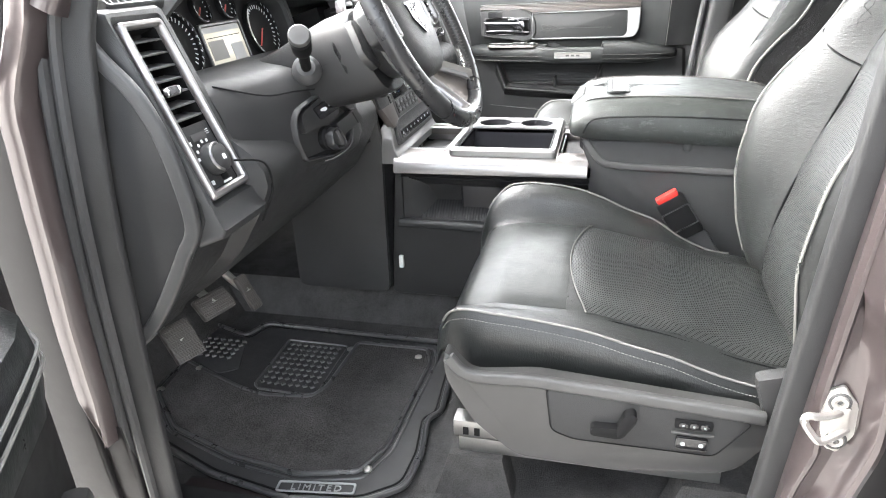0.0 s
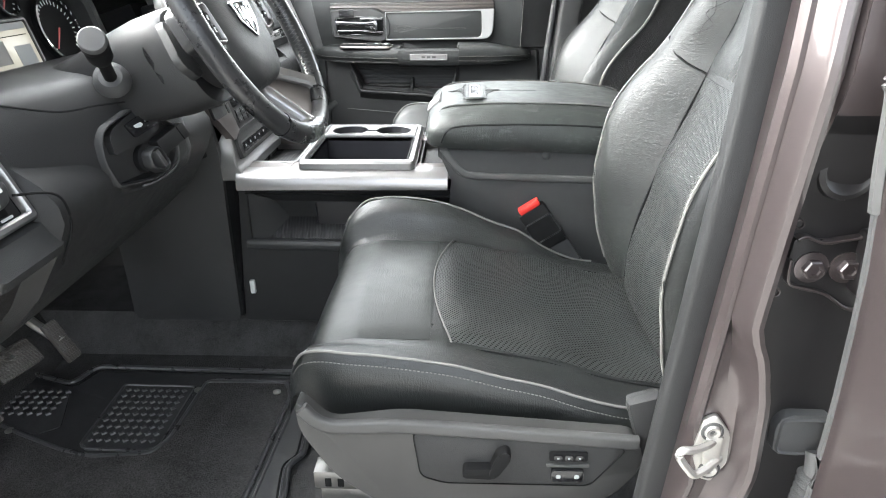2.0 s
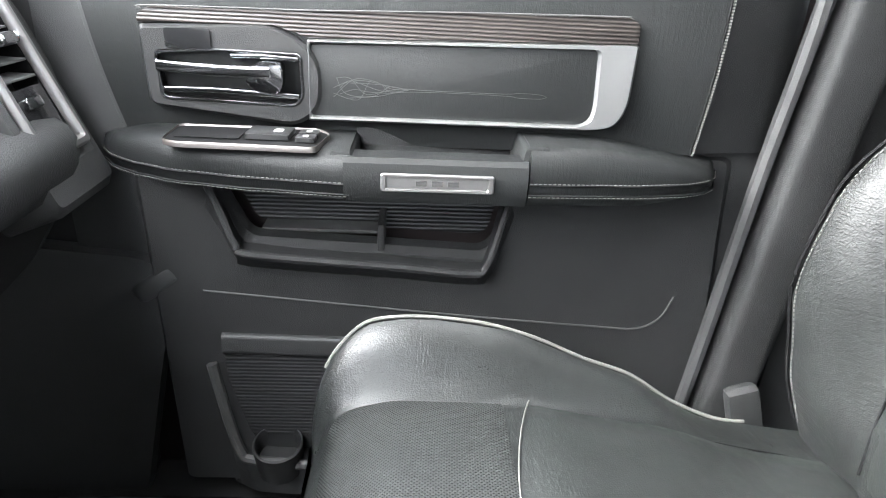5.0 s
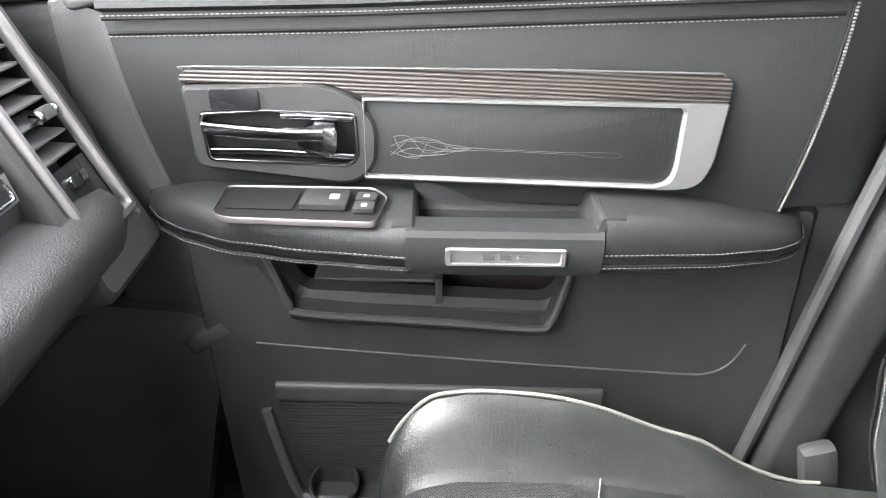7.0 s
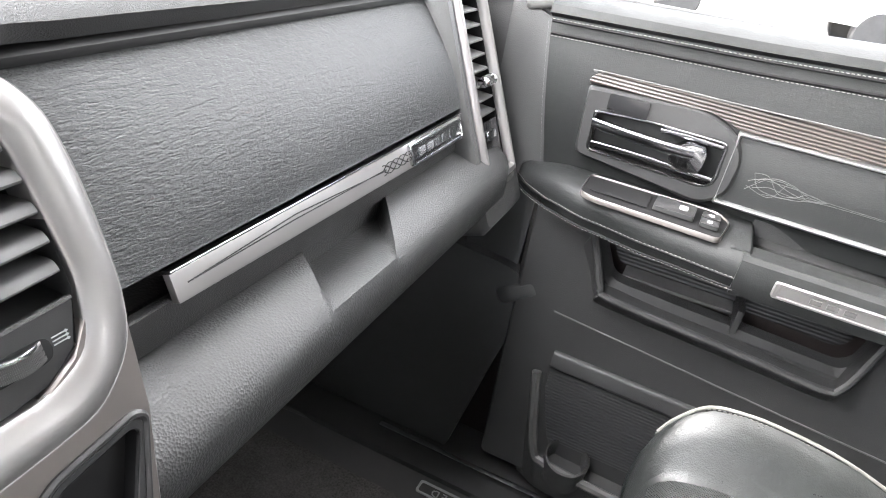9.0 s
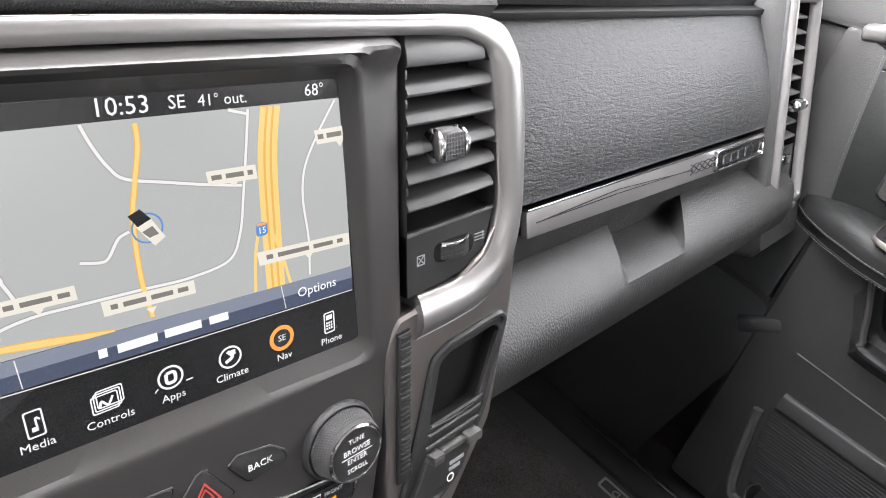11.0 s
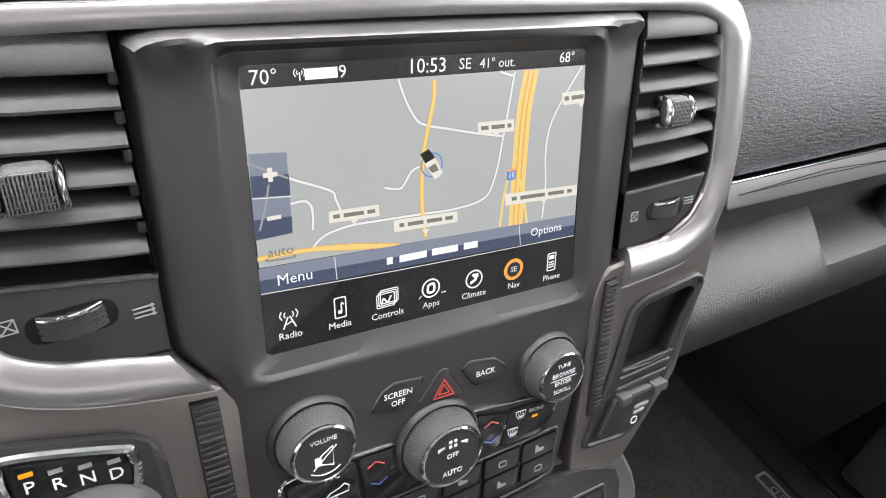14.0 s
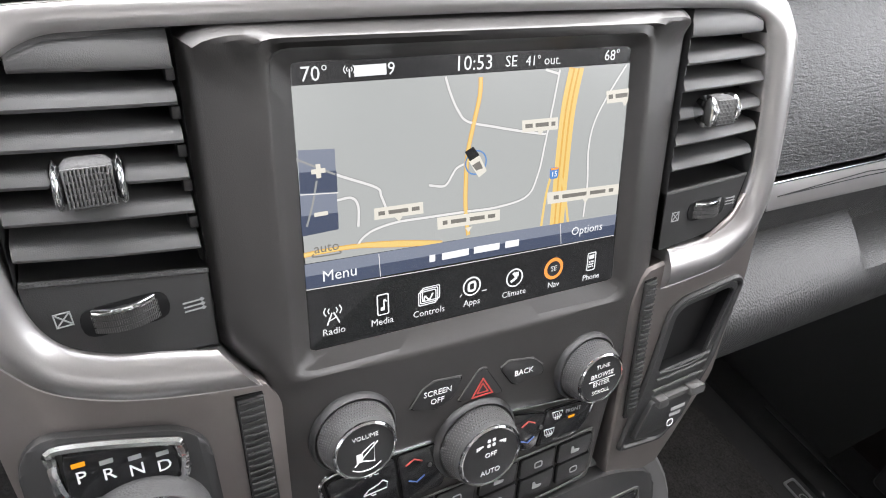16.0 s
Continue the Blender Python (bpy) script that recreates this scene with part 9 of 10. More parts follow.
setting("pillar_upper_driver", loft([r for r in hinge_face if r[0][2] > 1.44]), PAINT, "glossy painted upper middle pillar", "pillar")
setting("pillar_trim_driver", strip([(0.872, -0.845, 0.70), (0.885, -0.842, 1.0), (0.90, -0.84, 1.3), (0.915, -0.83, 1.57), (0.93, -0.77, 1.96)], rect(0, 0, 0.085, 0.035, 0.012, 4)), SOFT_DARK, "grey inner trim of the middle pillar", "pillar")
setting("doorway_seal", strip([(lean(z) + 0.002, -0.878 + fold(z), z) for z in BZ], rounded([(-0.016, -0.012), (0.016, -0.012), (0.018, 0.008), (0.0, 0.014), (-0.018, 0.008)], 0.006, 3)), SEAL, "dark rubber seal round the driver's doorway", "seal")

striker = thing("door_striker", (0.862, -0.93, 1.03), "bare zinc door striker loop bolted to the pillar", "door striker")
sm = Matrix.Translation((0.8640, -0.9200, 1.081)) @ Matrix.Rotation(radians(-5), 4, "Y") @ wall_plane(0, 1)
part("striker_plate", slab(rounded([(-0.010, -0.040), (0.004, -0.047), (0.020, -0.020), (0.021, 0.022), (0.006, 0.047), (-0.010, 0.040), (-0.017, 0.010), (-0.017, -0.012)], 0.004, 3), sm, 0.007, 0.002, -0.002), STEEL, striker, "zinc base plate")
part("striker_step", slab(rounded([(-0.008, -0.020), (0.010, -0.020), (0.014, 0.020), (-0.006, 0.020)], 0.004, 3), sm, 0.005, 0.002, 0.004), STEEL, striker)
for dz in (-0.028, 0.026):
    part("bolt_seat", lathe([(0.0125, 0.0), (0.0125, 0.002), (0.0100, 0.0026), (0.0095, 0.001)], sm @ Matrix.Translation((0.001, dz, 0.0045)), 20), GREY_PLASTIC, striker)
    part("bolt", lathe([(0.0095, 0.0), (0.0095, 0.003), (0.0075, 0.005), (0.004, 0.0045), (0.003, 0.001), (0, 0.001)], sm @ Matrix.Translation((0.001, dz, 0.004)), 20), STEEL, striker)
part("striker_loop", tube(spline([sm @ Vector(p) for p in ((0.004, 0.012, 0.004), (-0.008, 0.016, 0.016), (-0.026, 0.020, 0.026), (-0.037, 0.022, 0.028), (-0.041, 0.014, 0.028), (-0.030, -0.006, 0.028), (-0.022, -0.015, 0.026), (-0.006, -0.014, 0.018), (0.012, -0.013, 0.004))], 5), 0.0046, 8), STEEL, striker, "striker loop")

# rear door standing open, with its hinge
rd = thing("rear_driver_door", (1.0, -1.5, 0.68), "open rear door showing its glossy grey outer skin", "car door")
EDGE = ((0.66, 0.965), (0.80, 0.946), (0.948, 0.945), (1.079, 0.948), (1.178, 0.947), (1.254, 0.944), (1.324, 0.940), (1.401, 0.932), (1.461, 0.924), (1.51, 0.917))
skin = []
for z in steps(0.66, 1.492, 26):
    x = lerp_table(EDGE, z)
    crown = 0.010 * math.exp(-((z - 1.33) / 0.05) ** 2)
    skin.append([(x + 0.010, -0.980, z), (x + 0.002, -0.982, z), (x - 0.001, -0.988, z), (x + 0.001, -1.0, z), (x + 0.014 - crown, -1.25, z), (x + 0.03 - crown, -1.6, z), (x + 0.06, -1.96, z), (x + 0.07, -1.975, z), (x + 0.11, -1.97, z), (x + 0.10, -0.990, z)])
part("door_skin", loft(skin), PAINT, rd, "glossy metallic grey outer skin")
part("edge_trim", tube([(lerp_table(EDGE, z) + 0.003, -0.982, z) for z in steps(0.70, 1.47, 20)], 0.0055, 6), RUBBER, rd, "black rubber edge seal")
part("edge_cap", tube(spline([(0.925, -0.984, 1.505), (0.915, -0.984, 1.498), (0.920, -0.984, 1.486), (0.926, -0.984, 1.43), (0.932, -0.984, 1.39)], 5), 0.006, 6), GREY_PLASTIC, rd)
part("inner_card", span(1.03, 1.10, -1.96, -1.01, 0.70, 1.48, 0.02), SOFT_DARK, rd)
part("frame_post", span(0.935, 1.02, -1.022, -0.985, 1.512, 1.95, 0.006), SOFT, rd, "dark grey window frame post")
part("frame_top", joined(span(0.95, 1.02, -1.92, -1.0, 1.92, 1.97, 0.01), span(0.96, 1.03, -1.96, -1.90, 1.49, 1.97, 0.01)), BLACK, rd)
part("belt_trim", span(0.928, 0.975, -1.96, -1.018, 1.490, 1.516, 0.006), GREY_PLASTIC, rd, "grey belt moulding")
glass_r = part("window_pane", span(0.960, 0.964, -1.92, -1.02, 1.51, 1.93, 0.0), PRIVACY, rd, "dark tinted window pane")
glass_r.visible_shadow = False
hinge = thing("upper_hinge", (0.93, -0.92, 1.27), "painted steel door hinge with two bolts, darkened as if shaded", "hinge")
hm = wall_plane(-0.9155, 1)
leaf = rounded([(0.905, 1.338), (0.912, 1.343), (0.930, 1.336), (0.950, 1.340), (0.985, 1.345), (0.985, 1.262), (0.965, 1.266), (0.945, 1.280), (0.920, 1.286), (0.907, 1.292), (0.903, 1.315)][::-1], 0.004, 3)
# leaf colour holds the recess shade; lips and bolts keep the body paint
part("hinge_leaf", slab(leaf, hm, 0.007, 0.002, -0.001), SHADED_PAINT, hinge, "painted hinge leaf darkened as if in shade")
for line in ([(0.906, 1.339), (0.914, 1.342), (0.931, 1.336), (0.950, 1.339), (0.975, 1.344)], [(0.904, 1.318), (0.906, 1.294), (0.920, 1.287), (0.944, 1.281), (0.966, 1.266), (0.98, 1.262)]):
    part("leaf_lip", sweep(spline([hm @ Vector((x, z, 0.006)) for x, z in line], 5), rect(0, 0, 0.003, 0.010, 0.001, 3), up=(0, 1, 0)), PAINT, hinge)
for x in (0.926, 0.960):
    part("washer", lathe([(0.0165, 0), (0.0165, 0.002), (0.012, 0.0032)], hm @ Matrix.Translation((x, 1.309, 0.006)), 22), PAINT, hinge)
    part("bolt", lathe([(0.0105, 0), (0.0105, 0.007), (0.009, 0.0085), (0.0055, 0.0085), (0.005, 0.006), (0, 0.006)], hm @ Matrix.Translation((x, 1.309, 0.008)), 6), PAINT, hinge, "hexagon bolt")
for x, z in ((0.908, 1.352), (0.900, 1.278)):
    part("location_hole", lathe([(0.0055, 0), (0.0055, 0.003), (0.004, 0.0036), (0.0035, 0.001)], hm @ Matrix.Translation((x, z, -0.001)), 14), PAINT, hinge)
part("hinge_arm", slab(rounded([(0.965, 1.35), (0.995, 1.35), (0.995, 1.285), (0.965, 1.285)], 0.004, 3), hm, 0.055, 0.004, 0.004), SHADED_PAINT, hinge)
stop = thing("pillar_plug", (0.935, -0.925, 1.41), "round pressed dimple with a plug on the pillar", "plug")
part("dimple", lathe([(0.029, -0.002), (0.027, 0.003), (0.022, 0.0045), (0.018, 0.001), (0.008, 0.0), (0, 0.0)], wall_plane(-0.9255, 1) @ Matrix.Translation((0.936, 1.408, 0.0)), 30), SHADED_PAINT, stop)
boot = thing("wiring_boot", (0.95, -0.92, 1.0), "black rubber wiring boot between pillar and door", "wiring boot")
part("boot_plug", slab(rounded([(0.930, 1.083), (0.967, 1.078), (0.985, 1.09), (0.985, 1.135), (0.938, 1.134), (0.928, 1.122)], 0.008, 4), hm, 0.014, 0.005, 0.0), RUBBER, boot)
part("boot_rim", ring_slab(rect(0.957, 1.106, 0.050, 0.048, 0.010), rect(0.957, 1.106, 0.044, 0.042, 0.008), hm, 0.017, 0.002, 0.0), RUBBER, boot)
coil = spline([(0.974, -0.935, 1.090), (0.972, -0.945, 1.065), (0.966, -0.952, 1.035), (0.964, -0.955, 1.01), (0.972, -0.957, 0.985)], 8)
part("boot_sleeve", sweep(coil, circle(0.010, 10), up=(1, 0, 0), scale=None), RUBBER, boot)
for p in coil[8::2]:
    part("boot_fold", lathe([(0.010, -0.003), (0.0165, 0.0), (0.010, 0.003)], Matrix.Translation(p), 16), SOFT, boot)
low_hinge = thing("lower_hinge", (0.93, -0.92, 0.90), "painted lower door hinge with a bolt, darkened as if shaded", "hinge")
part("bolt", lathe([(0.018, 0), (0.018, 0.003), (0.011, 0.004), (0.011, 0.013), (0, 0.012)], hm @ Matrix.Translation((0.960, 0.925, 0.004)), 6), PAINT, low_hinge)
part("hinge_leaf", slab(rounded([(0.875, 0.885), (0.985, 0.880), (0.985, 0.935), (0.945, 0.940), (0.90, 0.93)], 0.008, 4), hm, 0.008, 0.003, 0.0), SHADED_PAINT, low_hinge)
part("leaf_boss", lathe([(0.024, 0), (0.022, 0.010), (0.014, 0.014), (0, 0.014)], hm @ Matrix.Translation((0.905, 0.905, 0.004)), 24), SHADED_PAINT, low_hinge)

# driver's door, wide open at the front
dd = thing("driver_door", (-0.5, -1.5, 0.70), "open driver's door with leather armrest", "car door")
ddm = Matrix.Translation((-0.27, -0.99, 0)) @ Matrix.Rotation(radians(-60), 4, "Z")


def dd_part(name, bm, mat, label=""):
    bm.transform(ddm)
    return part(name, bm, mat, dd, label)


dd_part("door_body", span(0.02, 1.02, -0.09, 0.03, 0.68, 1.49, 0.03), PAINT)
dd_part("door_card", span(0.05, 0.98, 0.03, 0.06, 0.72, 1.48, 0.02), SOFT_DARK, "black inner door card")
def arm_ring(x, out, lowz, top):
    pts = [(0.05, lowz), (out - 0.012, lowz), (out - 0.002, lowz + 0.015), (out, lowz + 0.05), (out - 0.006, top - 0.022), (out - 0.025, top - 0.004), (out - 0.05, top), (0.05, top)]
    return [(x, y, z) for y, z in pts]


dd_part("door_armrest", loft([arm_ring(x, o, l, t) for x, o, l, t in ((0.20, 0.08, 1.21, 1.262), (0.22, 0.118, 1.19, 1.275), (0.26, 0.145, 1.165, 1.282), (0.32, 0.158, 1.15, 1.284), (0.6, 0.160, 1.15, 1.284), (0.88, 0.12, 1.17, 1.27))]), LEATHER, "black leather armrest with pale piping")
for dz in (0.0, -0.018):
    dd_part("arm_piping", tube(spline([(0.21, 0.100, 1.245 + dz), (0.26, 0.1445, 1.236 + dz), (0.32, 0.159, 1.230 + dz), (0.6, 0.161, 1.230 + dz), (0.88, 0.121, 1.225 + dz)], 5), 0.0024, 6), PIPING, "pale piping")
dd_part("door_pocket", span(0.10, 0.70, 0.05, 0.10, 0.76, 0.90, 0.02), GREY_PLASTIC, "grey lower door pocket")
dd_part("window_frame", joined(span(0.95, 1.02, -0.03, 0.02, 1.49, 1.93, 0.01), span(0.35, 1.02, -0.03, 0.02, 1.90, 1.95, 0.01), sweep([(0.02, -0.005, 1.49), (0.36, -0.005, 1.92)], rect(0, 0, 0.04, 0.05, 0.006, 3))), BLACK)

# ---- mats and pedals ----
MZ = 0.694
STUD = grain_material("polished_stud_rubber", (0.055, 0.055, 0.056), 0.30, 900, 0.06, 0.8)
mat = thing("floor_mat", (-0.05, -0.5, MZ), "black rubber floor mat with carpet inset in the driver's footwell", "floor mat", "floor mats")
outline = rounded([(-0.50, -0.245), (-0.40, -0.285), (-0.31, -0.315), (-0.285, -0.245), (0.00, -0.252), (0.228, -0.256), (0.262, -0.345), (0.275, -0.53), (0.252, -0.555), (0.268, -0.665), (0.262, -0.755), (0.195, -0.805), (0.05, -0.825), (-0.12, -0.795), (-0.28, -0.735), (-0.42, -0.60), (-0.50, -0.48)][::-1], 0.02, 4)
part("mat_base", slab(outline, flat(MZ), 0.008, 0.003), RUBBER, mat, "black rubber mat base")
part("mat_rim", tube([(x, y, MZ + 0.010) for x, y in outline] + [(outline[0][0], outline[0][1], MZ + 0.010)], 0.0062, 8), STUD, mat, "raised rubber rim")
part("mat_groove", tube([(-0.02 + (x + 0.02) * 0.955, -0.53 + (y + 0.53) * 0.955, MZ + 0.008) for x, y in outline + outline[:1]], 0.0022, 6), BLACK, mat)
inset = rounded([(-0.395, -0.455), (-0.30, -0.495), (-0.205, -0.532), (-0.135, -0.548), (-0.025, -0.535), (-0.005, -0.49), (0.0, -0.30), (0.185, -0.300), (0.205, -0.35), (0.195, -0.66), (0.165, -0.735), (0.05, -0.765), (-0.10, -0.745), (-0.27, -0.69), (-0.385, -0.585)][::-1], 0.014, 4)
part("carpet_inset", slab(inset, flat(MZ + 0.008), 0.005, 0.002), MAT_CARPET, mat, "worn black carpet inset")
part("inset_edge", tube([(x, y, MZ + 0.0115) for x, y in inset] + [(inset[0][0], inset[0][1], MZ + 0.0115)], 0.0055, 8), STUD, mat, "rubber bead round the carpet")
bead = [(-0.10 + (x + 0.10) * 1.045, -0.53 + (y + 0.53) * 1.06) for x, y in inset]
part("outer_bead", tube([(x, y, MZ + 0.0085) for x, y in bead + bead[:1]], 0.0030, 6), STUD, mat)
for x, y in ((-0.008, -0.333), (0.171, -0.337), (0.178, -0.728), (-0.345, -0.480), (-0.385, -0.575)):
    part("rivet", lathe([(0.009, 0), (0.009, 0.003), (0.006, 0.005), (0, 0.005)], Matrix.Translation((x, y, MZ + 0.012)), 16), STEEL, mat, "pale metal rivet")


def studs(x0, y0, x1, y1, sx, sy, skew=0.0):
    bm = bmesh.new()
    for i in range(sx):
        for j in range(sy):
            x, y = x0 + (x1 - x0) * (i + 0.5) / sx, y0 + (y1 - y0) * (j + 0.5) / sy
            r = lathe([(0.0082, 0), (0.0066, 0.0045), (0.0044, 0.0060), (0, 0.0061)], Matrix.Translation((x + skew * (y - y0), y, MZ + 0.008)), 4)
            me = bpy.data.meshes.new("tmp")
            r.to_mesh(me)
            r.free()
            bm.from_mesh(me)
            bpy.data.meshes.remove(me)
    return bm


heel_line = rounded([(-0.185, -0.315), (-0.020, -0.318), (-0.018, -0.515), (-0.040, -0.528), (-0.165, -0.525), (-0.180, -0.51)][::-1], 0.010, 4)
heel = part("heel_pad", slab(heel_line, flat(MZ + 0.008), 0.003, 0.001), RUBBER, mat, "studded heel pad")
part("heel_bead", tube([(x, y, MZ + 0.011) for x, y in heel_line + heel_line[:1]], 0.0034, 6), STUD, heel)
tagged(part("stud", studs(-0.175, -0.510, -0.030, -0.325, 8, 9), STUD, heel), kind="stuff")
pad2 = part("foot_pad", slab(rounded([(-0.49, -0.30), (-0.30, -0.335), (-0.25, -0.46), (-0.29, -0.485), (-0.41, -0.44), (-0.49, -0.46)][::-1], 0.010, 4), flat(MZ + 0.008), 0.002, 0.001), RUBBER, mat, "studded foot pad")
tagged(part("stud", studs(-0.475, -0.430, -0.29, -0.335, 9, 5), STUD, pad2), kind="stuff")
nm = flat(MZ + 0.009) @ Matrix.Translation((0.098, -0.789, 0)) @ Matrix.Rotation(radians(8), 4, "Z") @ Matrix.Rotation(0, 4, "Z")
plate = part("name_plate", ring_slab(rect(0, 0, 0.150, 0.028, 0.006), rect(0, 0, 0.142, 0.020, 0.004), nm, 0.003, 0.001), GREY_PRINT, mat, "pale framed name plate")
lettering("LIMITED", 0.021, nm, GREY_PRINT, plate, "letters", 0.001, spacing=1.35)

pm = thing("floor_mat", (-0.05, 0.55, 0.72), "black rubber floor mat in the passenger footwell", "floor mat", "floor mats")
po = rounded([(-0.48, 0.25), (0.22, 0.25), (0.27, 0.40), (0.27, 0.70), (0.20, 0.80), (0.0, 0.82), (-0.30, 0.80), (-0.48, 0.70)], 0.03, 4)
part("mat_base", slab(po, flat(0.694), 0.010, 0.004), RUBBER, pm)
part("mat_rim", tube([(x, y, 0.705) for x, y in po] + [(po[0][0], po[0][1], 0.705)], 0.005, 6), GREY_PLASTIC, pm)
pi = rounded([(-0.42, 0.30), (0.17, 0.30), (0.21, 0.42), (0.21, 0.68), (0.16, 0.735), (-0.28, 0.735), (-0.42, 0.66)], 0.025, 4)
part("carpet_inset", slab(pi, flat(0.702), 0.005, 0.002), MAT_CARPET, pm)
pn = flat(0.704) @ Matrix.Translation((0.095, 0.775, 0)) @ Matrix.Rotation(radians(180), 4, "Z")
pp = part("name_plate", ring_slab(rect(0, 0, 0.150, 0.028, 0.006), rect(0, 0, 0.142, 0.020, 0.004), pn, 0.003, 0.001), GREY_PRINT, pm, "pale framed name plate")
lettering("LIMITED", 0.021, pn, GREY_PRINT, pp, "letters", 0.001, spacing=1.35)


def pedal(name, label, at_, size, tilt, yaw, arm_to):
    ob = thing(name, tuple(arm_to), label, "pedal", "pedals")
    turn = Matrix.Rotation(radians(yaw), 4, "Z") @ Matrix.Rotation(radians(tilt), 4, "Y")
    part("pedal_pad", box(size, at_, 0.005, turn), PEDAL, ob, "ribbed rubber pedal pad")
    for k in range(6):
        bm = box((0.003, size[1] * 0.9, size[2] * 0.05), (size[0] / 2, 0, (k - 2.5) * size[2] * 0.15), 0.001)
        bm.transform(Matrix.Translation(at_) @ turn)
        part("pad_rib", bm, PEDAL, ob)
    part("pedal_arm", tube(spline([at_, Vector(at_).lerp(Vector(arm_to), 0.5) + V(-0.03, 0, -0.02), arm_to], 5), 0.009, 8), STEEL, ob)


pedal("parking_pedal", "grey ribbed parking brake pedal", (-0.165, -0.735, 0.960), (0.014, 0.060, 0.075), -38, -20, (-0.26, -0.76, 1.12))
pedal("brake_pedal", "black brake pedal with a worn pad", (-0.150, -0.640, 0.990), (0.012, 0.080, 0.048), -42, -15, (-0.24, -0.60, 1.14))
pedal("throttle_pedal", "slim black throttle pedal", (-0.130, -0.548, 0.970), (0.010, 0.030, 0.080), -30, -10, (-0.22, -0.52, 1.13))

# ignition panel beside the column
ign = thing("ignition_panel", (0.08, -0.60, 1.28), "black ignition panel with inserted key and tow switch", "switch panel")
im = Matrix(((0.25, -0.15, 0.957, 0.092), (0.968, 0.04, -0.25, -0.510), (0, 0.988, 0.155, 1.322), (0, 0, 0, 1)))
io = rounded([(-0.116, -0.003), (-0.112, 0.029), (-0.095, 0.047), (-0.047, 0.059), (-0.019, 0.064), (0.019, 0.038), (0.045, 0.022), (0.074, -0.006), (0.042, -0.016), (0.036, -0.035), (0.012, -0.049), (-0.031, -0.055), (-0.105, -0.044)], [0.012, 0.012, 0.01, 0.01, 0.006, 0.01, 0.01, 0.004, 0.006, 0.014, 0.014, 0.01, 0.008], 5)
inner_io = [(-0.035 + (x + 0.035) * 0.93, 0.004 + (y - 0.004) * 0.90) for x, y in io]
part("panel_bezel", ring_slab(io, inner_io, im, 0.026, 0.003, -0.020), FASCIA, ign, "black bezel of the panel")
part("panel_plate", slab(inner_io, im, 0.012, 0.0, -0.020), BLACK, ign)
part("panel_face", slab(rounded([(-0.093, 0.003), (-0.093, 0.029), (-0.084, 0.040), (-0.034, 0.056), (-0.016, 0.056), (0.013, 0.031), (0.012, 0.020), (-0.019, 0.009)], 0.006, 4), im, 0.016, 0.003, -0.010), SATIN_BLACK, ign, "raised face with the switch")
sw1 = part("tow_switch", slab(rounded([(-0.061, 0.040), (-0.020, 0.050), (0.010, 0.029), (-0.047, 0.018)], 0.004, 4), im, 0.005, 0.0015, 0.005), PIANO, ign, "gloss tow switch")
part("print", slab(rounded([(-0.046, 0.0365), (-0.030, 0.0385), (-0.025, 0.034), (-0.031, 0.031), (-0.043, 0.032)], 0.002, 3), im, 0.0005, 0, 0.010), WHITE, sw1)
part("print", slab(rect(-0.019, 0.041, 0.003, 0.009, 0.001), im, 0.0005, 0, 0.010), GREY_PRINT, sw1)
part("well_lip", tube(spline([im @ V(x, y, 0.005) for x, y in ((-0.060, -0.054), (-0.031, -0.056), (0.012, -0.050), (0.033, -0.038), (0.039, -0.024), (0.041, -0.016))], 5), 0.0018, 6), SLAT, ign, "paler lip of the key well")
arm_ = part("lock_arm", slab(rounded([(-0.012, 0.003), (0.058, 0.019), (0.074, -0.006), (0.001, -0.022)], 0.004, 3), im, 0.022, 0.003, -0.010), SATIN_BLACK, ign, "black arm under the column")
part("arm_groove", slab([(0.040, 0.014), (0.042, 0.0145), (0.054, -0.009), (0.052, -0.0095)], im, 0.0006, 0, 0.0121), BLACK, arm_)
part("key_barrel", lathe([(0.022, -0.010), (0.022, 0.004), (0.018, 0.008), (0.0, 0.008)], im @ Matrix.Translation((-0.030, -0.018, 0.0)), 28), BLACK, ign)
km = im @ Matrix.Translation((-0.031, -0.020, 0.008))
kh = rounded([(-0.021, 0.014), (-0.003, 0.022), (0.009, 0.016), (0.023, -0.014), (0.014, -0.022), (-0.004, -0.022), (-0.022, -0.008)], 0.006, 4)
part("key", ring_slab(kh, [(x * 0.70, y * 0.70) for x, y in kh], km, 0.016, 0.004, 0.004), SATIN_BLACK, ign, "black key in the barrel")
part("key_stem", slab(rounded([(-0.007, 0.013), (0.001, 0.015), (0.013, -0.013), (0.005, -0.016)], 0.002, 3), km, 0.022, 0.003, -0.002), GREY_PLASTIC, ign, "grey key blade holder")

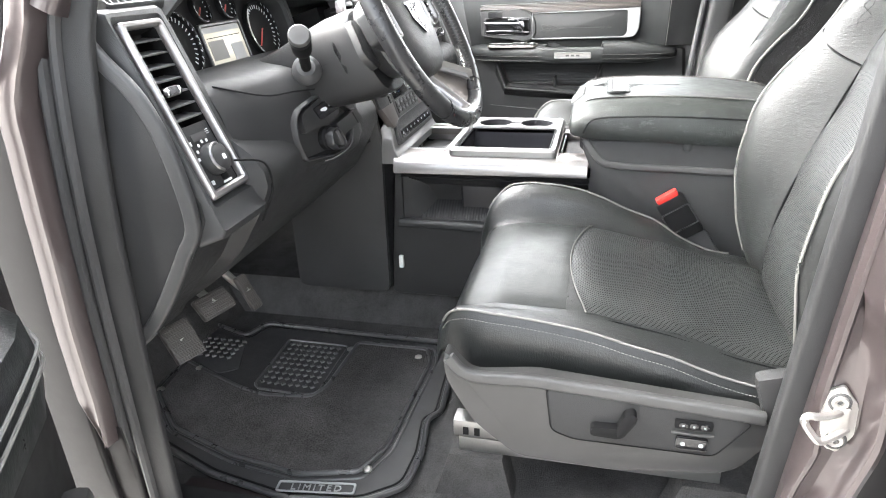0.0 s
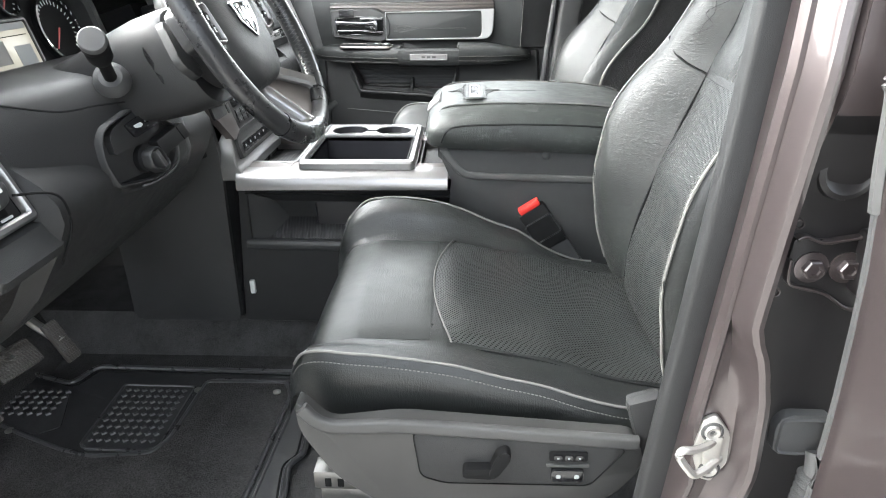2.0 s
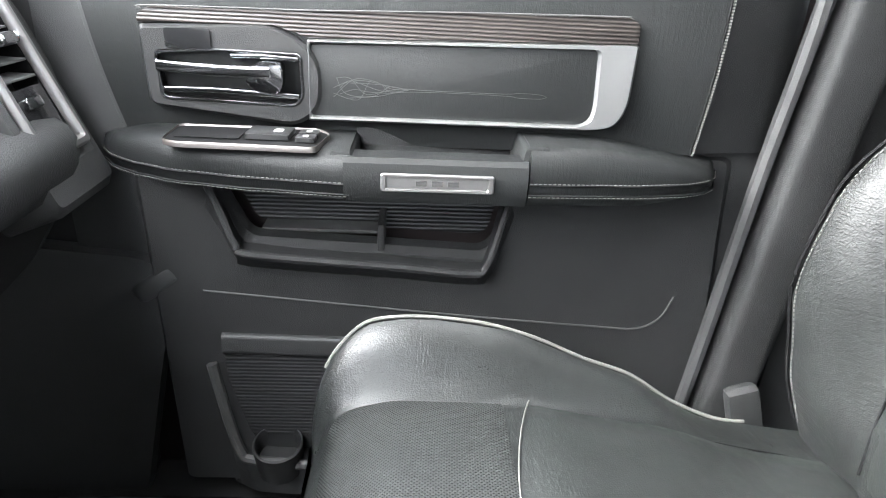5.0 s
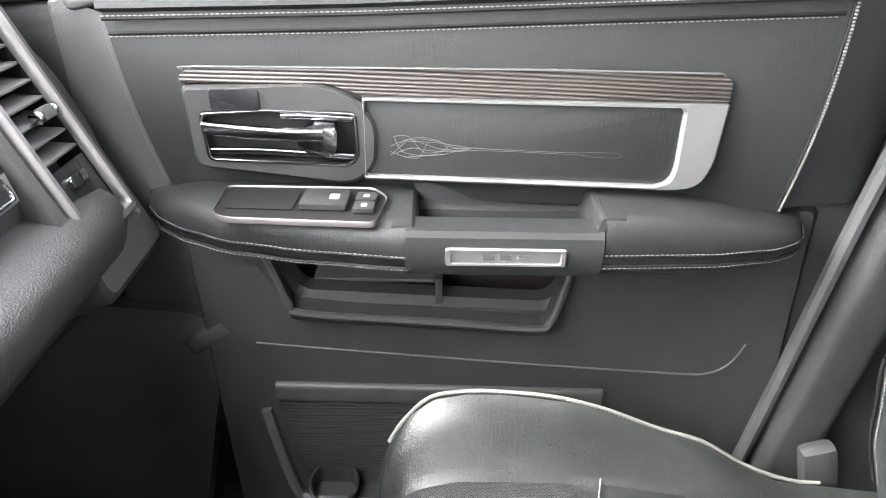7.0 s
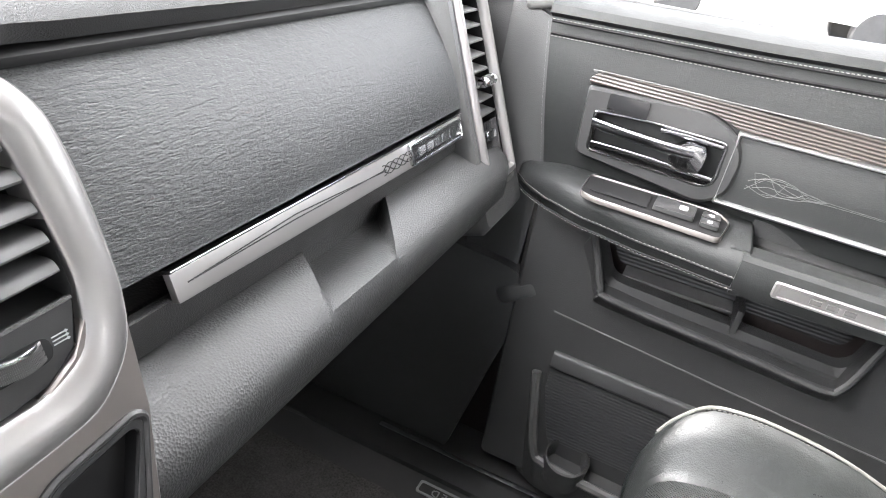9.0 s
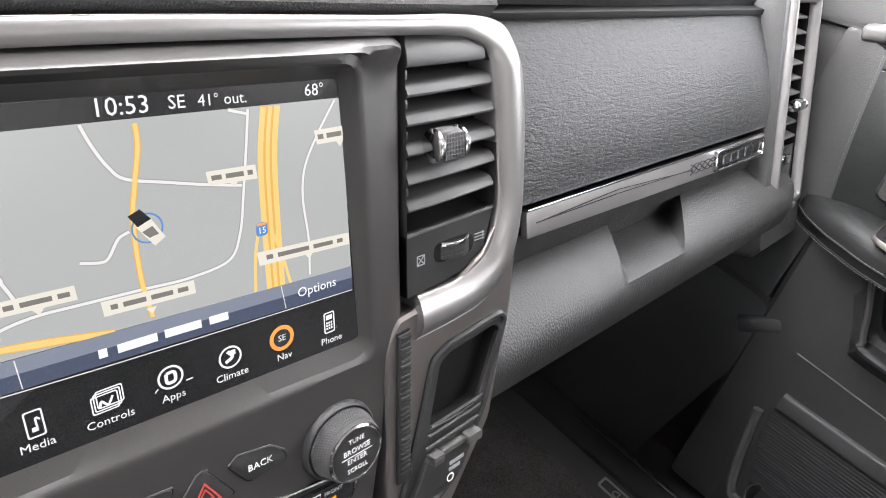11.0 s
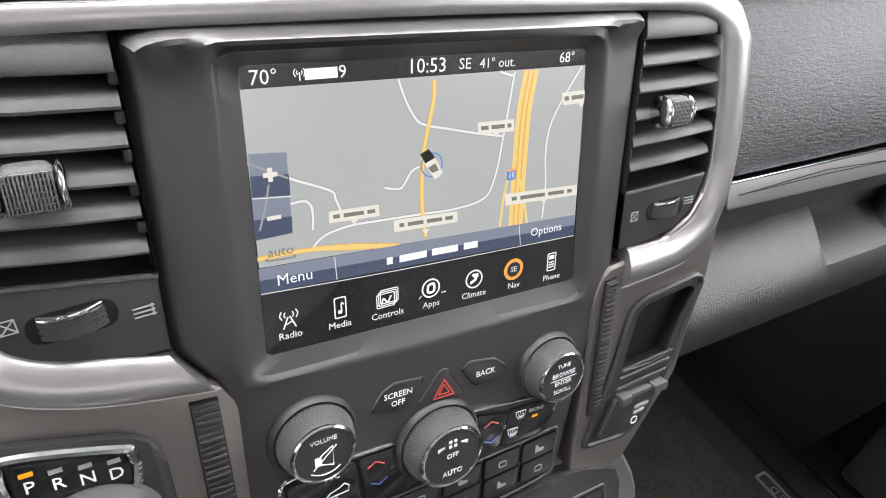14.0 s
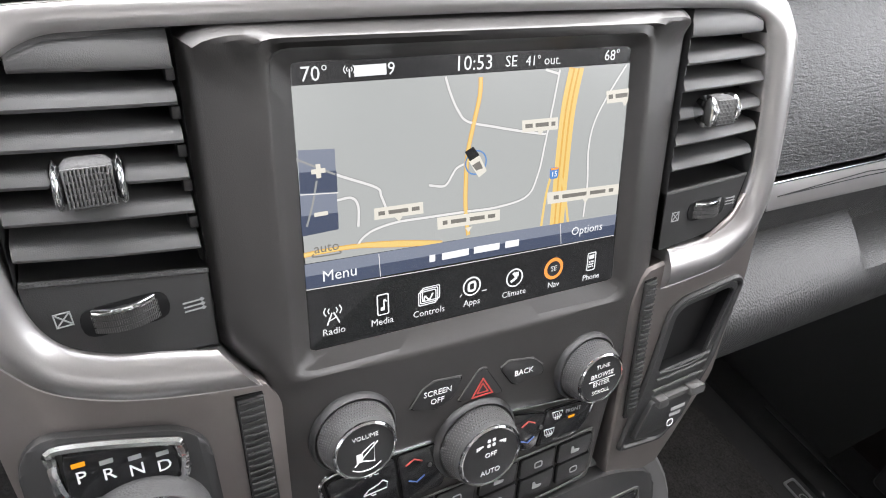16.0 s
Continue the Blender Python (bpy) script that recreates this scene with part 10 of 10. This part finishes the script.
# ---- beyond the windows ----
CAR_PAINTS = {}
for nm_, c in (("white_paint", (0.75, 0.75, 0.74)), ("red_paint", (0.40, 0.03, 0.03)), ("dark_paint", (0.03, 0.03, 0.035))):
    CAR_PAINTS[nm_] = paint_material(nm_, c)


def parked_pickup(at_, turn, paint, label):
    m = Matrix.Translation(at_) @ Matrix.Rotation(radians(turn), 4, "Z")
    t = thing("parked_pickup", (0, 0, 0), label, "pickup truck", "parked trucks")
    t.matrix_basis = Matrix.Translation(at_)
    prof = [(-2.9, 0.55), (-2.9, 1.05), (-1.0, 1.15), (-0.9, 1.2), (-0.35, 1.85), (1.0, 1.88), (1.35, 1.25), (2.7, 1.2), (2.85, 1.0), (2.85, 0.55)]
    bm = loft([[(x, y * (0.86 if z > 1.3 else 1.0), z) for x, z in prof] for y in (-0.98, -0.9, 0.9, 0.98)])
    bm.transform(m)
    part("body", bm, paint, t)
    for s in (-1, 1):
        win_ = slab(rounded([(-0.72, 1.30), (1.15, 1.30), (0.92, 1.76), (-0.30, 1.76)], 0.05, 3), wall_plane(s * 0.86, -s), 0.02)
        win_.transform(m)
        part("side_window", win_, PIANO, t)
        for x in (-1.75, 1.85):
            tyre = lathe([(0.25, -0.13), (0.40, -0.13), (0.44, -0.08), (0.44, 0.08), (0.40, 0.13), (0.25, 0.13)], m @ Matrix.Translation((x, s * 0.86, 0.44)) @ Matrix.Rotation(radians(90), 4, "X"), 28)
            w = part("tyre", tyre, RUBBER, t)
            rim_ = lathe([(0.25, -0.10), (0.24, 0.12), (0.10, 0.09), (0, 0.10)], m @ Matrix.Translation((x, s * 0.86, 0.44)) @ Matrix.Rotation(radians(90 * s), 4, "X"), 20)
            part("wheel_rim", rim_, STEEL, w)
        lamp = box((0.05, 0.20, 0.25), (-2.9, s * 0.85, 0.95), 0.02)
        lamp.transform(m)
        part("tail_lamp", lamp, RED, t)


parked_pickup((0.6, 15.5, 0.0), 8, CAR_PAINTS["white_paint"], "white pickup truck parked across the lot")
parked_pickup((7.0, 16.5, 0.0), 95, CAR_PAINTS["dark_paint"], "dark pickup truck parked facing away")
parked_pickup((-6.5, 17.0, 0.0), 92, CAR_PAINTS["red_paint"], "red pickup truck parked in a row")
